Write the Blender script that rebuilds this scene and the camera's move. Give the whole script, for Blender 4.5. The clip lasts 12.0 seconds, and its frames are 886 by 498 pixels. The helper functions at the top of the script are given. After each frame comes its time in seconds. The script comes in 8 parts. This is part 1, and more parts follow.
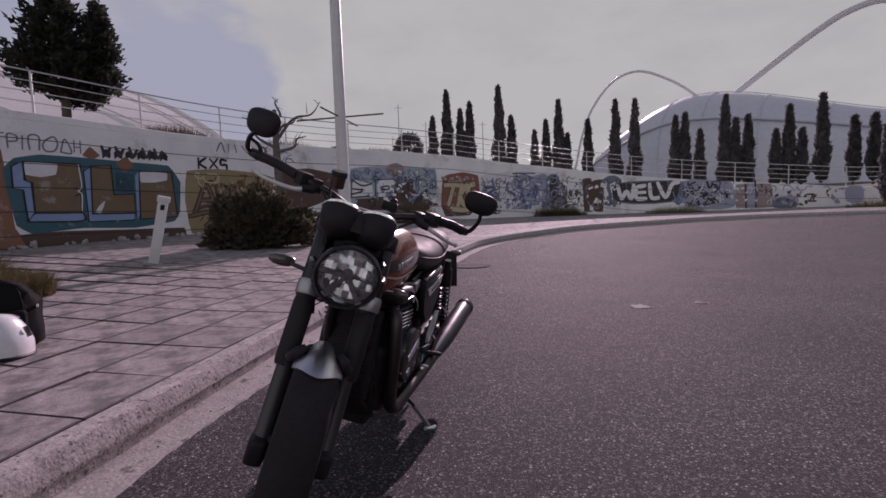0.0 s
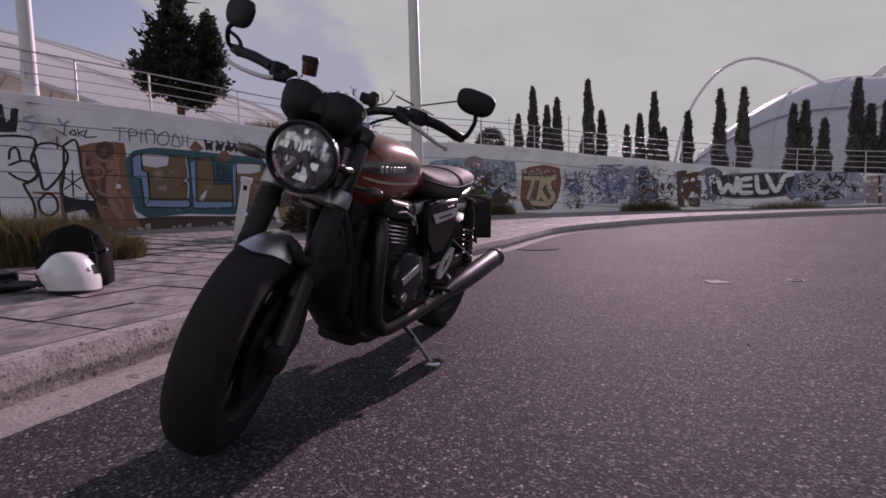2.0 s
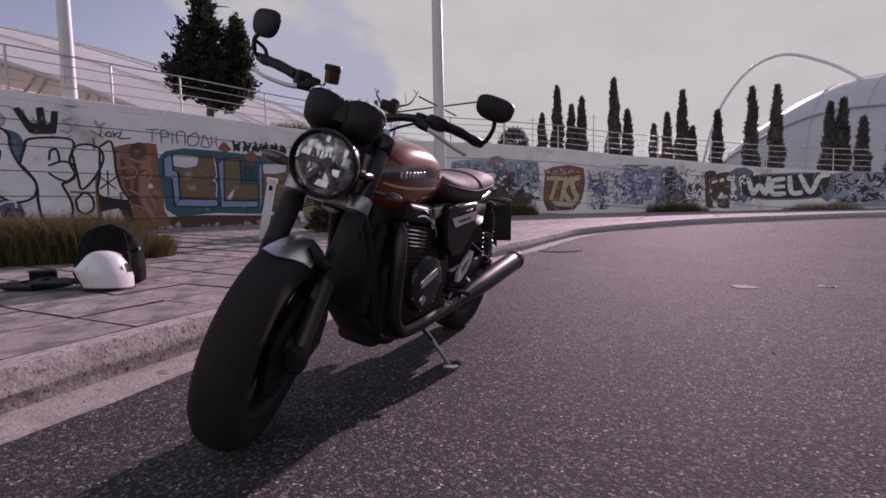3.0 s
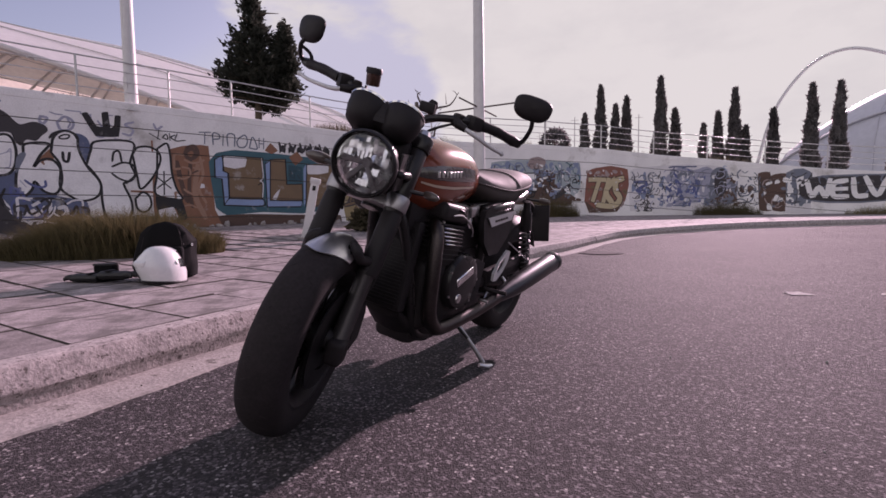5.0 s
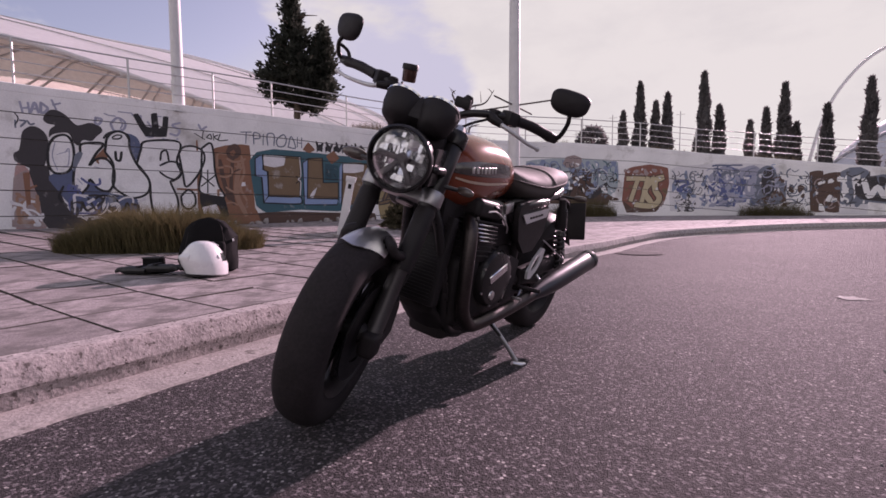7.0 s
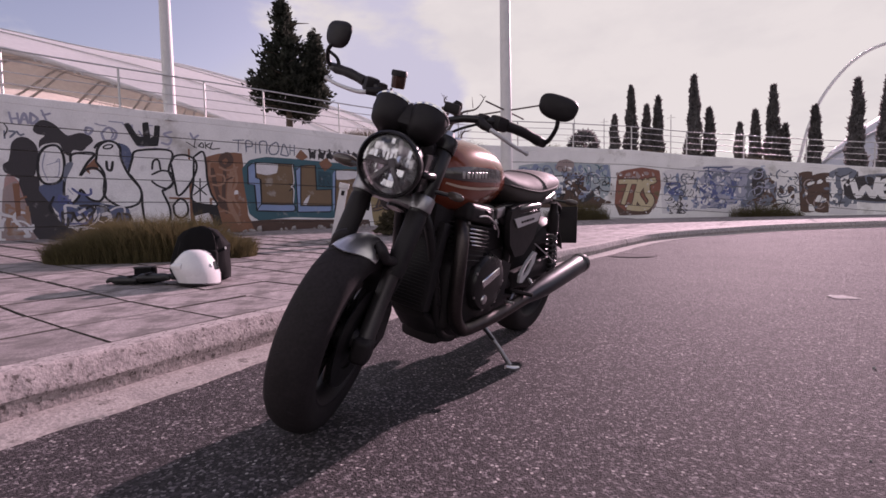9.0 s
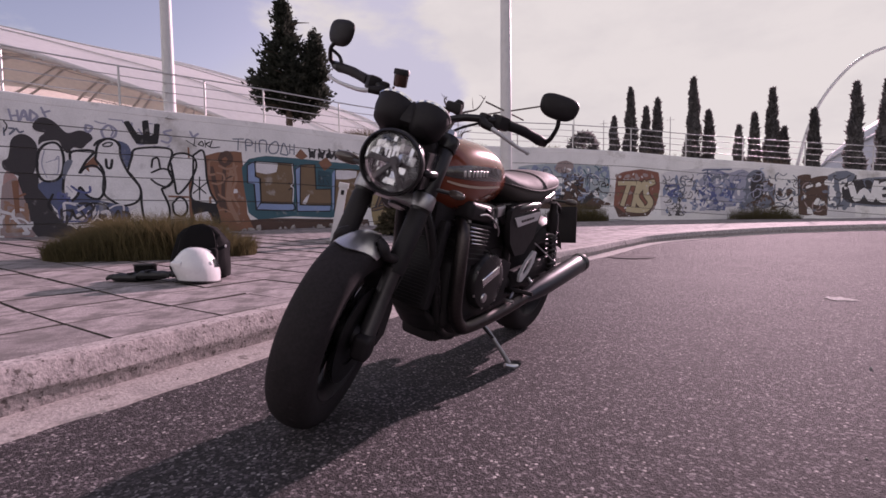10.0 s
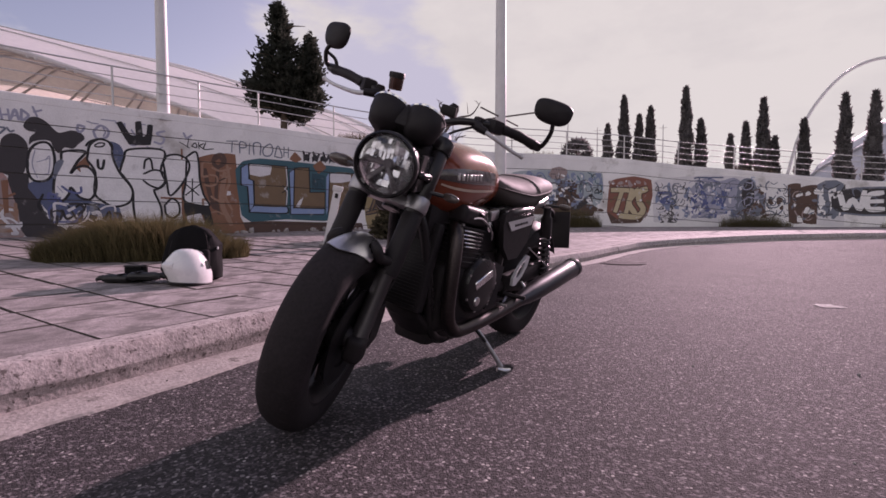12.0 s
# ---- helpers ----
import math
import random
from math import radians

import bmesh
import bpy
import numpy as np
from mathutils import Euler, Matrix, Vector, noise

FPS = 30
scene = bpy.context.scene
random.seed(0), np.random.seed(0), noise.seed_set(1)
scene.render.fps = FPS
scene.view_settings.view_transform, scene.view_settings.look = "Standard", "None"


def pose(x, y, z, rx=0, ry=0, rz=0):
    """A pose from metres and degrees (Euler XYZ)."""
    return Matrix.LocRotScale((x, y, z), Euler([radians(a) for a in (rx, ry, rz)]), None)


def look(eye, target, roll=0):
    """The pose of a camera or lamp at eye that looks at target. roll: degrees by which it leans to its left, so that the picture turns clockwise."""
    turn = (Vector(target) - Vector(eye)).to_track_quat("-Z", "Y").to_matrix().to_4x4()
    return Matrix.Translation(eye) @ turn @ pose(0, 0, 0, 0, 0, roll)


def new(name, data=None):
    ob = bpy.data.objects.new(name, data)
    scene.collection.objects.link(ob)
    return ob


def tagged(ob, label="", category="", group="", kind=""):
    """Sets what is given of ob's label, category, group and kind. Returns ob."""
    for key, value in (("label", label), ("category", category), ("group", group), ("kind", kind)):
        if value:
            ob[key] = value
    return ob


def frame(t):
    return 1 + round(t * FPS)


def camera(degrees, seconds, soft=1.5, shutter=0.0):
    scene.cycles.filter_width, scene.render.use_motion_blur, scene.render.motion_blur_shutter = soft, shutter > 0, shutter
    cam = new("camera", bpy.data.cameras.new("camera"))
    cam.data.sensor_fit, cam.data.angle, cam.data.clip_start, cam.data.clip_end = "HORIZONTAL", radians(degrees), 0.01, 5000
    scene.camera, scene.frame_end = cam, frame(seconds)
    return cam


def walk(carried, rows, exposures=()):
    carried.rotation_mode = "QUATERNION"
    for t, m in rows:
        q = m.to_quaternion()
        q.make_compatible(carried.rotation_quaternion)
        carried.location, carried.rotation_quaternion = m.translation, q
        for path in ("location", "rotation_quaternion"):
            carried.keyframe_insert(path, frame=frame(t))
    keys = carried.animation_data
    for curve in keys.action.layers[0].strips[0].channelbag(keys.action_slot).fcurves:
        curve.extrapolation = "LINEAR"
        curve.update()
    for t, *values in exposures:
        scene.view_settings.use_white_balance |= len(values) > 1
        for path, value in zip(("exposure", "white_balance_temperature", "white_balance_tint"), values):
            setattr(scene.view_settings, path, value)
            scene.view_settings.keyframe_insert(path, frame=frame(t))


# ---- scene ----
cam = camera(86.9, 12.0, soft=1.6)
PATH = [
    (0, (0.191, 0.557, 0.983), (0.091, 2.548, 0.826), -1.9),
    (0.5, (0.382, 0.607, 0.942), (0.019, 2.569, 0.797), -1.7),
    (1, (0.45, 0.678, 0.809), (0.051, 2.632, 0.668), -1.7),
    (1.5, (0.484, 0.73, 0.646), (0.058, 2.679, 0.503), -1.7),
    (2, (0.5, 0.743, 0.632), (0.043, 2.685, 0.489), -1.5),
    (2.5, (0.509, 0.736, 0.64), (0.019, 2.669, 0.497), -1.4),
    (3, (0.518, 0.728, 0.649), (-0.03, 2.646, 0.507), -1.2),
    (5, (0.533, 0.709, 0.642), (-0.171, 2.576, 0.507), -0.7),
    (5.5, (0.531, 0.708, 0.639), (-0.214, 2.56, 0.506), -0.4),
    (6, (0.53, 0.704, 0.638), (-0.259, 2.537, 0.505), -0.1),
    (6.5, (0.527, 0.703, 0.638), (-0.295, 2.521, 0.502), -0.0),
    (7, (0.53, 0.709, 0.631), (-0.304, 2.522, 0.493), -0.3),
    (9, (0.542, 0.709, 0.629), (-0.271, 2.532, 0.514), -1.1),
    (9.5, (0.558, 0.707, 0.625), (-0.255, 2.531, 0.509), -0.9),
    (10, (0.54, 0.697, 0.621), (-0.269, 2.523, 0.508), -0.7),
    (10.5, (0.544, 0.697, 0.619), (-0.259, 2.526, 0.511), -0.3),
    (11, (0.546, 0.694, 0.615), (-0.253, 2.525, 0.511), -0.2),
    (11.5, (0.536, 0.695, 0.612), (-0.254, 2.529, 0.514), -0.2),
    (12, (0.541, 0.696, 0.615), (-0.243, 2.533, 0.522), -0.1),
]
walk(cam, [(t, look(eye, target, roll)) for t, eye, target, roll in PATH],
     [(0.0, -0.32, 6490, 53), (1.5, -0.32, 6490, 53), (3.0, -0.10, 6560, 55), (5.0, 0.30, 6700, 59), (7.0, 0.39, 6750, 59), (9.5, 0.36, 6800, 59), (12.0, 0.28, 6800, 59)])

# ---- light ----
SUN_AZ, SUN_EL = 12.0, 22.0          # degrees from +y towards +x, and above the ground
sun_dir = Vector((math.sin(radians(SUN_AZ)) * math.cos(radians(SUN_EL)), math.cos(radians(SUN_AZ)) * math.cos(radians(SUN_EL)), math.sin(radians(SUN_EL))))
sun_data = bpy.data.lights.new("sun", "SUN")
sun_data.energy, sun_data.angle, sun_data.color = 4.1, radians(0.8), (1.0, 0.91, 0.86)
sun = new("sun", sun_data)
sun.matrix_world = look(sun_dir * 50, (0, 0, 0))

world = bpy.data.worlds.new("sky")
scene.world = world
world.use_nodes = True
wn, wl = world.node_tree.nodes, world.node_tree.links
wn.clear()
sky = wn.new("ShaderNodeTexSky")
sky.sky_type, sky.sun_disc = "NISHITA", False
sky.sun_elevation, sky.sun_rotation = radians(SUN_EL), radians(SUN_AZ)
sky.dust_density, sky.air_density, sky.ozone_density = 2.0, 0.9, 0.7
w_coord = wn.new("ShaderNodeTexCoord")
w_map = wn.new("ShaderNodeMapping")
w_map.inputs["Scale"].default_value = (1.0, 1.0, 2.2)
w_noise = wn.new("ShaderNodeTexNoise")
w_noise.inputs["Scale"].default_value, w_noise.inputs["Detail"].default_value, w_noise.inputs["Roughness"].default_value = 2.6, 7.0, 0.55
w_dot = wn.new("ShaderNodeVectorMath")
w_dot.operation = "DOT_PRODUCT"
w_dot.inputs[1].default_value = sun_dir
w_near = wn.new("ShaderNodeMapRange")     # thin bright cloud gathers round the sun
w_near.interpolation_type = "SMOOTHSTEP"
w_near.inputs["From Min"].default_value, w_near.inputs["From Max"].default_value = 0.79, 0.92
w_near.inputs["To Min"].default_value, w_near.inputs["To Max"].default_value = -0.01, 0.42
w_sum = wn.new("ShaderNodeMath")
w_mask = wn.new("ShaderNodeMapRange")
w_mask.interpolation_type = "SMOOTHSTEP"
w_mask.inputs["From Min"].default_value, w_mask.inputs["From Max"].default_value = 0.55, 0.68
w_cloud = wn.new("ShaderNodeMix")
w_cloud.data_type = "RGBA"
w_tone = wn.new("ShaderNodeMix")          # lit and shaded parts of the cloud
w_tone.data_type = "RGBA"
w_tone.inputs["A"].default_value, w_tone.inputs["B"].default_value = (2.95, 3.75, 3.10, 1), (3.25, 4.12, 3.35, 1)
w_fine = wn.new("ShaderNodeTexNoise")
w_fine.inputs["Scale"].default_value, w_fine.inputs["Detail"].default_value, w_fine.inputs["Roughness"].default_value = 4.5, 8.0, 0.6
w_lit = wn.new("ShaderNodeMapRange")
w_lit.inputs["From Min"].default_value, w_lit.inputs["From Max"].default_value = 0.36, 0.58
w_back = wn.new("ShaderNodeBackground")
w_back.inputs["Strength"].default_value = 0.150
w_out = wn.new("ShaderNodeOutputWorld")
wl.new(w_coord.outputs["Generated"], w_map.inputs["Vector"])
wl.new(w_map.outputs["Vector"], w_noise.inputs["Vector"])
wl.new(w_coord.outputs["Generated"], w_dot.inputs[0])
wl.new(w_dot.outputs["Value"], w_near.inputs["Value"])
wl.new(w_noise.outputs["Fac"], w_sum.inputs[0])
w_fill_cover = wn.new("ShaderNodeMapRange")      # unseen cloud added opposite the sun, lit full in the face, as fill
w_fill_cover.interpolation_type = "SMOOTHSTEP"
w_fill_cover.inputs["From Min"].default_value, w_fill_cover.inputs["From Max"].default_value = 0.35, -0.25
w_fill_cover.inputs["To Min"].default_value, w_fill_cover.inputs["To Max"].default_value = 0.0, 0.16
# brightens the unseen cloud to lift surfaces turned from the sun
w_fill_gain = wn.new("ShaderNodeMapRange")
w_fill_gain.inputs["From Min"].default_value, w_fill_gain.inputs["From Max"].default_value = 0.4, -0.6
w_fill_gain.inputs["To Min"].default_value, w_fill_gain.inputs["To Max"].default_value = 1.0, 1.35
w_cover = wn.new("ShaderNodeMath")
wl.new(w_dot.outputs["Value"], w_fill_cover.inputs["Value"])
wl.new(w_dot.outputs["Value"], w_fill_gain.inputs["Value"])
wl.new(w_near.outputs["Result"], w_cover.inputs[0])
wl.new(w_fill_cover.outputs["Result"], w_cover.inputs[1])
wl.new(w_cover.outputs["Value"], w_sum.inputs[1])
wl.new(w_sum.outputs["Value"], w_mask.inputs["Value"])
wl.new(w_mask.outputs["Result"], w_cloud.inputs["Factor"])
wl.new(w_map.outputs["Vector"], w_fine.inputs["Vector"])
wl.new(w_fine.outputs["Fac"], w_lit.inputs["Value"])
wl.new(w_lit.outputs["Result"], w_tone.inputs["Factor"])
w_bright = wn.new("ShaderNodeVectorMath")
w_bright.operation = "SCALE"
wl.new(w_tone.outputs["Result"], w_bright.inputs[0])
wl.new(w_fill_gain.outputs["Result"], w_bright.inputs["Scale"])
wl.new(w_bright.outputs["Vector"], w_cloud.inputs["B"])
w_pale = wn.new("ShaderNodeVectorMath")     # haze takes some violet out of the open sky
w_pale.operation = "MULTIPLY"
w_pale.inputs[1].default_value = (0.86, 0.90, 0.74)
wl.new(sky.outputs["Color"], w_pale.inputs[0])
w_cap = wn.new("ShaderNodeVectorMath")      # the open sky is never brighter than the cloud
w_cap.operation = "MINIMUM"
w_cap.inputs[1].default_value = (2.40, 3.15, 3.22)
wl.new(w_pale.outputs["Vector"], w_cap.inputs[0])
wl.new(w_cap.outputs["Vector"], w_cloud.inputs["A"])
wl.new(w_cloud.outputs["Result"], w_back.inputs["Color"])
wl.new(w_back.outputs["Background"], w_out.inputs["Surface"])


# ---- materials ----
def material(name, colour, rough=0.6, metal=0.0, vary=0.25, scale=8.0, fine=90.0, bump=0.15, coat=0.0, spread=0.0, stain=None, stain_scale=1.5, stain_cut=(0.5, 0.7), spec=0.5, depth=0.01, through_light=0.0):
    """A surface with variation at two scales, relief, and optional stains."""
    m = bpy.data.materials.new(name)
    m.use_nodes = True
    n, l = m.node_tree.nodes, m.node_tree.links
    b = n["Principled BSDF"]
    b.inputs["Metallic"].default_value = metal
    b.inputs["Coat Weight"].default_value = coat
    b.inputs["Coat Roughness"].default_value = 0.06
    b.inputs["Specular IOR Level"].default_value = spec
    co = n.new("ShaderNodeTexCoord")
    big, small = n.new("ShaderNodeTexNoise"), n.new("ShaderNodeTexNoise")
    big.inputs["Scale"].default_value, big.inputs["Detail"].default_value = scale, 5
    small.inputs["Scale"].default_value, small.inputs["Detail"].default_value = fine, 3
    for t in (big, small):
        l.new(co.outputs["Object"], t.inputs["Vector"])
    add = n.new("ShaderNodeMath")
    add.operation = "MULTIPLY_ADD"
    add.inputs[1].default_value = 0.5
    l.new(small.outputs["Fac"], add.inputs[0])
    half = n.new("ShaderNodeMath")
    half.operation = "MULTIPLY"
    half.inputs[1].default_value = 0.5
    l.new(big.outputs["Fac"], half.inputs[0])
    l.new(half.outputs[0], add.inputs[2])
    ramp = n.new("ShaderNodeMapRange")
    ramp.inputs["From Min"].default_value, ramp.inputs["From Max"].default_value = 0.3, 0.7
    ramp.inputs["To Min"].default_value, ramp.inputs["To Max"].default_value = 1 - vary, 1 + vary
    l.new(add.outputs[0], ramp.inputs["Value"])
    value = ramp.outputs["Result"]
    if spread:
        info = n.new("ShaderNodeObjectInfo")
        isl = n.new("ShaderNodeNewGeometry")
        both = n.new("ShaderNodeMath")
        l.new(info.outputs["Random"], both.inputs[0])
        l.new(isl.outputs["Random Per Island"], both.inputs[1])
        sp = n.new("ShaderNodeMapRange")
        sp.inputs["From Max"].default_value = 2.0
        sp.inputs["To Min"].default_value, sp.inputs["To Max"].default_value = 1 - spread, 1 + spread
        l.new(both.outputs[0], sp.inputs["Value"])
        mul = n.new("ShaderNodeMath")
        mul.operation = "MULTIPLY"
        l.new(value, mul.inputs[0])
        l.new(sp.outputs["Result"], mul.inputs[1])
        value = mul.outputs[0]
    tint = n.new("ShaderNodeVectorMath")
    tint.operation = "SCALE"
    tint.inputs[0].default_value = colour
    l.new(value, tint.inputs["Scale"])
    out = tint.outputs["Vector"]
    if stain:
        st = n.new("ShaderNodeTexNoise")
        st.inputs["Scale"].default_value, st.inputs["Detail"].default_value, st.inputs["Roughness"].default_value = stain_scale, 8, 0.65
        l.new(co.outputs["Object"], st.inputs["Vector"])
        cut = n.new("ShaderNodeMapRange")
        cut.inputs["From Min"].default_value, cut.inputs["From Max"].default_value = stain_cut
        l.new(st.outputs["Fac"], cut.inputs["Value"])
        mix = n.new("ShaderNodeMix")
        mix.data_type = "RGBA"
        mix.inputs["B"].default_value = (*stain, 1)
        l.new(cut.outputs["Result"], mix.inputs["Factor"])
        l.new(out, mix.inputs["A"])
        out = mix.outputs["Result"]
    l.new(out, b.inputs["Base Color"])
    rr = n.new("ShaderNodeMapRange")
    rr.inputs["To Min"].default_value, rr.inputs["To Max"].default_value = max(rough - 0.12, 0.02), min(rough + 0.12, 1)
    l.new(big.outputs["Fac"], rr.inputs["Value"])
    l.new(rr.outputs["Result"], b.inputs["Roughness"])
    if bump:
        bp = n.new("ShaderNodeBump")
        bp.inputs["Strength"].default_value, bp.inputs["Distance"].default_value = bump, depth
        l.new(add.outputs[0], bp.inputs["Height"])
        l.new(bp.outputs["Normal"], b.inputs["Normal"])
    if through_light:
        thin, mixed = n.new("ShaderNodeBsdfTranslucent"), n.new("ShaderNodeMixShader")
        mixed.inputs["Fac"].default_value = through_light
        l.new(out, thin.inputs["Color"])
        l.new(b.outputs["BSDF"], mixed.inputs[1])
        l.new(thin.outputs["BSDF"], mixed.inputs[2])
        l.new(mixed.outputs["Shader"], n["Material Output"].inputs["Surface"])
    return m


def asphalt_material():
    """Dark bitumen with pale stone chips at two sizes and faint patches."""
    m = bpy.data.materials.new("asphalt")
    m.use_nodes = True
    n, l = m.node_tree.nodes, m.node_tree.links
    b = n["Principled BSDF"]
    co = n.new("ShaderNodeTexCoord")
    chips = n.new("ShaderNodeTexVoronoi")
    chips.inputs["Scale"].default_value = 130
    chips2 = n.new("ShaderNodeTexVoronoi")
    chips2.inputs["Scale"].default_value = 70
    patch = n.new("ShaderNodeTexNoise")
    patch.inputs["Scale"].default_value, patch.inputs["Detail"].default_value = 0.9, 6
    grit = n.new("ShaderNodeTexNoise")
    grit.inputs["Scale"].default_value, grit.inputs["Detail"].default_value = 160, 4
    for t in (chips, chips2, patch, grit):
        l.new(co.outputs["Object"], t.inputs["Vector"])
    ramp = n.new("ShaderNodeValToRGB")
    e = ramp.color_ramp.elements
    e[0].position, e[0].color = 0.0, (0.028, 0.0235, 0.0252, 1)
    e[1].position, e[1].color = 1.0, (0.29, 0.265, 0.265, 1)
    for at, c in ((0.45, 0.042), (0.75, 0.085), (0.92, 0.19)):
        k = e.new(at)
        k.color = (c, c * 0.85, c * 0.91, 1)
    sep = n.new("ShaderNodeSeparateColor")
    l.new(chips.outputs["Color"], sep.inputs["Color"])
    l.new(sep.outputs["Red"], ramp.inputs["Fac"])
    sep2 = n.new("ShaderNodeSeparateColor")
    l.new(chips2.outputs["Color"], sep2.inputs["Color"])
    big = n.new("ShaderNodeMapRange")
    big.inputs["From Min"].default_value, big.inputs["From Max"].default_value = 0.915, 0.925
    l.new(sep2.outputs["Green"], big.inputs["Value"])
    near = n.new("ShaderNodeMapRange")
    near.inputs["From Min"].default_value, near.inputs["From Max"].default_value = 0.35, 0.25
    l.new(chips2.outputs["Distance"], near.inputs["Value"])
    bm_ = n.new("ShaderNodeMath")
    bm_.operation = "MULTIPLY"
    l.new(big.outputs["Result"], bm_.inputs[0])
    l.new(near.outputs["Result"], bm_.inputs[1])
    mix = n.new("ShaderNodeMix")
    mix.data_type = "RGBA"
    mix.inputs["B"].default_value = (0.58, 0.53, 0.515, 1)
    l.new(bm_.outputs[0], mix.inputs["Factor"])
    l.new(ramp.outputs["Color"], mix.inputs["A"])
    pr = n.new("ShaderNodeMapRange")
    pr.inputs["From Min"].default_value, pr.inputs["From Max"].default_value = 0.3, 0.7
    pr.inputs["To Min"].default_value, pr.inputs["To Max"].default_value = 0.72, 1.03
    l.new(patch.outputs["Fac"], pr.inputs["Value"])
    sc = n.new("ShaderNodeVectorMath")
    sc.operation = "SCALE"
    l.new(mix.outputs["Result"], sc.inputs[0])
    l.new(pr.outputs["Result"], sc.inputs["Scale"])
    l.new(sc.outputs["Vector"], b.inputs["Base Color"])
    b.inputs["Roughness"].default_value, b.inputs["Specular IOR Level"].default_value = 0.85, 0.35
    bp = n.new("ShaderNodeBump")
    bp.inputs["Strength"].default_value, bp.inputs["Distance"].default_value = 1.0, 0.009
    h = n.new("ShaderNodeMath")
    l.new(grit.outputs["Fac"], h.inputs[0])
    l.new(sep.outputs["Red"], h.inputs[1])
    l.new(h.outputs[0], bp.inputs["Height"])
    l.new(bp.outputs["Normal"], b.inputs["Normal"])
    return m


ASPHALT = asphalt_material()
SLAB = material("paving_stone", (0.355, 0.305, 0.305), 0.85, vary=0.60, scale=7, fine=95, bump=0.8, spread=0.36, stain=(0.14, 0.122, 0.118), stain_scale=4.5, stain_cut=(0.44, 0.60), depth=0.005)
KERB = material("kerb_concrete", (0.385, 0.335, 0.328), 0.9, vary=0.50, scale=14, fine=75, bump=0.9, stain=(0.12, 0.10, 0.095), stain_scale=42, stain_cut=(0.572, 0.612), depth=0.007)
GUTTER = material("gutter_concrete", (0.345, 0.310, 0.295), 0.9, vary=0.4, scale=9, fine=70, bump=0.7, stain=(0.13, 0.115, 0.105), stain_scale=9, stain_cut=(0.56, 0.66))
EARTH = material("joint_earth", (0.09, 0.08, 0.07), 0.95, vary=0.4, scale=5, fine=60, bump=0.6)
SOIL = material("dry_soil", (0.19, 0.16, 0.12), 0.95, vary=0.4, scale=0.5, fine=20, bump=0.6)
WALL = material("whitewashed_concrete", (0.85, 0.825, 0.82), 0.85, vary=0.16, scale=1.2, fine=45, bump=0.2, stain=(0.44, 0.41, 0.38), stain_scale=0.9, stain_cut=(0.56, 0.74))
STEEL_WHITE = material("white_painted_steel", (0.66, 0.65, 0.65), 0.5, vary=0.1, scale=6, fine=60, bump=0.05)
RAIL = material("galvanised_rail", (0.55, 0.54, 0.53), 0.45, metal=0.5, vary=0.12, scale=6, fine=60, bump=0.03)
ROOF = material("white_roof_shell", (0.84, 0.83, 0.83), 0.5, vary=0.08, scale=0.08, fine=1.5, bump=0.05, through_light=0.3)
ROOF_UNDER = material("tan_roof_lining", (0.84, 0.77, 0.68), 0.8, vary=0.12, scale=0.1, fine=2.0, bump=0.05, through_light=0.6)
# pale violet grey has the haze before the dome put into it
DOME = material("hazed_dome_cladding", (0.58, 0.58, 0.64), 0.55, vary=0.1, scale=0.05, fine=0.8, bump=0.05)
BARK = material("bark", (0.10, 0.075, 0.055), 0.95, vary=0.4, scale=9, fine=60, bump=0.9, depth=0.02)
DEADWOOD = material("dead_wood", (0.13, 0.11, 0.10), 0.9, vary=0.35, scale=10, fine=80, bump=0.6)
# foliage colour greyed and lifted to stand for distance haze
CYPRESS = material("hazed_cypress_foliage", (0.175, 0.165, 0.165), 0.9, vary=0.4, scale=1.2, fine=9, bump=0.3, spread=0.35, spec=0.2, through_light=0.45)
PINE = material("pine_foliage", (0.045, 0.050, 0.040), 0.9, vary=0.4, scale=1.5, fine=9, bump=0.3, spread=0.4, spec=0.2, through_light=0.45)
SHRUB = material("shrub_leaves", (0.125, 0.108, 0.070), 0.9, vary=0.4, scale=3, fine=14, bump=0.3, spread=0.4, spec=0.2, through_light=0.45)
GRASS = material("grass_blades", (0.150, 0.124, 0.062), 0.85, vary=0.35, scale=3, fine=14, bump=0.1, spread=0.45, spec=0.2, through_light=0.45)
HILL = material("far_hill_scrub", (0.06, 0.065, 0.05), 0.95, vary=0.35, scale=0.06, fine=0.7, bump=0.2)


# ---- building helpers ----
def mesh_object(name, bm, mat, smooth=True):
    bmesh.ops.recalc_face_normals(bm, faces=bm.faces)
    me = bpy.data.meshes.new(name)
    bm.to_mesh(me)
    bm.free()
    me.materials.append(mat)
    if smooth:
        me.polygons.foreach_set("use_smooth", [True] * len(me.polygons))
        me.set_sharp_from_angle(angle=radians(38))
    return new(name, me)


def part(name, bm, mat, parent, label="", smooth=True):
    """Links a bmesh as one mesh object under a thing or a part."""
    ob = mesh_object(name, bm, mat, smooth)
    ob.parent = parent
    return tagged(ob, label)


def thing(name, label, category, m=None, group="", kind=""):
    """An Empty at a thing's base, to parent its parts."""
    ob = new(name)
    ob.empty_display_size = 0.1
    if m is not None:
        ob.matrix_world = m
    return tagged(ob, label, category, group, kind)


def solid(name, bm, mat, label, category, m=None, group="", kind="", smooth=True):
    """A thing or a piece of the setting that is one mesh."""
    ob = mesh_object(name, bm, mat, smooth)
    if m is not None:
        ob.matrix_world = m
    return tagged(ob, label, category, group, kind)


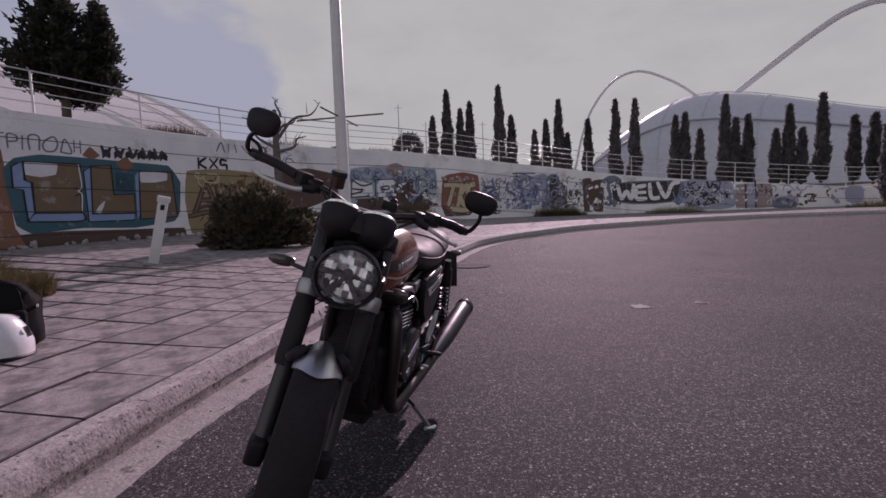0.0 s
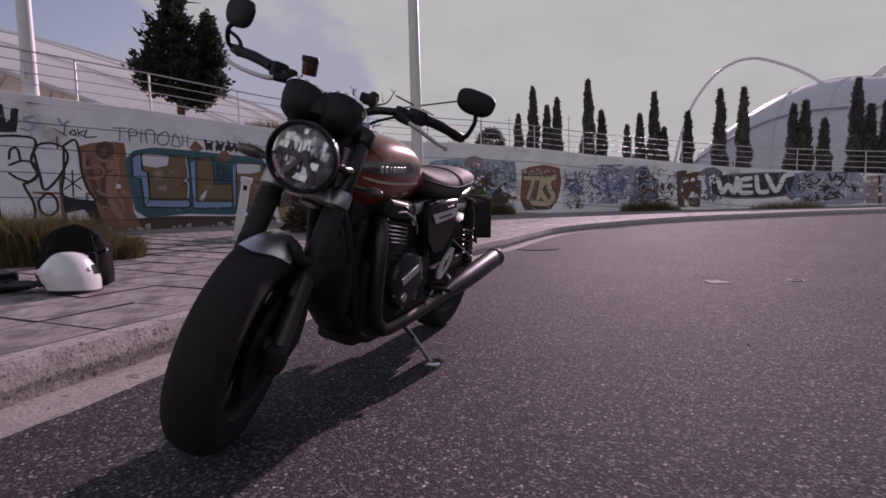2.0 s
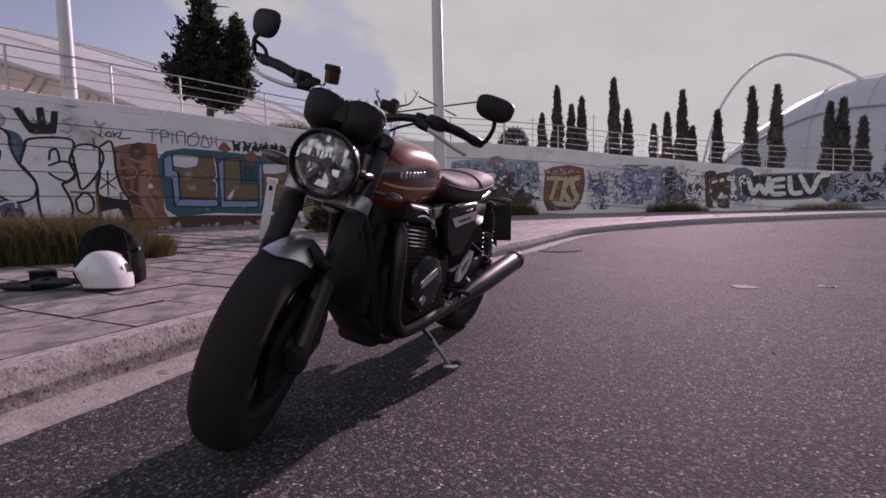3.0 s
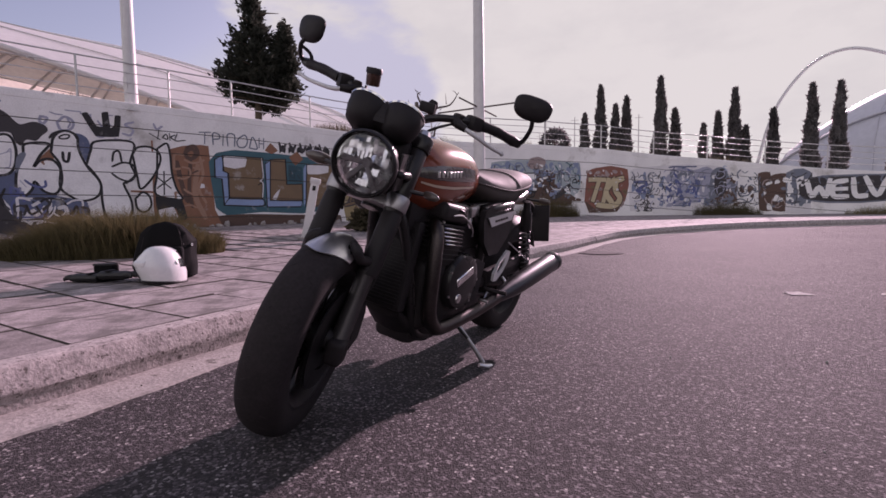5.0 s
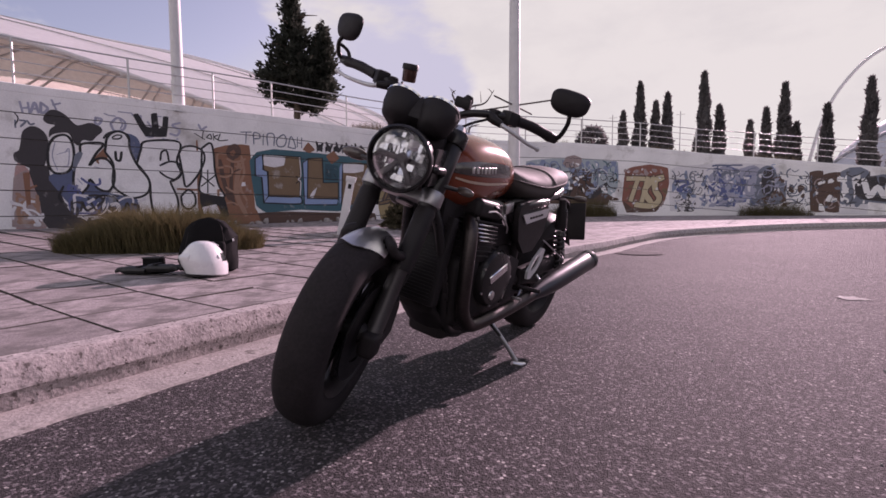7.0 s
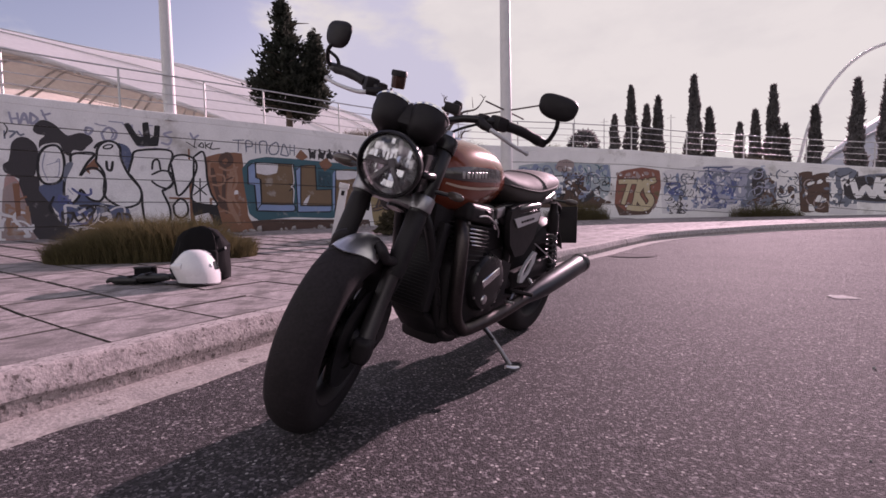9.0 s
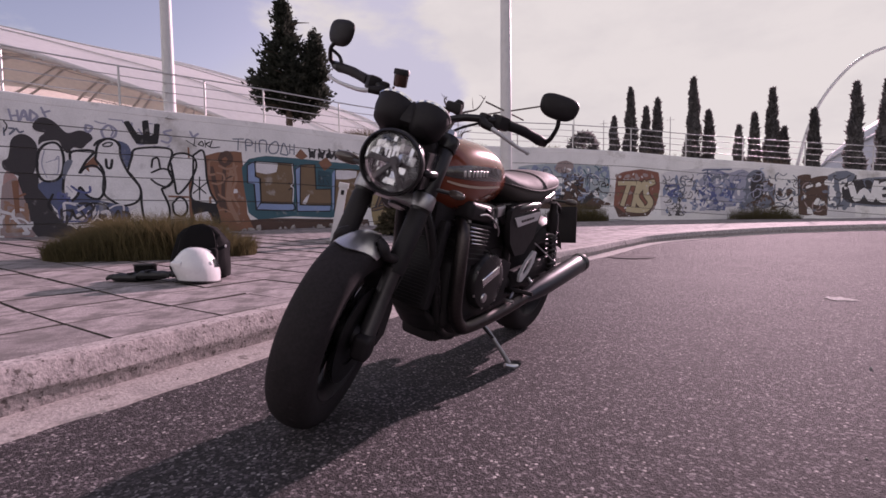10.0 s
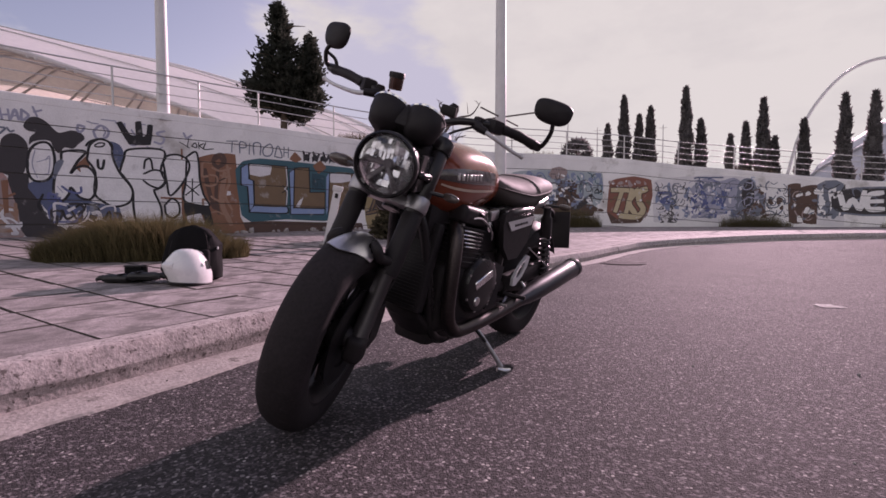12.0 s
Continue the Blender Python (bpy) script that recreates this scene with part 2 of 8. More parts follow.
def spline(pts, n=8):
    """A smooth line through the points, n steps from one to the next."""
    p = [Vector(q) for q in pts]
    p = [p[0] * 2 - p[1]] + p + [p[-1] * 2 - p[-2]]
    out = []
    for i in range(1, len(p) - 2):
        a, b, c, d = p[i - 1:i + 3]
        for k in range(n):
            t = k / n
            out.append(0.5 * (2 * b + (c - a) * t + (2 * a - 5 * b + 4 * c - d) * t * t + (3 * b - a - 3 * c + d) * t ** 3))
    out.append(p[-2].copy())
    return out


def loft(bm, rings, closed=True, caps=True):
    """Skins rings of equal count."""
    vs = [[bm.verts.new(p) for p in r] for r in rings]
    n = len(rings[0])
    for a, b in zip(vs, vs[1:]):
        for i in range(n if closed else n - 1):
            j = (i + 1) % n
            bm.faces.new((a[i], a[j], b[j], b[i]))
    if caps and closed:
        bm.faces.new(vs[0])
        bm.faces.new(vs[-1])
    return bm


def tube(bm, pts, radius, seg=10, smooth=0):
    """A round bar along points; radius may be a list."""
    line = spline(pts, smooth) if smooth else [Vector(p) for p in pts]
    rad = radius if isinstance(radius, (list, tuple)) else [radius] * 2
    rings, up = [], None
    for i, p in enumerate(line):
        d = (line[min(i + 1, len(line) - 1)] - line[max(i - 1, 0)]).normalized()
        if up is None:
            up = d.orthogonal().normalized()
        up = (up - d * up.dot(d)).normalized()
        side = d.cross(up)
        f = i / (len(line) - 1) * (len(rad) - 1)
        k = min(int(f), len(rad) - 2)
        r = rad[k] + (rad[k + 1] - rad[k]) * (f - k)
        rings.append([p + (up * math.cos(2 * math.pi * a / seg) + side * math.sin(2 * math.pi * a / seg)) * r for a in range(seg)])
    return loft(bm, rings)


def lathe(bm, profile, m, seg=32, caps=False):
    """Turns (radius, height) pairs about the z axis of m."""
    return loft(bm, [[m @ Vector((r * math.cos(2 * math.pi * a / seg), r * math.sin(2 * math.pi * a / seg), h)) for a in range(seg)] for r, h in profile], caps=caps)


def block(bm, m, size, bevel=0.0, segments=2):
    """A box with rounded edges."""
    r = bmesh.ops.create_cube(bm, size=1, matrix=m @ Matrix.Diagonal((*size, 1)))
    if bevel:
        edges = list({e for v in r["verts"] for e in v.link_edges})
        bmesh.ops.bevel(bm, geom=edges, offset=bevel, segments=segments, affect="EDGES", profile=0.6)
    return bm


def plate(bm, outline, thick, m, bevel=0.0):
    """A flat outline in m's xy plane, given thickness along its z."""
    a = [bm.verts.new(m @ Vector((x, y, -thick / 2))) for x, y in outline]
    b = [bm.verts.new(m @ Vector((x, y, thick / 2))) for x, y in outline]
    bm.faces.new(a[::-1])
    top = bm.faces.new(b)
    n = len(a)
    for i in range(n):
        bm.faces.new((a[i], a[(i + 1) % n], b[(i + 1) % n], b[i]))
    if bevel:
        bmesh.ops.bevel(bm, geom=list(top.edges), offset=bevel, segments=2, affect="EDGES")
    return bm


def ease(x, a, b):
    t = min(max((x - a) / (b - a), 0), 1)
    return t * t * (3 - 2 * t)


# ---- the lie of the land ----
KERB_LINE = spline([(-2.3, -16, 0), (-1.85, -7, 0), (-1.52, 0.6, 0), (-1.375, 2.9, 0), (-1.20, 4.9, 0), (-0.86, 7.0, 0), (-0.42, 8.7, 0), (-0.03, 10.4, 0), (0.45, 12.0, 0), (1.18, 13.3, 0), (2.1, 14.45, 0), (3.25, 15.75, 0), (4.45, 16.75, 0), (7.0, 18.15, 0), (11.0, 20.1, 0), (17, 20.8, 0), (24, 20.5, 0), (36, 19.0, 0)], 12)
WALL_LINE = spline([(-15.6, -5, 0), (-14.3, 1.5, 0), (-12.7, 6.8, 0), (-10.6, 11.3, 0), (-8.0, 16, 0), (-5.0, 19.6, 0), (-1.0, 22.7, 0), (4.5, 25.3, 0), (9.2, 26.3, 0), (13.2, 26.8, 0), (17, 27, 0), (25, 27.1, 0), (37, 26.3, 0)], 12)


def road_z(x, y):
    return 0.31 * ease(y, 5, 22) + 0.12 * ease(math.hypot(x, y), 25, 60)


def gap_to(line, x, y):
    """Plan distance from a point to a line."""
    return min(math.hypot(p.x - x, p.y - y) for p in line)


def paving_z(x, y):
    return road_z(x, y) + 0.165 + 0.022 * max(gap_to(KERB_LINE, x, y) - 1.0, 0)


def lengths(line):
    out = [0.0]
    for a, b in zip(line, line[1:]):
        out.append(out[-1] + (b - a).length)
    return out


WALL_S = lengths(WALL_LINE)
WALL_TOP = [(0, 3.66), (12, 3.71), (14.5, 3.74), (18, 3.76), (21, 3.71), (25, 3.70), (30, 3.76), (33, 3.66), (36, 3.36), (38.5, 3.15), (43, 2.61), (47, 2.25), (51, 1.95), (55, 1.65), (59, 1.53), (72, 1.48)]
POSTS = (3.0, 5.2, 7.4, 9.6, 11.85, 14.07, 16.1, 17.77, 20.3, 22.75, 25.2, 27.9, 30.5, 33.2, 35.7, 38.2, 40.7, 43.2, 46.05, 49.0, 51.9, 55.0, 58.0, 61.0)


def along(table, s):
    for (a, va), (b, vb) in zip(table, table[1:]):
        if s <= b:
            return va + (vb - va) * (s - a) / (b - a)
    return table[-1][1]


def wall_at(s, out=0.0):
    """The plan point at s metres along the wall's face, out metres before it, and the face's normal."""
    s = min(max(s, 0.0), WALL_S[-1] - 1e-4)
    i = next(k for k in range(len(WALL_S) - 1) if WALL_S[k + 1] > s)
    d = (WALL_LINE[i + 1] - WALL_LINE[i])
    p = WALL_LINE[i] + d * ((s - WALL_S[i]) / d.length)
    t0 = (WALL_LINE[max(i, 1)] - WALL_LINE[max(i, 1) - 1]).normalized()
    t1 = (WALL_LINE[min(i + 2, len(WALL_LINE) - 1)] - WALL_LINE[min(i + 1, len(WALL_LINE) - 2)]).normalized()
    d = (t0 + t1).normalized()
    nrm = Vector((d.y, -d.x, 0))
    return p + nrm * out, nrm


# ---- ground, road, kerb, paving ----
def build_ground():
    bm = bmesh.new()
    xs = [-900, -400, -150, -70, -40] + [i * 2.0 for i in range(-12, 25)] + [60, 90, 160, 400, 900]
    ys = [-900, -300, -100, -40, -20] + [i * 1.5 for i in range(-8, 24)] + [40, 50, 70, 110, 200, 420, 900]
    g = [[bm.verts.new((x, y, road_z(x, y))) for x in xs] for y in ys]
    for a, b in zip(g, g[1:]):
        for i in range(len(xs) - 1):
            bm.faces.new((a[i], a[i + 1], b[i + 1], b[i]))
    solid("road", bm, ASPHALT, "grey worn asphalt road with pale stone chips", "road", kind="structure")


def band(line, offsets, zs):
    """A strip along a line: plan offsets to its right, and heights above the road there."""
    rows = []
    for i, p in enumerate(line):
        d = (line[min(i + 1, len(line) - 1)] - line[max(i - 1, 0)]).normalized()
        right = Vector((d.y, -d.x, 0))
        rows.append([Vector(((p + right * o).x, (p + right * o).y, road_z(*(p + right * o).xy) + z)) for o, z in zip(offsets, zs)])
    return rows


def build_kerb():
    """Kerb stones a metre long with open joints, and the cast gutter before them."""
    kerb = thing("kerb", "pitted pale concrete kerb stones along the road", "kerb", kind="structure")
    ls = lengths(KERB_LINE)
    prof = [(0.0, -0.05), (0.0, 0.165), (0.060, 0.168), (0.108, 0.167), (0.115, 0.164), (0.119, 0.158), (0.133, 0.126), (0.148, 0.092), (0.152, 0.083), (0.151, 0.076), (0.145, 0.062), (0.142, 0.030), (0.142, -0.05)]
    rng = random.Random(5)
    s = 0.6
    while s < ls[-1] - 1:
        length = 2.0
        pts = []
        steps = 20 if 11 < s < 25 else 8
        for k in range(steps + 1):
            q = s + 0.0025 + (length - 0.005) * k / steps
            i = next(j for j in range(len(ls) - 1) if ls[j + 1] > q)
            pts.append(KERB_LINE[i].lerp(KERB_LINE[i + 1], (q - ls[i]) / (ls[i + 1] - ls[i])))
        rows = band(pts, [o for o, z in prof], [z for o, z in prof])
        lift, shift = rng.uniform(-0.004, 0.004), rng.uniform(-0.006, 0.006)
        bm = bmesh.new()
        for r in rows:
            for j, v in enumerate(r):
                if 1 < j < 11:
                    v += Vector((rng.uniform(-1, 1), rng.uniform(-1, 1), rng.uniform(-1, 0.6))) * 0.0032
                v.z += lift
                v.x += shift
        loft(bm, rows)
        part("kerb_stone", bm, KERB, kerb)
        s += length
    bm = bmesh.new()
    rows = band(KERB_LINE, [0.136, 0.136, 0.318, 0.345], [-0.04, 0.022, 0.007, -0.02])
    fine = []
    for a, b in zip(rows, rows[1:]):
        for k in range(12):
            r = [p.lerp(q, k / 12) for p, q in zip(a, b)]
            w = 0.05 * noise.noise(Vector((r[0].y * 1.3, r[0].x, 1))) + 0.016 * noise.noise(Vector((r[0].y * 9, r[0].x, 7)))
            r[2].x += w
            r[3].x += w
            fine.append(r)
    loft(bm, fine, closed=False)
    solid("gutter", bm, GUTTER, "pale cast concrete gutter strip, ragged at the edge", "gutter", kind="structure")


def build_paving():
    """The earth bed between kerb and wall; the slabs lie on it."""
    bm = bmesh.new()
    rows = []
    n = 60
    kl, ws = lengths(KERB_LINE), WALL_S
    for k in range(n + 1):
        q = kl[-1] * 0.999 * k / n
        i = next(j for j in range(len(kl) - 1) if kl[j + 1] > q)
        a = KERB_LINE[i].lerp(KERB_LINE[i + 1], (q - kl[i]) / (kl[i + 1] - kl[i]))
        # the wall point that faces it
        b = min((wall_at(s)[0] for s in np.arange(0, ws[-1], 0.5)), key=lambda p: (p - a).length + 0.35 * abs(p.y - a.y if a.y < 9 else 0))
        row = []
        for f in (0.0, 1 / (b - a).length, 1.2 / (b - a).length, 0.2, 0.35, 0.5, 0.65, 0.8, 0.95, 1.0):
            p = a.lerp(b, f)
            row.append(Vector((p.x, p.y, paving_z(p.x, p.y) - 0.016)))
        rows.append(row)
    loft(bm, rows, closed=False)
    solid("pavement", bm, PAVE_BED, "old paved footway between the kerb and the wall", "pavement", kind="structure")


PAVE_BED = material("joint_soil", (0.028, 0.024, 0.021), 0.9, vary=0.35, scale=1.6, fine=40, bump=0.4, stain=(0.09, 0.08, 0.05), stain_scale=2.5, stain_cut=(0.55, 0.66))
build_ground()
build_kerb()
build_paving()


# ---- the wall, its rail and what stands on it ----
JOINT = material("grimy_wall_joint", (0.10, 0.085, 0.08), 0.95, vary=0.3, scale=3, fine=40, bump=0.2)
GROOVE_FACES = {1 + 4 * k + j for k in range(6) for j in range(3)}      # floor and flanks of each board joint


def build_wall():
    bm = bmesh.new()
    rows = []
    for i in range(len(WALL_LINE)):
        s = WALL_S[i]
        top = along(WALL_TOP, s)
        p, nrm = wall_at(s)
        base = road_z(p.x, p.y) + 0.1
        row = [(0, base)]
        marks = [0.66 + 0.59 * k for k in range(6)][::-1]
        for g in marks:
            z = top - g
            if z > base + 0.15:
                row += [(0, z - 0.011), (-0.02, z - 0.009), (-0.02, z + 0.009), (0, z + 0.011)]
            else:
                row += [(0, base + 0.01), (0, base + 0.01), (0, base + 0.01), (0, base + 0.01)]
        row += [(0, top - 0.21), (-0.015, top - 0.205), (-0.015, top - 0.195), (0, top - 0.19), (0, top - 0.02), (-0.02, top), (-0.33, top), (-0.35, top - 0.02), (-0.35, base)]
        rows.append([Vector(((p + nrm * o).x, (p + nrm * o).y, z)) for o, z in row])
    loft(bm, rows)
    bm.faces.ensure_lookup_table()
    n = len(rows[0])
    grimy = [i for i, f in enumerate(bm.faces) if f.index < (len(rows) - 1) * n and i % n in GROOVE_FACES]
    wall = solid("wall_back", bm, WALL, "long curved whitewashed concrete retaining wall covered in graffiti", "wall", kind="structure")
    wall.data.materials.append(JOINT)
    for i in grimy:
        wall.data.polygons[i].material_index = 1
    return wall


def build_terrace():
    """The raised ground behind the wall."""
    bm = bmesh.new()
    rows = []
    for i in range(0, len(WALL_LINE), 3):
        s = WALL_S[i]
        p, nrm = wall_at(s)
        z = along(WALL_TOP, s)
        rows.append([Vector((*(p - nrm * o).xy, h)) for o, h in ((0.35, z - 0.12), (3, z - 0.1), (8, z + 0.25), (18, z + 0.7), (60, z + 1.5), (160, z + 1.0))])
    loft(bm, rows, closed=False)
    solid("ground_terrace", bm, SOIL, "dry bare ground raised behind the wall", "ground", kind="structure")


def build_rail():
    rail = thing("railing", "pale steel railing with four rails along the wall top", "railing")
    line = [wall_at(s, -0.17)[0] + Vector((0, 0, along(WALL_TOP, s))) for s in np.arange(0.3, WALL_S[-1] - 0.3, 0.5)]
    for h, r in ((0.28, 0.014), (0.54, 0.014), (0.80, 0.014), (1.05, 0.022)):
        part("rail_bar", tube(bmesh.new(), [p + Vector((0, 0, h)) for p in line], r, 6), RAIL, rail)
    for s in POSTS:
        p = wall_at(s, -0.17)[0]
        z = along(WALL_TOP, s)
        bm = tube(bmesh.new(), [(p.x, p.y, z - 0.02), (p.x, p.y, z + 1.05)], 0.027, 8)
        lathe(bm, [(0.07, 0.0), (0.07, 0.014), (0.03, 0.016)], Matrix.Translation((p.x, p.y, z)), 10)
        part("post", bm, RAIL, rail)


WALL_OB = build_wall()
build_terrace()
build_rail()


def lamp_mast(x, y, z, height, r, cross):
    mast = thing("lamp_mast", "tall white tapered steel lamp mast", "lamp mast", Matrix.Translation((x, y, z)))
    bm = tube(bmesh.new(), [(0, 0, 0), (0, 0, height)], [r, r * 0.62], 20)
    part("shaft", bm, STEEL_WHITE, mast)
    bm = block(bmesh.new(), Matrix.Translation((0, 0, 0.012)), (r * 4, r * 4, 0.024), 0.004)
    part("base_plate", bm, STEEL_WHITE, mast)
    for a in range(4):
        q = Matrix.Rotation(math.pi / 4 + a * math.pi / 2, 4, "Z") @ Vector((r * 2.2, 0, 0.03))
        part("bolt", lathe(bmesh.new(), [(0, 0.03), (0.018, 0.03), (0.018, -0.01)], Matrix.Translation(q), 6), RAIL, mast)
    bm = block(bmesh.new(), Matrix.Translation((0, -r * 0.93, 0.75)), (r * 0.9, 0.02, 0.32), 0.006)
    part("hatch", bm, STEEL_WHITE, mast)
    if cross:
        for ang, tilt, ln in ((8, 0.07, 2.3), (78, -0.05, 2.1)):
            d = Vector((math.cos(radians(ang)), math.sin(radians(ang)), tilt)) * ln / 2
            c = Vector((0, 0, cross))
            part("cross_arm", tube(bmesh.new(), [c - d, c + d], 0.022, 8), DEADWOOD, mast, "dark thin cross arm")
    return mast


lamp_mast(-3.08, 13.2, paving_z(-3.08, 13.2) - 0.012, 13, 0.165, 3.25)
lamp_mast(-11.75, 9.75, 3.54, 12, 0.16, 0)


# ---- planting ----
def leaf_cloud(bm, rng, points, size):
    """Small folded leaf sprays at the points, each with its direction."""
    for p, d in points:
        d = (d + Vector((rng.uniform(-1, 1), rng.uniform(-1, 1), rng.uniform(-0.7, 1))) * 0.8).normalized()
        side = d.cross(Vector((rng.uniform(-1, 1), rng.uniform(-1, 1), rng.uniform(-1, 1)))).normalized()
        k = size * rng.uniform(0.6, 1.4)
        fold = d.cross(side) * k * 0.25
        a, b, c, e = (bm.verts.new(q) for q in (p - d * k * 0.3, p + side * k * 0.42 + fold, p + d * k, p - side * k * 0.42 + fold))
        bm.faces.new((a, b, c))
        bm.faces.new((a, c, e))


def cypress(x, y, z, height, width, seed, detail=420, size=0.72, label="tall dark green column cypress tree behind the railing"):
    rng = random.Random(seed)
    tree = thing("cypress", label, "tree", Matrix.Translation((x, y, z)), group="cypress row")
    part("trunk", tube(bmesh.new(), [(0, 0, -0.3), (0.02, 0, height * 0.4), (0, 0.02, height * 0.93)], [0.16, 0.09, 0.02], 7), BARK, tree)
    bm = bmesh.new()
    pts = []
    lob = [rng.uniform(0, 6.28) for _ in range(4)]
    for _ in range(detail):
        t = rng.random() ** 0.85
        h = height * (0.05 + 0.95 * t)
        a = rng.uniform(0, 2 * math.pi)
        full = min(1.0, (t + 0.05) * 4.5) ** 0.6 * max(1 - t, 0.0) ** 0.62 * 1.15
        r = width * 0.5 * full * (0.78 + 0.16 * math.sin(a * 3 + t * 9 + lob[0]) + 0.14 * math.sin(t * 23 + a + lob[1])) * (1 - 0.5 * rng.random() ** 3)
        pts.append((Vector((r * math.cos(a), r * math.sin(a), h)), Vector((math.cos(a) * 0.35, math.sin(a) * 0.35, 1.0))))
    leaf_cloud(bm, rng, pts, size)
    # a dense heart, so that no sky shows through the middle
    loft(bm, [[Vector((width * 0.33 * f * math.cos(a), width * 0.33 * f * math.sin(a), height * t)) for a in (k * math.pi / 4 + t for k in range(8))] for t, f in ((0.03, 0.3), (0.1, 0.8), (0.3, 1.0), (0.6, 0.8), (0.85, 0.4), (0.97, 0.05))])
    part("crown", bm, CYPRESS, tree, smooth=False)


CYPRESSES = ((-2.1, 36.5, 8.1), (-1.0, 36.5, 10.0), (0.0, 36.6, 8.6), (0.7, 36.6, 9.1), (2.9, 36.5, 10.2), (3.8, 36.4, 7.9), (5.5, 36.2, 6.7), (6.3, 36.0, 7.4), (7.2, 35.9, 8.8), (7.8, 35.7, 6.3), (9.2, 35.4, 7.2), (11.0, 34.9, 8.4), (12.2, 34.5, 8.3), (14.6, 33.6, 6.9), (15.1, 33.3, 7.0), (15.9, 32.9, 5.8), (17.2, 32.3, 7.8), (17.7, 32.0, 6.3), (18.3, 31.7, 6.4), (19.5, 30.9, 5.3), (20.1, 30.6, 6.7), (20.6, 30.2, 5.2), (21.4, 29.7, 7.1), (22.6, 28.9, 5.6), (23.3, 28.4, 5.6))
FAR = 2.3      # the row stands well back from the wall
for i, (x, y, top) in enumerate(CYPRESSES):
    fx, fy, ft = 0.19 + FAR * (x - 0.19), 0.56 + FAR * (y - 0.56), 0.98 + FAR * (top - 0.98)
    foot = 5.0 if x < 4 else 3.0
    cypress(fx, fy, foot, ft - foot, 0.95 + 0.115 * (ft - 5.0), 40 + i, 1700, 0.5)
cypress(21.2, 24.9, paving_z(21.2, 24.9), 4.7, 1.0, 90, 1400, 0.22, "young dark cypress tree standing before the graffiti wall")


# ---- the motorcycle ----
BLACK = material("black_paint", (0.018, 0.0155, 0.0165), 0.30, spec=0.32, vary=0.2, scale=14, fine=200, bump=0.02, coat=0.12)
BLACK_MATT = material("matt_black_casting", (0.023, 0.019, 0.0205), 0.5, spec=0.2, vary=0.3, scale=20, fine=260, bump=0.25, depth=0.002)
PLASTIC = material("black_plastic", (0.022, 0.0185, 0.020), 0.50, spec=0.2, vary=0.2, scale=30, fine=300, bump=0.12, depth=0.001)
RUBBER = material("tyre_rubber", (0.025, 0.020, 0.0215), 0.78, spec=0.18, vary=0.35, scale=10, fine=120, bump=0.25, stain=(0.024, 0.022, 0.020), stain_scale=7, stain_cut=(0.58, 0.8), depth=0.002)
CHROME = material("polished_chrome", (0.86, 0.85, 0.85), 0.16, metal=1.0, vary=0.05, scale=10, fine=120, bump=0.0)
BRUSHED = material("brushed_aluminium", (0.66, 0.65, 0.65), 0.34, metal=1.0, vary=0.14, scale=12, fine=300, bump=0.05, depth=0.001)
EXHAUST = material("brushed_steel_silencer", (0.055, 0.056, 0.064), 0.36, metal=0.95, vary=0.18, scale=9, fine=240, bump=0.04, depth=0.001)
DISC = material("dark_steel_disc", (0.042, 0.040, 0.042), 0.40, metal=0.9, vary=0.15, scale=14, fine=200, bump=0.03, depth=0.001)
HEADER = material("heat_tinted_header", (0.065, 0.053, 0.052), 0.36, metal=0.9, vary=0.3, scale=9, fine=140, bump=0.06, depth=0.001)
LEVER = material("silver_lever_paint", (0.60, 0.59, 0.60), 0.36, metal=0.25, vary=0.08, scale=14, fine=200, bump=0.02, coat=0.3)
CLAMP = material("satin_fork_clamp", (0.40, 0.39, 0.40), 0.42, metal=0.9, vary=0.12, scale=12, fine=240, bump=0.03)
FORK = material("grey_fork_slider", (0.075, 0.068, 0.070), 0.42, metal=0.6, vary=0.15, scale=10, fine=200, bump=0.03)
TANK = material("burnt_orange_tank_paint", (0.235, 0.055, 0.027), 0.17, spec=0.3, metal=0.15, vary=0.10, scale=4, fine=400, bump=0.0, coat=0.45)
TANK_DARK = material("graphite_tank_panel", (0.060, 0.048, 0.046), 0.26, metal=0.4, vary=0.12, scale=5, fine=400, bump=0.0, coat=1.0)
STRIPE = material("cream_pinstripe", (0.52, 0.40, 0.30), 0.35, vary=0.08, scale=10, fine=100, bump=0.0, coat=0.6)
BADGE = material("silver_badge", (0.50, 0.47, 0.46), 0.34, metal=0.7, vary=0.08, scale=20, fine=100, bump=0.0)
SEAT = material("brown_black_seat_vinyl", (0.085, 0.070, 0.067), 0.70, spec=0.35, vary=0.22, scale=16, fine=320, bump=0.25, depth=0.001)
AMBER = material("amber_fluid_reservoir", (0.06, 0.026, 0.018), 0.25, vary=0.15, scale=20, fine=100, bump=0.0, coat=0.5)
SMOKED = material("smoked_indicator_lens", (0.10, 0.075, 0.065), 0.18, vary=0.15, scale=30, fine=100, bump=0.0, coat=0.6)
REDLENS = material("red_tail_lens", (0.22, 0.012, 0.012), 0.2, vary=0.1, scale=30, fine=100, bump=0.0, coat=0.6)
REFLECTOR = material("lamp_reflector", (0.93, 0.92, 0.93), 0.16, metal=0.9, vary=0.05, scale=10, fine=120, bump=0.0)
LAMP_GREY = material("grey_lamp_plastic", (0.20, 0.185, 0.19), 0.3, vary=0.15, scale=30, fine=100, bump=0.0, coat=0.4)
MIRROR = material("mirror_glass", (0.85, 0.85, 0.86), 0.02, metal=1.0, vary=0.02, scale=3, fine=20, bump=0.0)
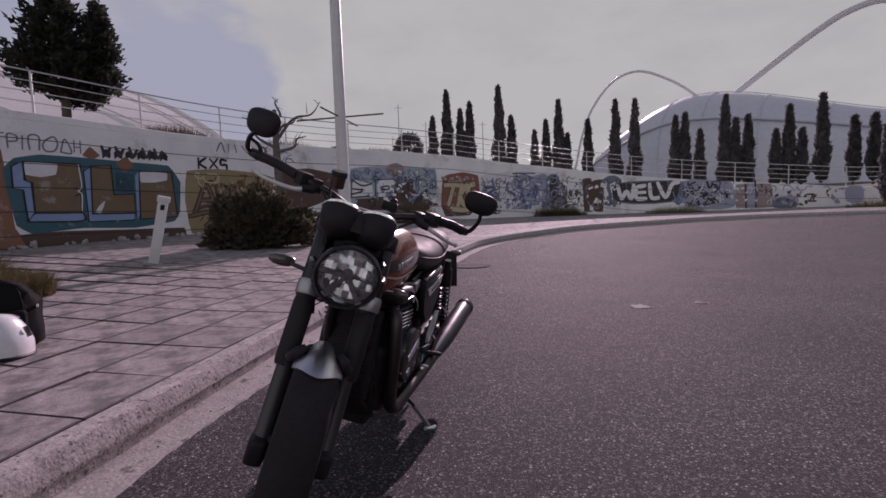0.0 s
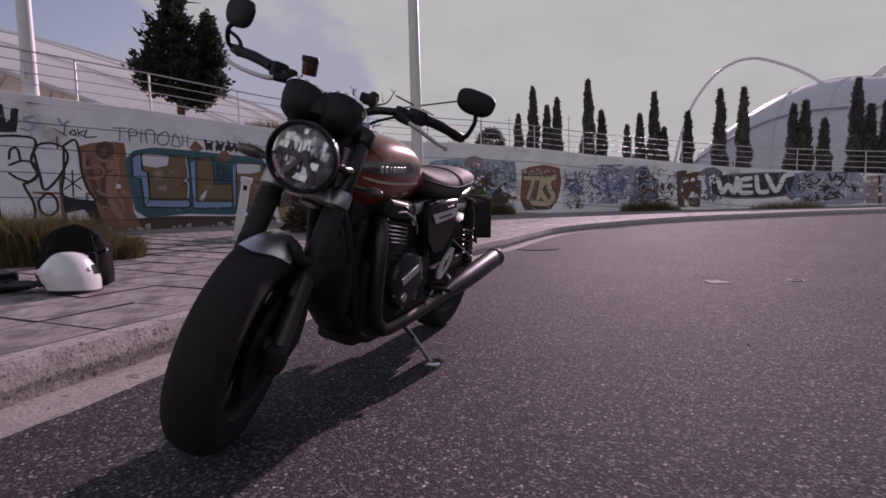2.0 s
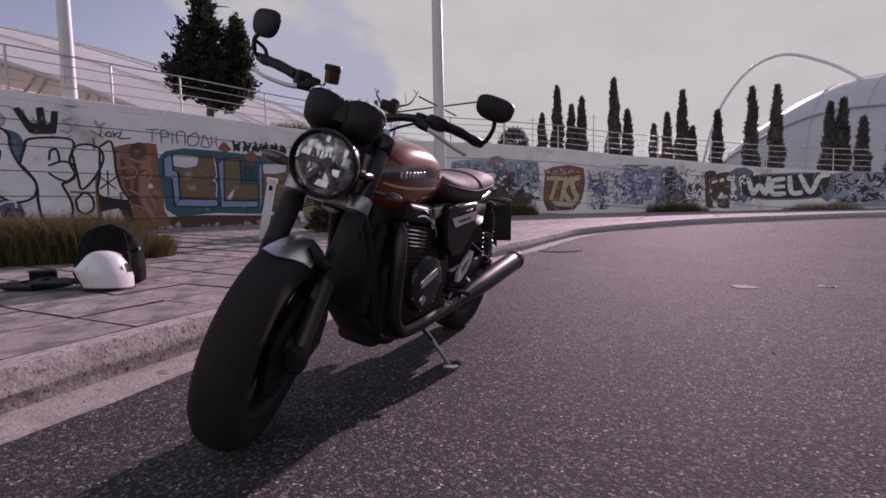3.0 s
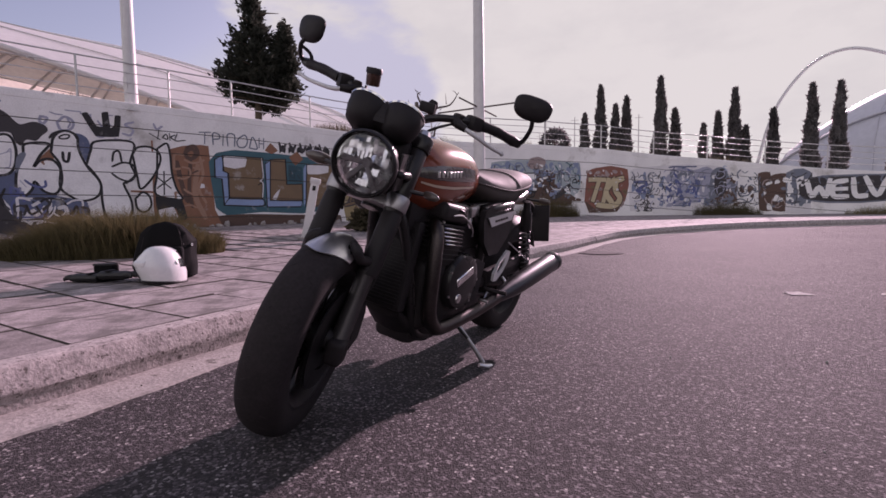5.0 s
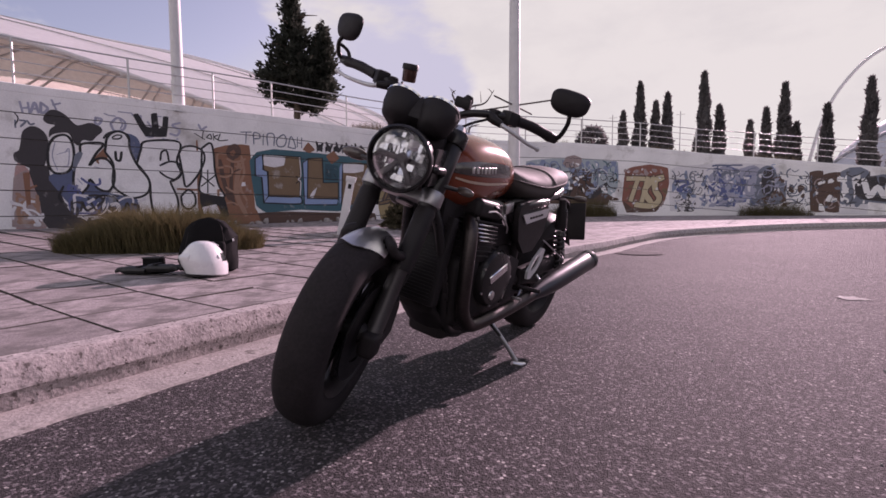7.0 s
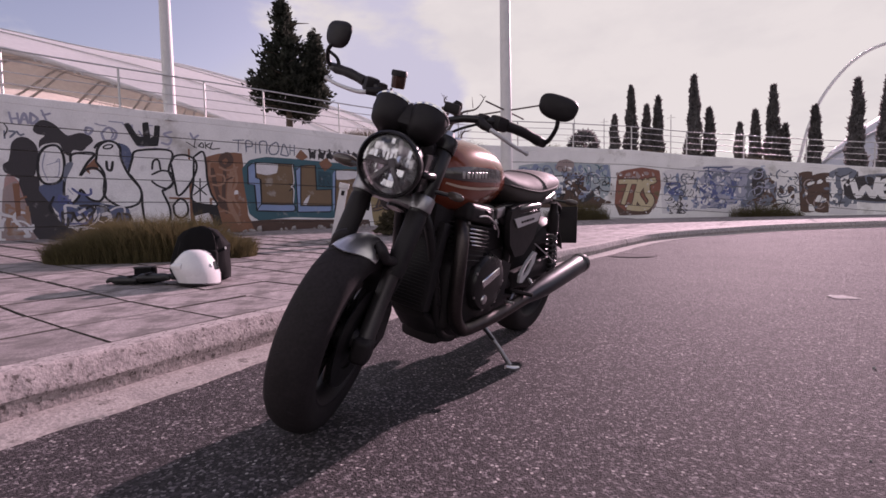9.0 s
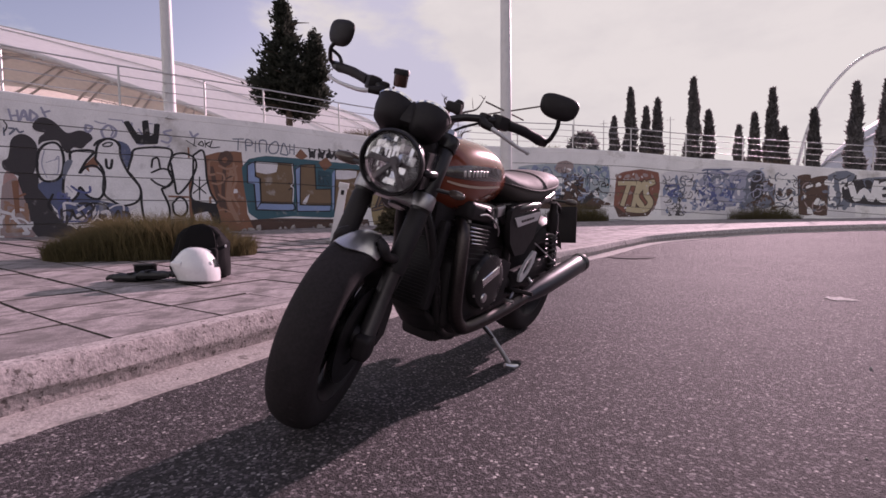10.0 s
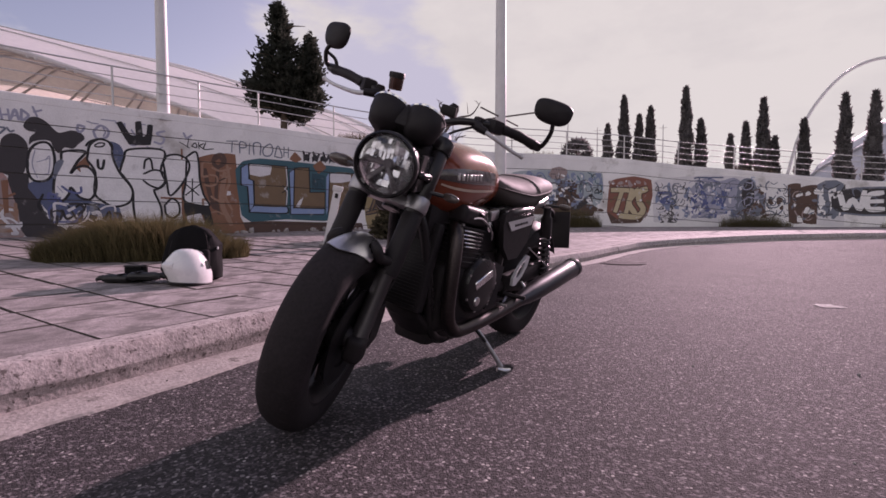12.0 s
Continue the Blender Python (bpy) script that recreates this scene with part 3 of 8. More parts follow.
PLATE_BACK = material("dark_plate_back", (0.023, 0.0195, 0.0205), 0.6, spec=0.15, vary=0.15, scale=12, fine=120, bump=0.05)


def clear_glass():
    """Thin clear glass: lets light straight through, with a reflection that grows towards the edge."""
    m = bpy.data.materials.new("clear_lamp_glass")
    m.use_nodes = True
    n, l = m.node_tree.nodes, m.node_tree.links
    n.clear()
    see, gloss, mix, fr, out = (n.new(k) for k in ("ShaderNodeBsdfTransparent", "ShaderNodeBsdfGlossy", "ShaderNodeMixShader", "ShaderNodeFresnel", "ShaderNodeOutputMaterial"))
    see.inputs["Color"].default_value = (0.93, 0.93, 0.94, 1)
    gloss.inputs["Roughness"].default_value = 0.02
    fr.inputs["IOR"].default_value = 1.5
    l.new(fr.outputs["Fac"], mix.inputs["Fac"])
    l.new(see.outputs["BSDF"], mix.inputs[1])
    l.new(gloss.outputs["BSDF"], mix.inputs[2])
    l.new(mix.outputs["Shader"], out.inputs["Surface"])
    return m


GLASS = clear_glass()
RAKE, STEER = radians(22.8), radians(24.0)
AXIS = Vector((-math.sin(RAKE), 0, math.cos(RAKE)))
PIVOT = Matrix.Translation((1.523, 0, 0))
TURNED = PIVOT @ Matrix.Rotation(STEER, 4, AXIS) @ PIVOT.inverted() @ Matrix.Translation((0.028, 0, 0))
FORK_Y = -0.008      # the fork stands a little off the tank's line
BIKE_POSE = Matrix.Translation((-0.184, 3.344, 0.002)) @ Matrix.Rotation(radians(-99.4), 4, "Z") @ Matrix.Rotation(radians(-12.0), 4, "X") @ Matrix.Scale(1.01, 4)
bike = thing("motorcycle", "burnt orange and black roadster motorcycle leaning on its side stand", "motorcycle", BIKE_POSE)


def turned(bm):
    bm.transform(TURNED)
    return bm


def axle_frame(x, z, y=0.0):
    """Turning frame with its z axis along the axle."""
    return Matrix.Translation((x, y, z)) @ Matrix.Rotation(radians(-90), 4, "X")


def aim(p, d):
    """A frame at p with its z axis along d."""
    return Matrix.Translation(p) @ Vector(d).to_track_quat("Z", "Y").to_matrix().to_4x4()


def wheel(name, x, z, width, radius, steered, discs):
    """Tyre, cast rim, seven twin spokes, hub, discs."""
    fix = turned if steered else (lambda b: b)
    f = axle_frame(x, z, FORK_Y if steered else 0.0)
    w = width / 2
    k = radius - 0.222
    side = [(0.212, -w * 0.80), (0.226, -w * 0.93), (0.222 + k * 0.45, -w), (0.222 + k * 0.70, -w * 0.93), (0.222 + k * 0.88, -w * 0.68), (0.222 + k * 0.97, -w * 0.36)]
    prof = side + [(radius, 0)] + [(r, -h) for r, h in side[::-1]]
    bm = lathe(bmesh.new(), prof, f, 72)
    tyre = part(name, fix(bm), RUBBER, bike, "worn black road tyre on a cast wheel")
    # sipes: short slanted bars of tread standing just proud of the carcass
    bm = bmesh.new()
    for i in range(30):
        for s in (-1, 1):
            a = 2 * math.pi * (i + (0.5 if s > 0 else 0)) / 30
            pts = []
            for t in (0.18, 0.42, 0.66, 0.84):
                h = s * w * t
                r = radius - 0.9 * k * (1 - math.sqrt(max(1 - t * t, 0))) * 0.55 - 0.0035
                b = a + 0.16 * t
                pts.append(f @ Vector((r * math.cos(b), r * math.sin(b), h)))
            tube(bm, pts, [0.002, 0.0045, 0.004, 0.002], 5)
    tagged(part("tread", fix(bm), RUBBER, tyre), kind="stuff")
    rim = [(0.216, -w * 0.80), (0.219, -w * 0.86), (0.210, -w * 0.84), (0.198, -w * 0.62), (0.186, -w * 0.3), (0.184, 0)]
    part("rim", fix(lathe(bmesh.new(), rim + [(r, -h) for r, h in rim[::-1]], f, 64)), BLACK_MATT, tyre)
    part("hub", fix(lathe(bmesh.new(), [(0.0, -0.075), (0.028, -0.075), (0.034, -0.05), (0.046, -0.03), (0.046, 0.03), (0.034, 0.05), (0.028, 0.075), (0, 0.075)], f, 24)), BLACK_MATT, tyre)
    for i in range(7):
        bm = bmesh.new()
        for d in (-0.13, 0.13):
            a = 2 * math.pi * i / 7
            p0 = f @ Vector((0.036 * math.cos(a + d * 2.2), 0.036 * math.sin(a + d * 2.2), 0))
            p1 = f @ Vector((0.195 * math.cos(a + d), 0.195 * math.sin(a + d), 0))
            tube(bm, [p0, p1], [0.014, 0.009], 6)
        part("spoke", fix(bm), BLACK, tyre)
    for s in discs:
        bm = lathe(bmesh.new(), [(0.095, 0.0025), (0.152, 0.0025), (0.152, -0.0025), (0.095, -0.0025), (0.095, 0.0025)], f @ Matrix.Translation((0, 0, s * 0.062)), 48)
        lathe(bm, [(0.04, 0.004), (0.094, 0.001), (0.094, -0.001), (0.04, -0.004)], f @ Matrix.Translation((0, 0, s * 0.057)), 24)
        part("brake_disc", fix(bm), DISC, tyre, "drilled steel brake disc")
    return tyre


wheel("front_wheel", 1.432, 0.305, 0.128, 0.307, True, (-1, 1))
wheel("rear_wheel", 0.0, 0.312, 0.160, 0.312, False, (-1,))


def fork_point(z, y, fore=0.0):
    """A point on the line of a fork leg."""
    k = (z - 0.30) / AXIS.z
    return Vector((1.43 + AXIS.x * k + fore * math.cos(RAKE), y + FORK_Y, z + fore * math.sin(RAKE)))


def build_front():
    for s in (-1, 1):
        y = 0.098 * s
        low = 0.092 * s
        leg = part("fork_leg", turned(tube(bmesh.new(), [fork_point(0.262, low), fork_point(0.30, low), fork_point(0.33, low), fork_point(0.50, low), fork_point(0.515, low)], [0.030, 0.031, 0.027, 0.027, 0.032], 20)), FORK, bike, "dark grey fork leg")
        part("gaiter", turned(tube(bmesh.new(), [fork_point(0.505, y), fork_point(0.52, y), fork_point(0.69, y), fork_point(0.70, y)], [0.029, 0.0325, 0.0335, 0.031], 20)), PLASTIC, leg, "black fork shroud")
        part("stanchion", turned(tube(bmesh.new(), [fork_point(0.69, y), fork_point(0.705, y), fork_point(0.90, y), fork_point(0.915, y), fork_point(0.955, y)], [0.024, 0.0335, 0.0335, 0.026, 0.0225], 20)), BLACK, leg)
        part("fork_cap", turned(tube(bmesh.new(), [fork_point(0.953, y), fork_point(0.972, y)], [0.024, 0.018], 6)), BRUSHED, leg)
        bm = block(bmesh.new(), Matrix.Translation(fork_point(0.284, 0.096 * s, 0.004)), (0.074, 0.056, 0.082), 0.018, 3)
        part("axle_clamp", turned(bm), BLACK_MATT, leg)
        bm = plate(bmesh.new(), [(-0.045, -0.06), (0.03, -0.075), (0.05, -0.01), (0.045, 0.065), (-0.02, 0.075), (-0.05, 0.03)], 0.052, Matrix.Translation(fork_point(0.365, 0.092 * s, -0.056)) @ Matrix.Rotation(radians(90), 4, "X"), 0.012)
        part("caliper", turned(bm), BLACK_MATT, leg, "black radial brake caliper")
        bm = tube(bmesh.new(), [fork_point(0.40, 0.09 * s, -0.06), fork_point(0.52, 0.115 * s, -0.05), fork_point(0.68, 0.10 * s, -0.04), fork_point(0.80, 0.07 * s, -0.02), fork_point(1.0, -0.10, 0.0)], 0.0048, 6, 6)
        part("brake_hose", turned(bm), PLASTIC, leg)
    part("axle", turned(tube(bmesh.new(), [(1.43, -0.112, 0.30), (1.43, 0.112, 0.30)], 0.012, 12)), BRUSHED, bike)
    # the mudguard hugs the tyre; its lip sweeps back towards the sides, which reach down to the brackets
    rings = []
    for k in range(19):
        u = k / 18
        deep = 1.0 - 0.35 * u
        ring = []
        for t, q in [(j / 10, 0.0) for j in range(-10, 11, 2)] + [(j / 10, 0.003) for j in range(10, -11, -2)]:
            a = radians(66 + 98 * u + 14 * t * t * (1 - u))
            r = 0.318 - 0.052 * deep * abs(t) ** 2.4 - q
            ring.append(Vector((1.432 + r * math.cos(a), (0.071 - 0.022 * min(1.0, max(0.0, (u - 0.08) / 0.22))) * t + FORK_Y, 0.305 + r * math.sin(a))))
        rings.append(ring)
    guard = part("front_mudguard", turned(loft(bmesh.new(), rings)), BRUSHED, bike, "brushed silver front mudguard")
    for s in (-1, 1):
        bm = tube(bmesh.new(), [Vector((1.425, 0.050 * s + FORK_Y, 0.612)), Vector((1.434, 0.068 * s + FORK_Y, 0.596)), Vector((1.420, 0.080 * s + FORK_Y, 0.570)), fork_point(0.540, 0.090 * s, 0.026), fork_point(0.515, 0.092 * s, 0.024)], [0.011, 0.017, 0.016, 0.015, 0.012], 10, 4)
        part("guard_bracket", turned(bm), BLACK_MATT, guard, "matt black mudguard bracket")
    # yokes
    for name, z, mat in (("lower_yoke", 0.732, CLAMP), ("upper_yoke", 0.928, BLACK)):
        mid = fork_point(z - 0.004, 0.0, -0.012)
        yoke = part(name, turned(block(bmesh.new(), aim(mid, AXIS), (0.060, 0.17, 0.034) if abs((aim(mid, AXIS) @ Vector((0, 1, 0)) - mid).y) > 0.5 else (0.17, 0.060, 0.034), 0.010)), CLAMP if mat is CLAMP else BLACK_MATT, bike)
        for s in (-1, 1):
            c = fork_point(z, 0.098 * s)
            part("fork_clamp", turned(lathe(bmesh.new(), [(0.026, -0.024), (0.037, -0.024), (0.039, -0.019), (0.039, 0.019), (0.037, 0.024), (0.024, 0.024)], aim(c, AXIS), 24)), mat, yoke, "satin silver fork clamp" if mat is CLAMP else "")
    part("steering_head", tube(bmesh.new(), [Vector((1.523, 0, 0)) + AXIS * 0.74, Vector((1.523, 0, 0)) + AXIS * 0.99], 0.032, 20), BLACK, bike)
    # headlamp
    lamp_dir = Vector((0.995, 0, -0.10)).normalized()
    face = Vector((1.388, -0.006, 0.831))
    f = aim(face, lamp_dir)
    lamp = part("headlamp", turned(lathe(bmesh.new(), [(0.0, -0.135), (0.040, -0.130), (0.072, -0.105), (0.090, -0.060), (0.098, -0.020), (0.0995, -0.004), (0.0975, 0.006), (0.093, 0.010), (0.089, 0.006), (0.0875, -0.004)], f, 56)), BLACK, bike, "round headlamp with a black bezel")
    # reflector: a shallow bowl set with bright facets, fluted above, broader below
    rings = [[f @ Vector((r * math.cos(q), r * math.sin(q), -0.052 + 0.030 * (r / 0.0885) ** 2)) for q in (2 * math.pi * j / 48 for j in range(48))] for r in (0.012, 0.04, 0.066, 0.0885)]
    bowl = part("reflector", turned(loft(bmesh.new(), rings, caps=False)), REFLECTOR, lamp, "faceted chrome reflector")
    rng = random.Random(19)
    side, lift = f.inverted().to_3x3() @ Vector((0, 1, 0)), f.inverted().to_3x3() @ Vector((0, 0, 1))
    bm = bmesh.new()
    for wide, tall, low, high in ((0.0115, 0.028, 0.004, 0.088), (0.021, 0.019, -0.086, -0.004)):
        v = low + tall / 2
        while v < high:
            u = -0.086 + wide / 2
            while u < 0.086:
                if math.hypot(abs(u) + wide * 0.4, abs(v) + tall * 0.4) < 0.087:
                    across, up = rng.uniform(-0.45, 0.45), rng.uniform(-0.10, 0.50)
                    base = -0.036 + 0.020 * (math.hypot(u, v) / 0.0885) ** 2
                    ring = [bm.verts.new(f @ (side * (u + a * wide * 0.48) + lift * (v + b * tall * 0.48) + Vector((0, 0, base - a * across * wide * 0.5 - b * up * tall * 0.5)))) for a, b in ((-1, -1), (1, -1), (1, 1), (-1, 1))]
                    bm.faces.new(ring)
                u += wide
            v += tall
    tagged(part("facets", turned(bm), REFLECTOR, bowl, smooth=False), kind="stuff")
    part("lens", turned(lathe(bmesh.new(), [(0.0, 0.019), (0.03, 0.0178), (0.06, 0.0135), (0.080, 0.0075), (0.0895, 0.001), (0.0895, -0.002), (0.078, 0.0045), (0.058, 0.0105), (0.03, 0.0148), (0.0, 0.016)], f, 48)), GLASS, lamp, "clear curved glass lens").visible_shadow = False
    bm = bmesh.new()
    for deg in (178, 232, 308):
        d = side * math.cos(radians(deg)) + lift * math.sin(radians(deg))
        e = Vector((-d.y, d.x, 0))
        loft(bm, [[f @ (d * r + e * w * u + Vector((0, 0, h + t))) for u, t in ((-1, 0), (-0.6, 0.004), (0.6, 0.004), (1, 0))] for r, w, h in ((0.010, 0.006, -0.020), (0.045, 0.0085, -0.014), (0.086, 0.0105, -0.004))], caps=True)
    lathe(bm, [(0.0, -0.018), (0.013, -0.019), (0.017, -0.026), (0.018, -0.045)], f, 20)
    part("bulb_shield", turned(bm), LAMP_GREY, lamp, "grey star-shaped lamp insert")
    bm = loft(bmesh.new(), [[f @ Vector((r * math.cos(q), r * math.sin(q), h)) for q in (radians(200 + 140 * j / 16) for j in range(17))] for r, h in ((0.070, -0.010), (0.070, -0.002), (0.087, 0.000), (0.087, -0.008))], closed=False)
    part("running_light_strip", turned(bm), LAMP_GREY, lamp)
    for s in (-1, 1):
        bm = tube(bmesh.new(), [fork_point(0.80, 0.094 * s, 0.02), fork_point(0.805, 0.112 * s, 0.06), face + Vector((-0.05, 0.104 * s, 0.0)), face + Vector((-0.045, 0.088 * s, 0))], [0.013, 0.013, 0.012, 0.009], 10, 4)
        part("lamp_bracket", turned(bm), BLACK, lamp)
    part("wiring_shroud", turned(block(bmesh.new(), Matrix.Translation((1.222, 0.0, 0.850)), (0.09, 0.15, 0.17), 0.03, 3)), PLASTIC, bike)
    # two instruments in deep cups
    for s in (-1, 1):
        c = Vector((1.262, 0.058 * s - 0.022, 0.985))
        f = aim(c, Vector((-0.55, 0, 0.84)))
        dial = part("instrument", turned(lathe(bmesh.new(), [(0.0, -0.075), (0.030, -0.072), (0.050, -0.055), (0.060, -0.020), (0.0625, 0.012), (0.060, 0.020), (0.056, 0.020), (0.055, 0.006)], f, 40)), PLASTIC, bike, "black instrument cup")
        part("bezel", turned(lathe(bmesh.new(), [(0.0635, 0.012), (0.0645, 0.017), (0.0605, 0.0225), (0.0565, 0.018)], f, 40)), CHROME, dial)
        part("dial_glass", turned(lathe(bmesh.new(), [(0, 0.0095), (0.056, 0.0085)], f, 32)), BLACK, dial)
    bm = block(bmesh.new(), Matrix.Translation((1.272, -0.022, 0.955)) @ Matrix.Rotation(radians(-30), 4, "Y"), (0.085, 0.10, 0.05), 0.016)
    block(bm, Matrix.Translation((1.268, -0.022, 0.975)) @ Matrix.Rotation(radians(-33), 4, "Y"), (0.075, 0.115, 0.085), 0.030, 3)
    part("instrument_bracket", turned(bm), PLASTIC, bike)
    # handlebar and what it carries
    bar = [(1.115, -0.01, 1.000), (1.125, 0.06, 1.006), (1.128, 0.125, 1.032), (1.080, 0.240, 1.052), (0.985, 0.365, 1.040)]
    right = [(1.026, -0.408, 1.068), (1.108, -0.245, 1.048), (1.130, -0.140, 1.030), (1.125, -0.075, 1.008)]
    whole = right + bar
    handlebar = part("handlebar", turned(tube(bmesh.new(), whole, 0.0125, 14, 8)), BLACK, bike)
    part("bar_clamp", turned(block(bmesh.new(), Matrix.Translation((1.118, 0, 0.985)), (0.05, 0.10, 0.06), 0.012)), BLACK, handlebar)
    for s in (-1, 1):
        end = Vector((1.026, -0.408, 1.068)) if s < 0 else Vector((0.985, 0.365, 1.040))
        mid = Vector((1.108, -0.245, 1.048)) if s < 0 else Vector((1.080, 0.240, 1.052))
        inn = Vector((1.130, -0.140, 1.030)) if s < 0 else Vector((1.128, 0.125, 1.032))
        out_dir = (end - mid).normalized()
        g = [mid + out_dir * 0.012, mid.lerp(end, 0.55) + Vector((0.004, 0, 0.004)), end]
        part("grip", turned(tube(bmesh.new(), g, [0.0185, 0.0165, 0.0175, 0.0165, 0.0185], 16, 6)), PLASTIC, handlebar, "ribbed black rubber grip")
        part("bar_end", turned(tube(bmesh.new(), [end - out_dir * 0.003, end + out_dir * 0.03], [0.019, 0.021, 0.015], 14)), BLACK, handlebar)
        bm = block(bmesh.new(), Matrix.Translation(mid.lerp(inn, 0.12)) @ Matrix.Rotation(radians(-38 * s), 4, "Z"), (0.052, 0.05, 0.048), 0.012)
        block(bm, Matrix.Translation(mid.lerp(inn, 0.55)) @ Matrix.Rotation(radians(-28 * s), 4, "Z"), (0.040, 0.034, 0.046), 0.010)
        part("switch_block", turned(bm), PLASTIC, handlebar)
        root = mid.lerp(inn, 0.62)
        perch = tube(bmesh.new(), [root, root + Vector((0.028, 0.016 * s, -0.012)), root + Vector((0.034, 0.045 * s, -0.018))], [0.018, 0.015, 0.012], 10)
        part("lever_perch", turned(perch), BLACK_MATT, handlebar)
        tip = Vector((1.122, -0.390, 1.022)) if s < 0 else Vector((1.060, 0.345, 0.985))
        lever = [root + Vector((0.034, 0.03 * s, -0.016)), root + Vector((0.034, 0.075 * s, -0.028)), tip.lerp(root + Vector((0.04, 0.09 * s, -0.03)), 0.45) + Vector((0.006, 0, -0.004)), tip]
        bm = tube(bmesh.new(), lever, [0.0085, 0.0072, 0.0062, 0.0058], 10, 6)
        bmesh.ops.create_uvsphere(bm, u_segments=10, v_segments=8, radius=0.0085, matrix=Matrix.Translation(lever[-1]))
        part("lever", turned(bm), LEVER, handlebar, "silver hand lever")
        # bar-end mirror on a bent stalk
        c = Vector((1.074, -0.414, 1.177)) if s < 0 else Vector((1.030, 0.394, 1.159))
        tail = end + out_dir * 0.02
        stalk = [tail, tail + Vector((0.016, 0.018 * s, 0.012)), tail.lerp(c, 0.55) + Vector((0.012, 0.022 * s, -0.012)), c + Vector((-0.004, 0.012 * s, -0.036))]
        bm = tube(bmesh.new(), stalk, [0.010, 0.0085, 0.0075, 0.0075], 10, 6)
        if s < 0:
            tube(bm, [tail - out_dir * 0.035, (tail - out_dir * 0.02).lerp(c, 0.3), tail.lerp(c, 0.55) + Vector((0.012, 0.022 * s, -0.012))], [0.008, 0.0065, 0.006], 8, 4)
        mir = part("mirror", turned(bm), BLACK, handlebar, "rounded black bar-end mirror")
        f = aim(c, Vector((1, 0.12, -0.05) if s > 0 else (1, -0.58, -0.05)))
        up = f.inverted().to_3x3() @ Vector((0, 0, 1))
        side = up.cross(Vector((0, 0, 1)))
        rings = []
        for sc, h in ((0.0, 0.016), (0.45, 0.0145), (0.78, 0.010), (0.95, 0.002), (1.0, -0.006), (0.975, -0.012), (0.93, -0.0125)):
            ring = []
            for j in range(40):
                q = 2 * math.pi * j / 40
                u = math.copysign(abs(math.cos(q)) ** 0.72, math.cos(q)) * 0.066 * (1 + 0.12 * math.sin(q))
                v = math.copysign(abs(math.sin(q)) ** 0.72, math.sin(q)) * (0.041 if s > 0 else 0.046)
                ring.append(f @ ((side * u + up * v) * max(sc, 0.01) + Vector((0, 0, h))))
            rings.append(ring)
        part("mirror_shell", turned(loft(bmesh.new(), rings, caps=False)), PLASTIC, mir)
        rings = [[f @ ((side * math.copysign(abs(math.cos(q)) ** 0.72, math.cos(q)) * 0.060 * (1 + 0.12 * math.sin(q)) + up * math.copysign(abs(math.sin(q)) ** 0.72, math.sin(q)) * (0.0375 if s > 0 else 0.0425)) * sc + Vector((0, 0, -0.0115 - 0.001 * (1 - sc)))) for q in (2 * math.pi * j / 40 for j in range(40))] for sc in (0.02, 1.0)]
        part("mirror_glass", turned(loft(bmesh.new(), rings, caps=False)), MIRROR, mir)
        # indicators
        base = fork_point(0.775, 0.105 * s, 0.02)
        tip = Vector((1.205, 0.215 * s if s < 0 else 0.182, 0.785))
        ind = part("indicator", turned(tube(bmesh.new(), [base, base.lerp(tip, 0.7)], [0.008, 0.007], 8)), BLACK, bike, "slim indicator on a black stalk")
        f = aim(tip, Vector((0.35, 0.93 * s, 0.02))) @ Matrix.Scale(1.0 if s < 0 else 0.72, 4)
        bm = lathe(bmesh.new(), [(0.0, -0.042), (0.012, -0.040), (0.019, -0.024), (0.021, 0.0), (0.017, 0.026), (0.008, 0.040), (0.0, 0.043)], f, 20)
        part("indicator_lens", turned(bm), SMOKED, ind)
    # brake fluid reservoir
    f = aim((1.162, -0.120, 1.060), (0.15, -0.1, 1))
    part("reservoir", turned(lathe(bmesh.new(), [(0.0, -0.004), (0.020, -0.004), (0.0225, 0.0), (0.024, 0.034)], f, 24)), AMBER, handlebar, "amber brake fluid reservoir")
    part("reservoir_cap", turned(lathe(bmesh.new(), [(0.024, 0.034), (0.0265, 0.035), (0.0265, 0.048), (0.024, 0.052), (0, 0.053)], f, 24)), PLASTIC, handlebar)
    f = aim((1.105, 0.075, 1.052), (-0.1, 0.2, 1))
    bm = lathe(bmesh.new(), [(0, -0.02), (0.017, -0.02), (0.019, 0.012), (0.012, 0.026), (0, 0.028)], f, 16)
    block(bm, Matrix.Translation((1.105, 0.065, 1.050)), (0.045, 0.055, 0.034), 0.008)
    part("clutch_switch", turned(bm), PLASTIC, handlebar)
    for pts in ([(1.15, -0.16, 1.03), (1.20, -0.10, 0.97), (1.20, -0.03, 0.88), (1.18, 0.0, 0.78)], [(1.12, 0.17, 1.03), (1.15, 0.10, 0.98), (1.14, 0.03, 0.90), (1.12, 0.02, 0.80)], [(1.16, -0.14, 1.05), (1.26, -0.10, 0.90), (1.24, -0.09, 0.75), (1.27, -0.07, 0.66)]):
        part("control_cable", turned(tube(bmesh.new(), pts, 0.0045, 6, 8)), PLASTIC, handlebar)


build_front()


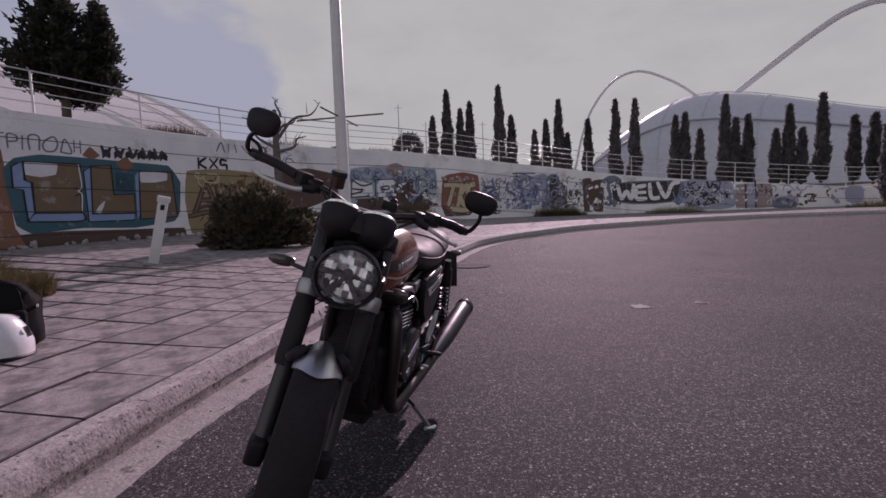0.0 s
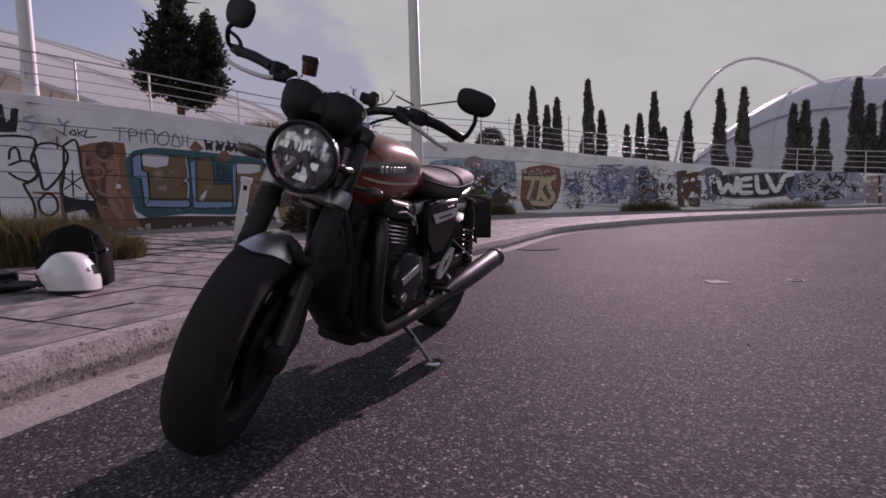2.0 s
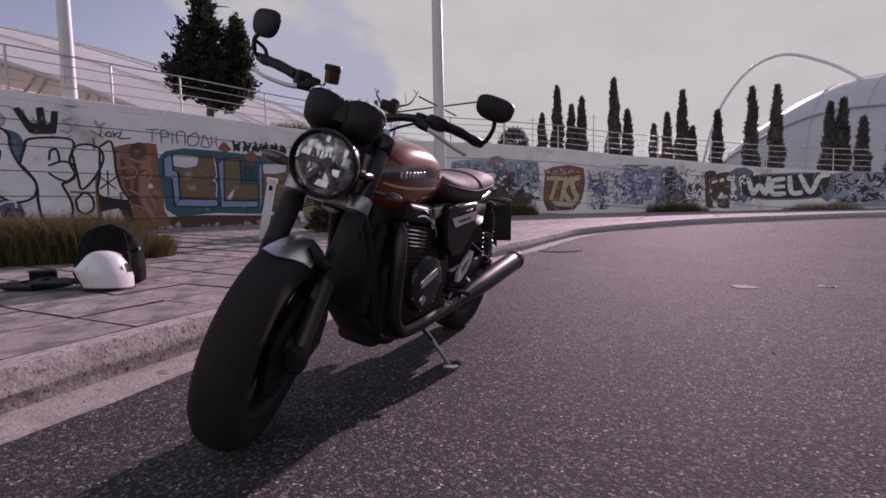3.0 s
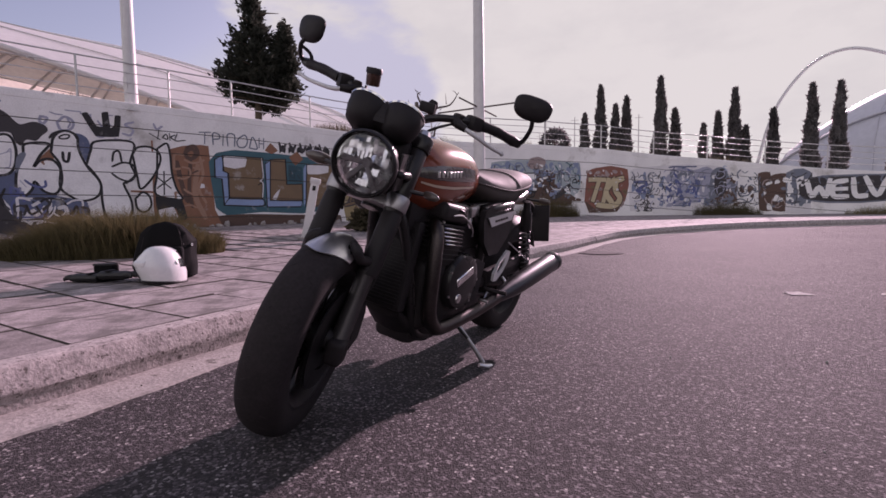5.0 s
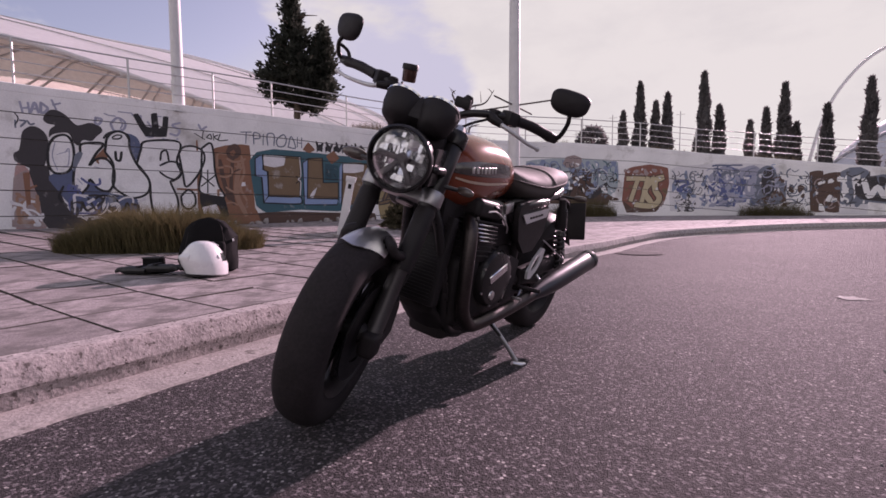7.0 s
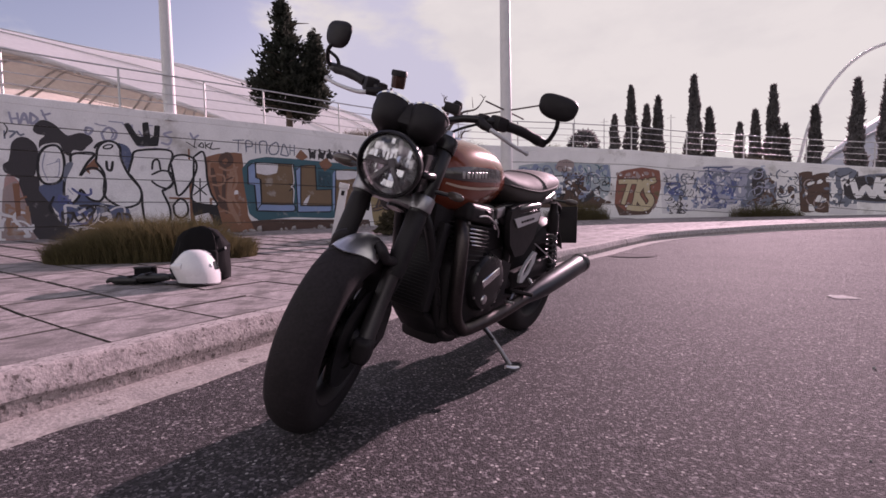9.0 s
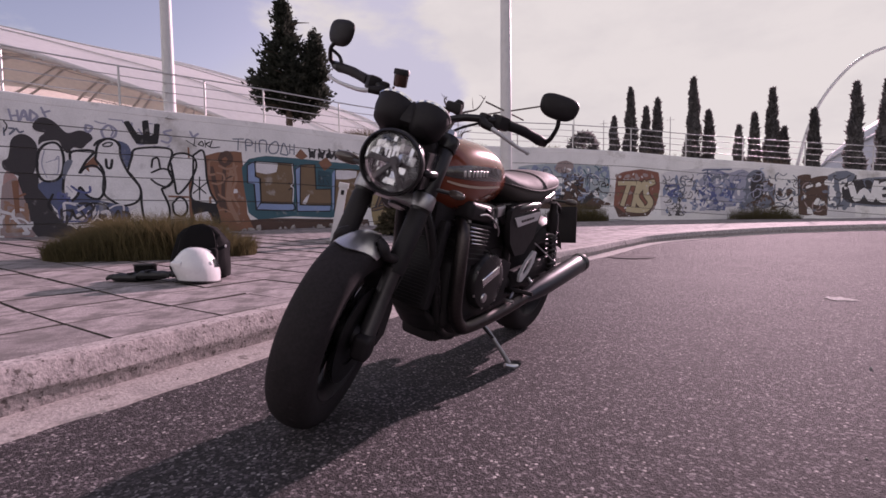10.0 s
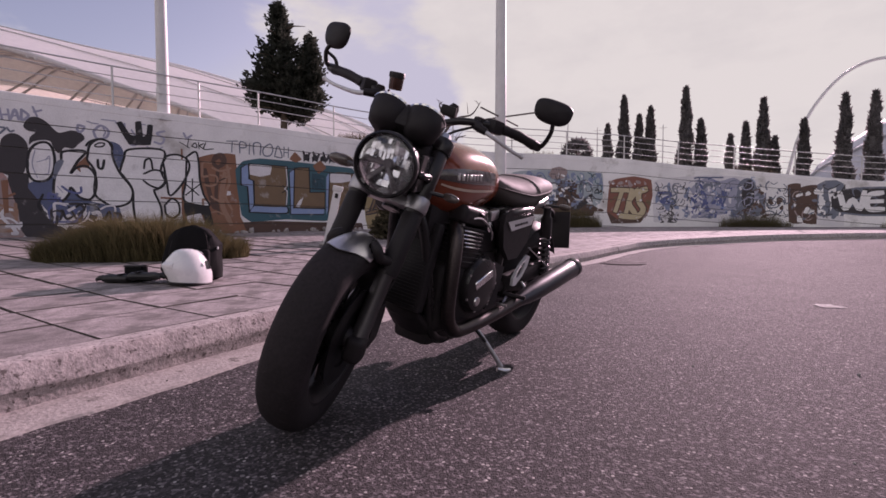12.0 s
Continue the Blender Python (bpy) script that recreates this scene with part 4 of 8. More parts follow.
def tank_ring(x, w, top, bot, n=28, grow=0.0):
    """A cross-section of the tank: round shoulders, flatter sides, tucked in below."""
    out = []
    mid, hh = (top + bot) / 2, (top - bot) / 2
    for j in range(n):
        q = 2 * math.pi * j / n
        c, s = math.cos(q), math.sin(q)
        y = math.copysign(abs(c) ** 0.72, c) * (w + grow)
        z = mid + math.copysign(abs(s) ** 0.80, s) * (hh + grow)
        y *= 1 - 0.16 * max(-s, 0) ** 2 - 0.10 * max(s, 0)
        out.append(Vector((x, y, z)))
    return out


TANK_FORM = [(0.61, 0.062, 0.848, 0.763), (0.64, 0.092, 0.8918, 0.7385), (0.7, 0.114, 0.9273, 0.7155), (0.77, 0.128, 0.946, 0.696), (0.86, 0.138, 0.9542, 0.6815), (0.95, 0.142, 0.9545, 0.673), (1.02, 0.143, 0.9493, 0.6755), (1.08, 0.137, 0.9327, 0.6895), (1.125, 0.118, 0.9054, 0.7172), (1.155, 0.088, 0.8691, 0.7558), (1.165, 0.05, 0.8414, 0.7953)]


def build_body():
    tank = part("fuel_tank", loft(bmesh.new(), [tank_ring(*t) for t in TANK_FORM]), TANK, bike, "glossy burnt orange fuel tank with a dark side panel")
    sub = tank.modifiers.new("round", "SUBSURF")
    sub.levels = sub.render_levels = 1
    for s in (-1, 1):
        # dark side panel, pinstripe and badge follow the tank's side
        for name, x0, x1, i0, i1, grow, mat in (("side_panel", 0.76, 1.145, -0.004, 0.085, 0.0012, TANK_DARK), ("pinstripe", 0.76, 1.13, -0.052, -0.034, 0.0018, STRIPE)):
            rows = []
            for k in range(15):
                x = x0 + (x1 - x0) * k / 14
                row = []
                for j in range(6):
                    q = (i0 + (i1 - i0) * j / 5) * math.pi
                    a, b = math.cos(q), math.sin(q)
                    src = next((p, r) for p, r in zip(TANK_FORM, TANK_FORM[1:]) if x <= r[0])
                    f = (x - src[0][0]) / (src[1][0] - src[0][0])
                    w, top, bot = (p + (r - p) * f for p, r in zip(src[0][1:], src[1][1:]))
                    y = abs(a) ** 0.72 * (w + grow) * (1 - 0.16 * max(-b, 0) ** 2 - 0.10 * max(b, 0))
                    z = (top + bot) / 2 + math.copysign(abs(b) ** 0.80, b) * ((top - bot) / 2 + grow)
                    row.append(Vector((x, y * s, z)))
                rows.append(row)
            part(name, loft(bmesh.new(), rows, closed=False), mat, tank)
        for k, wdt in enumerate((0.013, 0.014, 0.006, 0.015, 0.016, 0.013, 0.013)):
            x = 1.062 - 0.0255 * k
            a = next((p, r) for p, r in zip(TANK_FORM, TANK_FORM[1:]) if x <= r[0])
            w = a[0][1] + (a[1][1] - a[0][1]) * (x - a[0][0]) / (a[1][0] - a[0][0])
            bm = block(bmesh.new(), Matrix.Translation((x, w * 0.992 * s, 0.836 - 0.075 * (x - 0.93))) @ Matrix.Rotation(radians(5 * s), 4, "X"), (wdt * 1.2, 0.006, 0.023), 0.002, 1)
            part("badge_bar", bm, BADGE, tank)
    part("filler_cap", lathe(bmesh.new(), [(0.036, -0.006), (0.037, 0.006), (0.030, 0.012), (0, 0.013)], aim((0.93, 0.0, 0.945), (0, 0, 1)), 28), CHROME, tank)
    forms = [(0.690, 0.075, 0.872, 0.795), (0.66, 0.100, 0.868, 0.780), (0.58, 0.136, 0.858, 0.722), (0.46, 0.152, 0.858, 0.712), (0.36, 0.153, 0.866, 0.714), (0.30, 0.149, 0.884, 0.724), (0.20, 0.140, 0.898, 0.746), (0.09, 0.123, 0.903, 0.779), (-0.01, 0.096, 0.896, 0.816), (-0.04, 0.055, 0.880, 0.832)]
    seat = part("seat", loft(bmesh.new(), [tank_ring(*t) for t in forms]), SEAT, bike, "dark brown vinyl bench seat with piping")
    sub = seat.modifiers.new("round", "SUBSURF")
    sub.levels = sub.render_levels = 1
    strap = [tank_ring(0.285 + 0.014 * k, 0.149, 0.880, 0.724, grow=0.002 + (0.003 if k == 1 else 0)) for k in range(3)]
    part("seat_strap", loft(bmesh.new(), strap, caps=False), SEAT, seat)
    pipe = [Vector((x, y, z)) for x, y, z in ((0.67, 0.094, 0.816), (0.58, 0.136, 0.806), (0.46, 0.153, 0.800), (0.36, 0.154, 0.804), (0.20, 0.141, 0.824), (0.10, 0.122, 0.838), (0.01, 0.088, 0.846))]
    for s in (-1, 1):
        part("piping", tube(bmesh.new(), [Vector((p.x, p.y * s, p.z)) for p in pipe], 0.004, 6, 6), SEAT, seat)
    # tail, rear guard, plate
    part("tail_unit", loft(bmesh.new(), [tank_ring(x, w, t, b) for x, w, t, b in ((0.30, 0.10, 0.765, 0.70), (0.10, 0.10, 0.795, 0.73), (-0.03, 0.075, 0.815, 0.765), (-0.07, 0.05, 0.81, 0.775))]), BLACK, bike)
    part("tail_light", lathe(bmesh.new(), [(0.0, 0.02), (0.03, 0.016), (0.036, 0.0), (0.034, -0.03), (0.0, -0.03)], aim((-0.10, 0, 0.79), (-1, 0, -0.1)), 24), REDLENS, bike, "round red tail light")
    rings = []
    for k in range(13):
        a = radians(55 + 95 * k / 12)
        rings.append([Vector((r * math.cos(a), 0.088 * t, 0.312 + r * math.sin(a))) for t, r in [(j / 5, 0.352 - 0.028 * abs(j / 5) ** 3) for j in range(-5, 6)] + [(j / 5, 0.348 - 0.028 * abs(j / 5) ** 3) for j in range(5, -6, -1)]])
    part("rear_mudguard", loft(bmesh.new(), rings), PLASTIC, bike)
    arm = part("plate_hanger", tube(bmesh.new(), [(-0.04, 0, 0.765), (-0.18, 0, 0.745), (-0.33, 0, 0.715), (-0.37, 0, 0.66)], [0.022, 0.016, 0.014], 8, 4), PLASTIC, bike)
    f = Matrix.Translation((-0.385, 0.035, 0.610)) @ Matrix.Rotation(radians(12), 4, "X") @ Matrix.Rotation(radians(84), 4, "Y") @ Matrix.Rotation(radians(90), 4, "Z")
    part("number_plate", block(bmesh.new(), f, (0.165, 0.225, 0.006), 0.006), PLATE_BACK, arm, "number plate seen from behind")
    for s in (-1, 1):
        ind = part("indicator", tube(bmesh.new(), [(-0.15, 0.02 * s, 0.755), (-0.17, 0.10 * s, 0.758)], 0.007, 8), BLACK, bike, "slim rear indicator")
        part("indicator_lens", lathe(bmesh.new(), [(0.0, -0.035), (0.013, -0.03), (0.018, 0.0), (0.012, 0.028), (0.0, 0.036)], aim((-0.175, 0.125 * s, 0.76), (-0.1, s, 0.03)), 16), SMOKED, ind)
        # side panel with its badge strip
        out = [(0.355, 0.705), (0.40, 0.725), (0.62, 0.730), (0.675, 0.705), (0.680, 0.66), (0.640, 0.565), (0.565, 0.505), (0.47, 0.510), (0.385, 0.585)]
        m = Matrix.Translation((0, 0.146 * s, 0)) @ Matrix.Rotation(radians(90), 4, "X")
        panel = part("side_cover", plate(bmesh.new(), out, 0.036, m, 0.014), PLASTIC, bike)
        out = [(0.372, 0.710), (0.652, 0.677), (0.604, 0.638), (0.396, 0.668)]
        part("cover_badge", plate(bmesh.new(), out, 0.006, Matrix.Translation((0, 0.168 * s, 0)) @ Matrix.Rotation(radians(90), 4, "X"), 0.002), LEVER, panel, "silver side cover badge")
        for k in range(5):
            x = 0.570 - 0.028 * k
            part("lettering_bar", block(bmesh.new(), Matrix.Translation((x, 0.1725 * s, 0.689 - 0.125 * (x - 0.372))), (0.018, 0.003, 0.010)), BLACK, panel)
        # shock absorber
        lo, hi = Vector((0.035, 0.152 * s, 0.345)), Vector((0.165, 0.147 * s, 0.755))
        d = (hi - lo)
        shock = part("shock_absorber", tube(bmesh.new(), [lo, lo + d * 0.10, lo + d * 0.12, lo + d * 0.55], [0.016, 0.016, 0.013, 0.011], 14), BLACK, bike, "black coil-over rear shock")
        helix, u = [], d.normalized()
        e1 = u.orthogonal().normalized()
        e2 = u.cross(e1)
        for k in range(9 * 14 + 1):
            q = 2 * math.pi * k / 14
            helix.append(lo + d * (0.10 + 0.56 * k / (9 * 14)) + (e1 * math.cos(q) + e2 * math.sin(q)) * 0.026)
        part("spring", tube(bmesh.new(), helix, 0.0052, 6), FORK, shock, "grey coil spring")
        part("shock_body", tube(bmesh.new(), [lo + d * 0.64, lo + d * 0.67, lo + d * 0.86, lo + d * 0.90, hi], [0.031, 0.031, 0.029, 0.020, 0.018], 16), BLACK, shock)
        part("swingarm", tube(bmesh.new(), [(0.56, 0.10 * s, 0.37), (0.30, 0.112 * s, 0.345), (-0.03, 0.122 * s, 0.312)], [0.030, 0.026, 0.024], 12), BLACK_MATT, bike)
    # frame
    for s in (-1, 1):
        for pts, r in (([(1.175, 0.02 * s, 0.76), (1.12, 0.070 * s, 0.62), (1.055, 0.092 * s, 0.40), (1.00, 0.088 * s, 0.25), (0.91, 0.09 * s, 0.19), (0.70, 0.10 * s, 0.20), (0.57, 0.10 * s, 0.30)], 0.018), ([(1.15, 0.03 * s, 0.86), (1.0, 0.08 * s, 0.72), (0.75, 0.11 * s, 0.70), (0.58, 0.12 * s, 0.58), (0.55, 0.11 * s, 0.36)], 0.019), ([(0.72, 0.10 * s, 0.71), (0.40, 0.090 * s, 0.738), (0.10, 0.080 * s, 0.765), (0.0, 0.06 * s, 0.775)], 0.014)):
            part("frame_tube", tube(bmesh.new(), pts, r, 12, 6), BLACK, bike)


build_body()


def build_engine():
    bm = block(bmesh.new(), Matrix.Translation((0.82, 0, 0.37)), (0.40, 0.27, 0.28), 0.05, 3)
    block(bm, Matrix.Translation((0.83, 0, 0.21)), (0.34, 0.17, 0.10), 0.03, 2)
    block(bm, Matrix.Translation((0.62, 0, 0.42)), (0.14, 0.22, 0.24), 0.04, 2)
    engine = part("engine", bm, BLACK_MATT, bike, "black parallel twin engine with polished covers")
    bm = block(bmesh.new(), Matrix.Translation((0.90, 0, 0.565)) @ Matrix.Rotation(radians(-6), 4, "Y"), (0.17, 0.29, 0.16), 0.02)
    block(bm, Matrix.Translation((0.895, 0, 0.69)) @ Matrix.Rotation(radians(-6), 4, "Y"), (0.19, 0.30, 0.07), 0.024, 3)
    part("cylinder_block", bm, BLACK_MATT, engine)
    for k in range(8):
        f = Matrix.Translation((0.898 + 0.002 * k, 0, 0.512 + 0.019 * k)) @ Matrix.Rotation(radians(-6), 4, "Y")
        part("cooling_fin", block(bmesh.new(), f, (0.19, 0.306, 0.0058), 0.002, 1), BLACK_MATT, engine)
    for s in (-1, 1):
        for k in range(5):
            f = Matrix.Translation((0.922 - 0.004 * abs(k - 3), 0.149 * s, 0.574 + 0.0148 * k)) @ Matrix.Rotation(radians(-6), 4, "Y")
            part("polished_fin", block(bmesh.new(), f, (0.150 - 0.012 * abs(k - 3), 0.03, 0.0055), 0.002, 1), CHROME, engine, "machined silver fin edge")
        f = aim((0.79, 0.148 * s, 0.415), (0.05, s, 0.02))
        cover = part("engine_cover", lathe(bmesh.new(), [(0.118, -0.01), (0.118, 0.012), (0.108, 0.026), (0.090, 0.031), (0.060, 0.033), (0.0, 0.034)], f, 40), BLACK, engine, "black domed engine cover")
        # chrome bar added in place of the highlight across the domed cover
        part("cover_highlight_bar", block(bmesh.new(), aim((0.800, 0.181 * s, 0.442), (0.05, s, 0.02)) @ Matrix.Rotation(radians(22 * s), 4, "Z"), (0.128, 0.034, 0.008), 0.003, 1), CHROME, cover)
        part("oil_cap", lathe(bmesh.new(), [(0.0, 0.018), (0.018, 0.016), (0.022, 0.008), (0.022, -0.01)], aim((0.828, 0.168 * s, 0.354), (0, s, 0)), 20), BRUSHED, cover)
        for a in range(7):
            q = 2 * math.pi * a / 7
            part("cover_bolt", lathe(bmesh.new(), [(0, 0.006), (0.0055, 0.006), (0.006, 0)], f @ Matrix.Translation((0.110 * math.cos(q), 0.110 * math.sin(q), 0.02)), 6), BRUSHED, cover)
        part("sprocket_cover", plate(bmesh.new(), [(0.58, 0.30), (0.68, 0.29), (0.70, 0.44), (0.66, 0.50), (0.56, 0.47)], 0.03, Matrix.Translation((0, 0.135 * s, 0)) @ Matrix.Rotation(radians(90), 4, "X"), 0.01), BLACK_MATT, engine)
        # throttle body, intake, plug cap
        part("throttle_body", tube(bmesh.new(), [(0.80, 0.085 * s, 0.672), (0.74, 0.09 * s, 0.668), (0.70, 0.095 * s, 0.66)], [0.026, 0.031, 0.026], 16), BRUSHED, engine, "silver throttle body")
        bm = lathe(bmesh.new(), [(0, 0.02), (0.022, 0.017), (0.026, 0.0), (0.026, -0.03)], aim((0.745, 0.118 * s, 0.648), (0, s, 0.1)), 20)
        part("throttle_cover", bm, CHROME, engine)
        part("spark_lead", tube(bmesh.new(), [(0.90, 0.10 * s, 0.72), (0.88, 0.15 * s, 0.705), (0.84, 0.150 * s, 0.69), (0.80, 0.13 * s, 0.66)], 0.006, 8, 6), PLASTIC, engine)
        # polished rim over the cylinder head, and the silver fittings behind it
        part("head_rim", tube(bmesh.new(), [(0.938, 0.158 * s, 0.685), (0.900, 0.160 * s, 0.688), (0.863, 0.160 * s, 0.682), (0.805, 0.160 * s, 0.657), (0.764, 0.159 * s, 0.626), (0.752, 0.156 * s, 0.600)], [0.003, 0.004, 0.0045, 0.004, 0.003], 8, 5), BRUSHED, engine, "thin polished rim")
        part("injector_cover", block(bmesh.new(), Matrix.Translation((0.722, 0.125 * s, 0.699)) @ Matrix.Rotation(radians(12), 4, "Y"), (0.070, 0.028, 0.044), 0.009, 2), BRUSHED, engine, "silver injector cover")
        part("plug_cap", lathe(bmesh.new(), [(0.0, 0.012), (0.012, 0.010), (0.016, 0.0), (0.016, -0.020)], aim((0.862, 0.128 * s, 0.700), (0.1, s, 0.25)), 16), BRUSHED, engine)
        # header and silencer
        pts = [(0.940, 0.085 * s, 0.645), (0.990, 0.118 * s, 0.645), (1.018, 0.146 * s, 0.600), (1.030, 0.162 * s, 0.460), (1.022, 0.166 * s, 0.340), (0.985, 0.168 * s, 0.275), (0.915, 0.172 * s, 0.248), (0.700, 0.190 * s, 0.272), (0.480, 0.207 * s, 0.312)]
        if s < 0:
            # the far header tucks in beside the radiator
            pts = [(x, y * (0.70 if k < 7 else 0.92), z) for k, (x, y, z) in enumerate(pts)]
        pipe = part("exhaust_pipe", tube(bmesh.new(), pts, 0.0275, 20, 6), HEADER, bike, "heat-tinted exhaust header pipe")
        part("header_flange", lathe(bmesh.new(), [(0.029, -0.01), (0.039, -0.008), (0.039, 0.008), (0.029, 0.01)], aim((0.958, 0.094 * s, 0.645), (0.95, 0.5 * s, -0.05)), 20), BRUSHED, pipe)
        a, b = Vector((0.50, 0.205 * s, 0.308)), Vector((-0.200, 0.236 * s, 0.432))
        can = part("silencer", tube(bmesh.new(), [a, a.lerp(b, 0.06), a.lerp(b, 0.20), a.lerp(b, 0.34), a.lerp(b, 0.70), a.lerp(b, 0.985), b], [0.025, 0.029, 0.041, 0.049, 0.0525, 0.0535, 0.0525], 28), EXHAUST, bike, "brushed steel upswept silencer")
        d = (b - a).normalized()
        part("silencer_cap", lathe(bmesh.new(), [(0.0545, -0.040), (0.0560, -0.036), (0.0560, 0.004), (0.046, 0.014), (0.022, 0.012), (0.021, -0.05)], aim(b, d), 28), BLACK, can)
        # rider's footrest hanger, heel guard, pegs
        outer = [(0.340, 0.512), (0.372, 0.520), (0.440, 0.475), (0.492, 0.415), (0.488, 0.380), (0.455, 0.378), (0.395, 0.415), (0.352, 0.465)]
        mid = Vector((0.416, 0.448))
        faces = []
        for k, y in ((1.0, 0.176), (0.50, 0.173), (0.50, 0.166), (1.0, 0.163), (1.0, 0.176)):
            faces.append([Vector((mid.x + (x - mid.x) * k, y * s, mid.y + (z - mid.y) * k)) for x, z in outer])
        hang = part("footrest_hanger", loft(bmesh.new(), faces, caps=False), LEVER, bike, "forged silver footrest hanger")
        part("brace_rod", tube(bmesh.new(), [(0.375, 0.170 * s, 0.558), (0.135, 0.198 * s, 0.456)], 0.0032, 6), BRUSHED, hang, "thin silver rod")
        part("footrest", tube(bmesh.new(), [(0.515, 0.15 * s, 0.345), (0.51, 0.185 * s, 0.342), (0.50, 0.255 * s, 0.345)], [0.008, 0.011, 0.011, 0.009], 10), BLACK_MATT, hang)
        part("passenger_footrest", tube(bmesh.new(), [(0.36, 0.165 * s, 0.385), (0.335, 0.20 * s, 0.335), (0.315, 0.25 * s, 0.318)], [0.007, 0.009, 0.008], 10), BRUSHED, hang)
        part("foot_lever", tube(bmesh.new(), [(0.505, 0.165 * s, 0.335), (0.56, 0.175 * s, 0.30), (0.625, 0.180 * s, 0.318), (0.628, 0.225 * s, 0.32)], [0.006, 0.0055, 0.005, 0.0065], 8, 5), BRUSHED, hang, "silver foot lever")
    # radiator and belly
    rad = part("radiator", block(bmesh.new(), Matrix.Translation((1.084, 0, 0.49)) @ Matrix.Rotation(radians(-10), 4, "Y"), (0.045, 0.212, 0.33), 0.012), PLASTIC, bike, "black radiator with a fine core")
    for k in range(24):
        z = 0.350 + 0.0122 * k
        f = Matrix.Translation((1.1095 - (z - 0.49) * 0.176, 0, z)) @ Matrix.Rotation(radians(-10), 4, "Y")
        part("radiator_fin", block(bmesh.new(), f, (0.006, 0.178, 0.0045)), BLACK_MATT, rad, smooth=False)
    bm = loft(bmesh.new(), [tank_ring(x, w, t, b) for x, w, t, b in ((1.085, 0.080, 0.34, 0.285), (1.035, 0.092, 0.31, 0.228), (0.985, 0.098, 0.29, 0.190), (0.93, 0.106, 0.28, 0.160), (0.87, 0.112, 0.27, 0.136), (0.78, 0.10, 0.26, 0.150), (0.70, 0.08, 0.26, 0.19))])
    part("belly_pan", bm, PLASTIC, bike)
    # unseen block added under the tank to make the bike's shadow solid
    bm = block(bmesh.new(), Matrix.Translation((0.64, 0, 0.62)), (0.24, 0.20, 0.20), 0.03, 2)
    part("airbox_shadow_block", bm, PLASTIC, bike)
    # masses and drive parts added to stop sun streaks through the bike's shadow
    part("collector_shadow_block", block(bmesh.new(), Matrix.Translation((0.575, -0.04, 0.240)), (0.37, 0.27, 0.12), 0.03, 2), BLACK_MATT, bike)
    part("fender_shadow_block", block(bmesh.new(), Matrix.Translation((0.30, 0, 0.685)), (0.20, 0.17, 0.07), 0.02, 2), PLASTIC, bike)
    part("added_chain_guard", block(bmesh.new(), Matrix.Translation((0.24, 0.125, 0.405)) @ Matrix.Rotation(radians(6), 4, "Y"), (0.50, 0.035, 0.085), 0.012, 2), PLASTIC, bike)
    part("added_rear_caliper", block(bmesh.new(), Matrix.Translation((0.115, -0.098, 0.250)) @ Matrix.Rotation(radians(20), 4, "Y"), (0.13, 0.05, 0.075), 0.012, 2), BLACK_MATT, bike)
    part("added_rear_sprocket", lathe(bmesh.new(), [(0.030, -0.004), (0.098, -0.003), (0.104, 0.0), (0.098, 0.003), (0.030, 0.004)], Matrix.Translation((0, 0.104, 0.312)) @ Matrix.Rotation(radians(-90), 4, "X"), 40), EXHAUST, bike)
    for z0, z1 in ((0.412, 0.405), (0.212, 0.325)):
        part("added_chain_run", block(bmesh.new(), Matrix.Translation((0.31, 0.104, (z0 + z1) / 2)) @ Matrix.Rotation(math.atan2(z0 - z1, 0.62), 4, "Y"), (0.62, 0.018, 0.016), 0.003, 1), BLACK_MATT, bike)
    # another unseen block added to fill the shadow
    part("battery_shadow_block", block(bmesh.new(), Matrix.Translation((0.455, 0, 0.62)), (0.14, 0.22, 0.20), 0.02, 2), PLASTIC, bike)
    part("intake_duct", block(bmesh.new(), Matrix.Translation((1.03, 0, 0.66)), (0.16, 0.16, 0.16), 0.03, 2), PLASTIC, bike)
    for s in (-1, 1):
        bm = loft(bmesh.new(), [tank_ring(x, w, t, b, 16) for x, w, t, b in ((0.345, 0.012, 0.748, 0.722), (0.38, 0.024, 0.752, 0.712), (0.48, 0.030, 0.748, 0.700), (0.58, 0.028, 0.738, 0.690), (0.66, 0.012, 0.722, 0.700))])
        bm.transform(Matrix.Translation((0, 0.142 * s, 0)))
        part("upper_side_cover", bm, BLACK, bike)
        bm = block(bmesh.new(), Matrix.Translation((1.285, 0.092 * s - 0.006, 0.835)), (0.13, 0.012, 0.115), 0.006)
        part("headlamp_cheek", turned(bm), BLACK, bike, "black headlamp bracket plate")
    part("horn", lathe(bmesh.new(), [(0.0, 0.012), (0.030, 0.010), (0.038, 0.0), (0.034, -0.02), (0.0, -0.024)], aim((1.16, -0.10, 0.70), (1, 0, -0.1)), 24), BLACK, bike)
    # side stand
    stand = part("side_stand", tube(bmesh.new(), [(0.770, 0.140, 0.245), (0.752, 0.180, 0.208), (0.715, 0.240, 0.134), (0.690, 0.284, 0.076)], [0.013, 0.0105, 0.0095, 0.0105], 10, 4), CLAMP, bike, "silver side stand on the road")
    part("stand_foot", tube(bmesh.new(), [(0.712, 0.276, 0.070), (0.682, 0.300, 0.0625), (0.655, 0.310, 0.063)], [0.009, 0.013, 0.009], 10), BRUSHED, stand)
    part("stand_spring", tube(bmesh.new(), [(0.79, 0.150, 0.25), (0.745, 0.215, 0.178)], 0.006, 8), BLACK, stand)


build_engine()


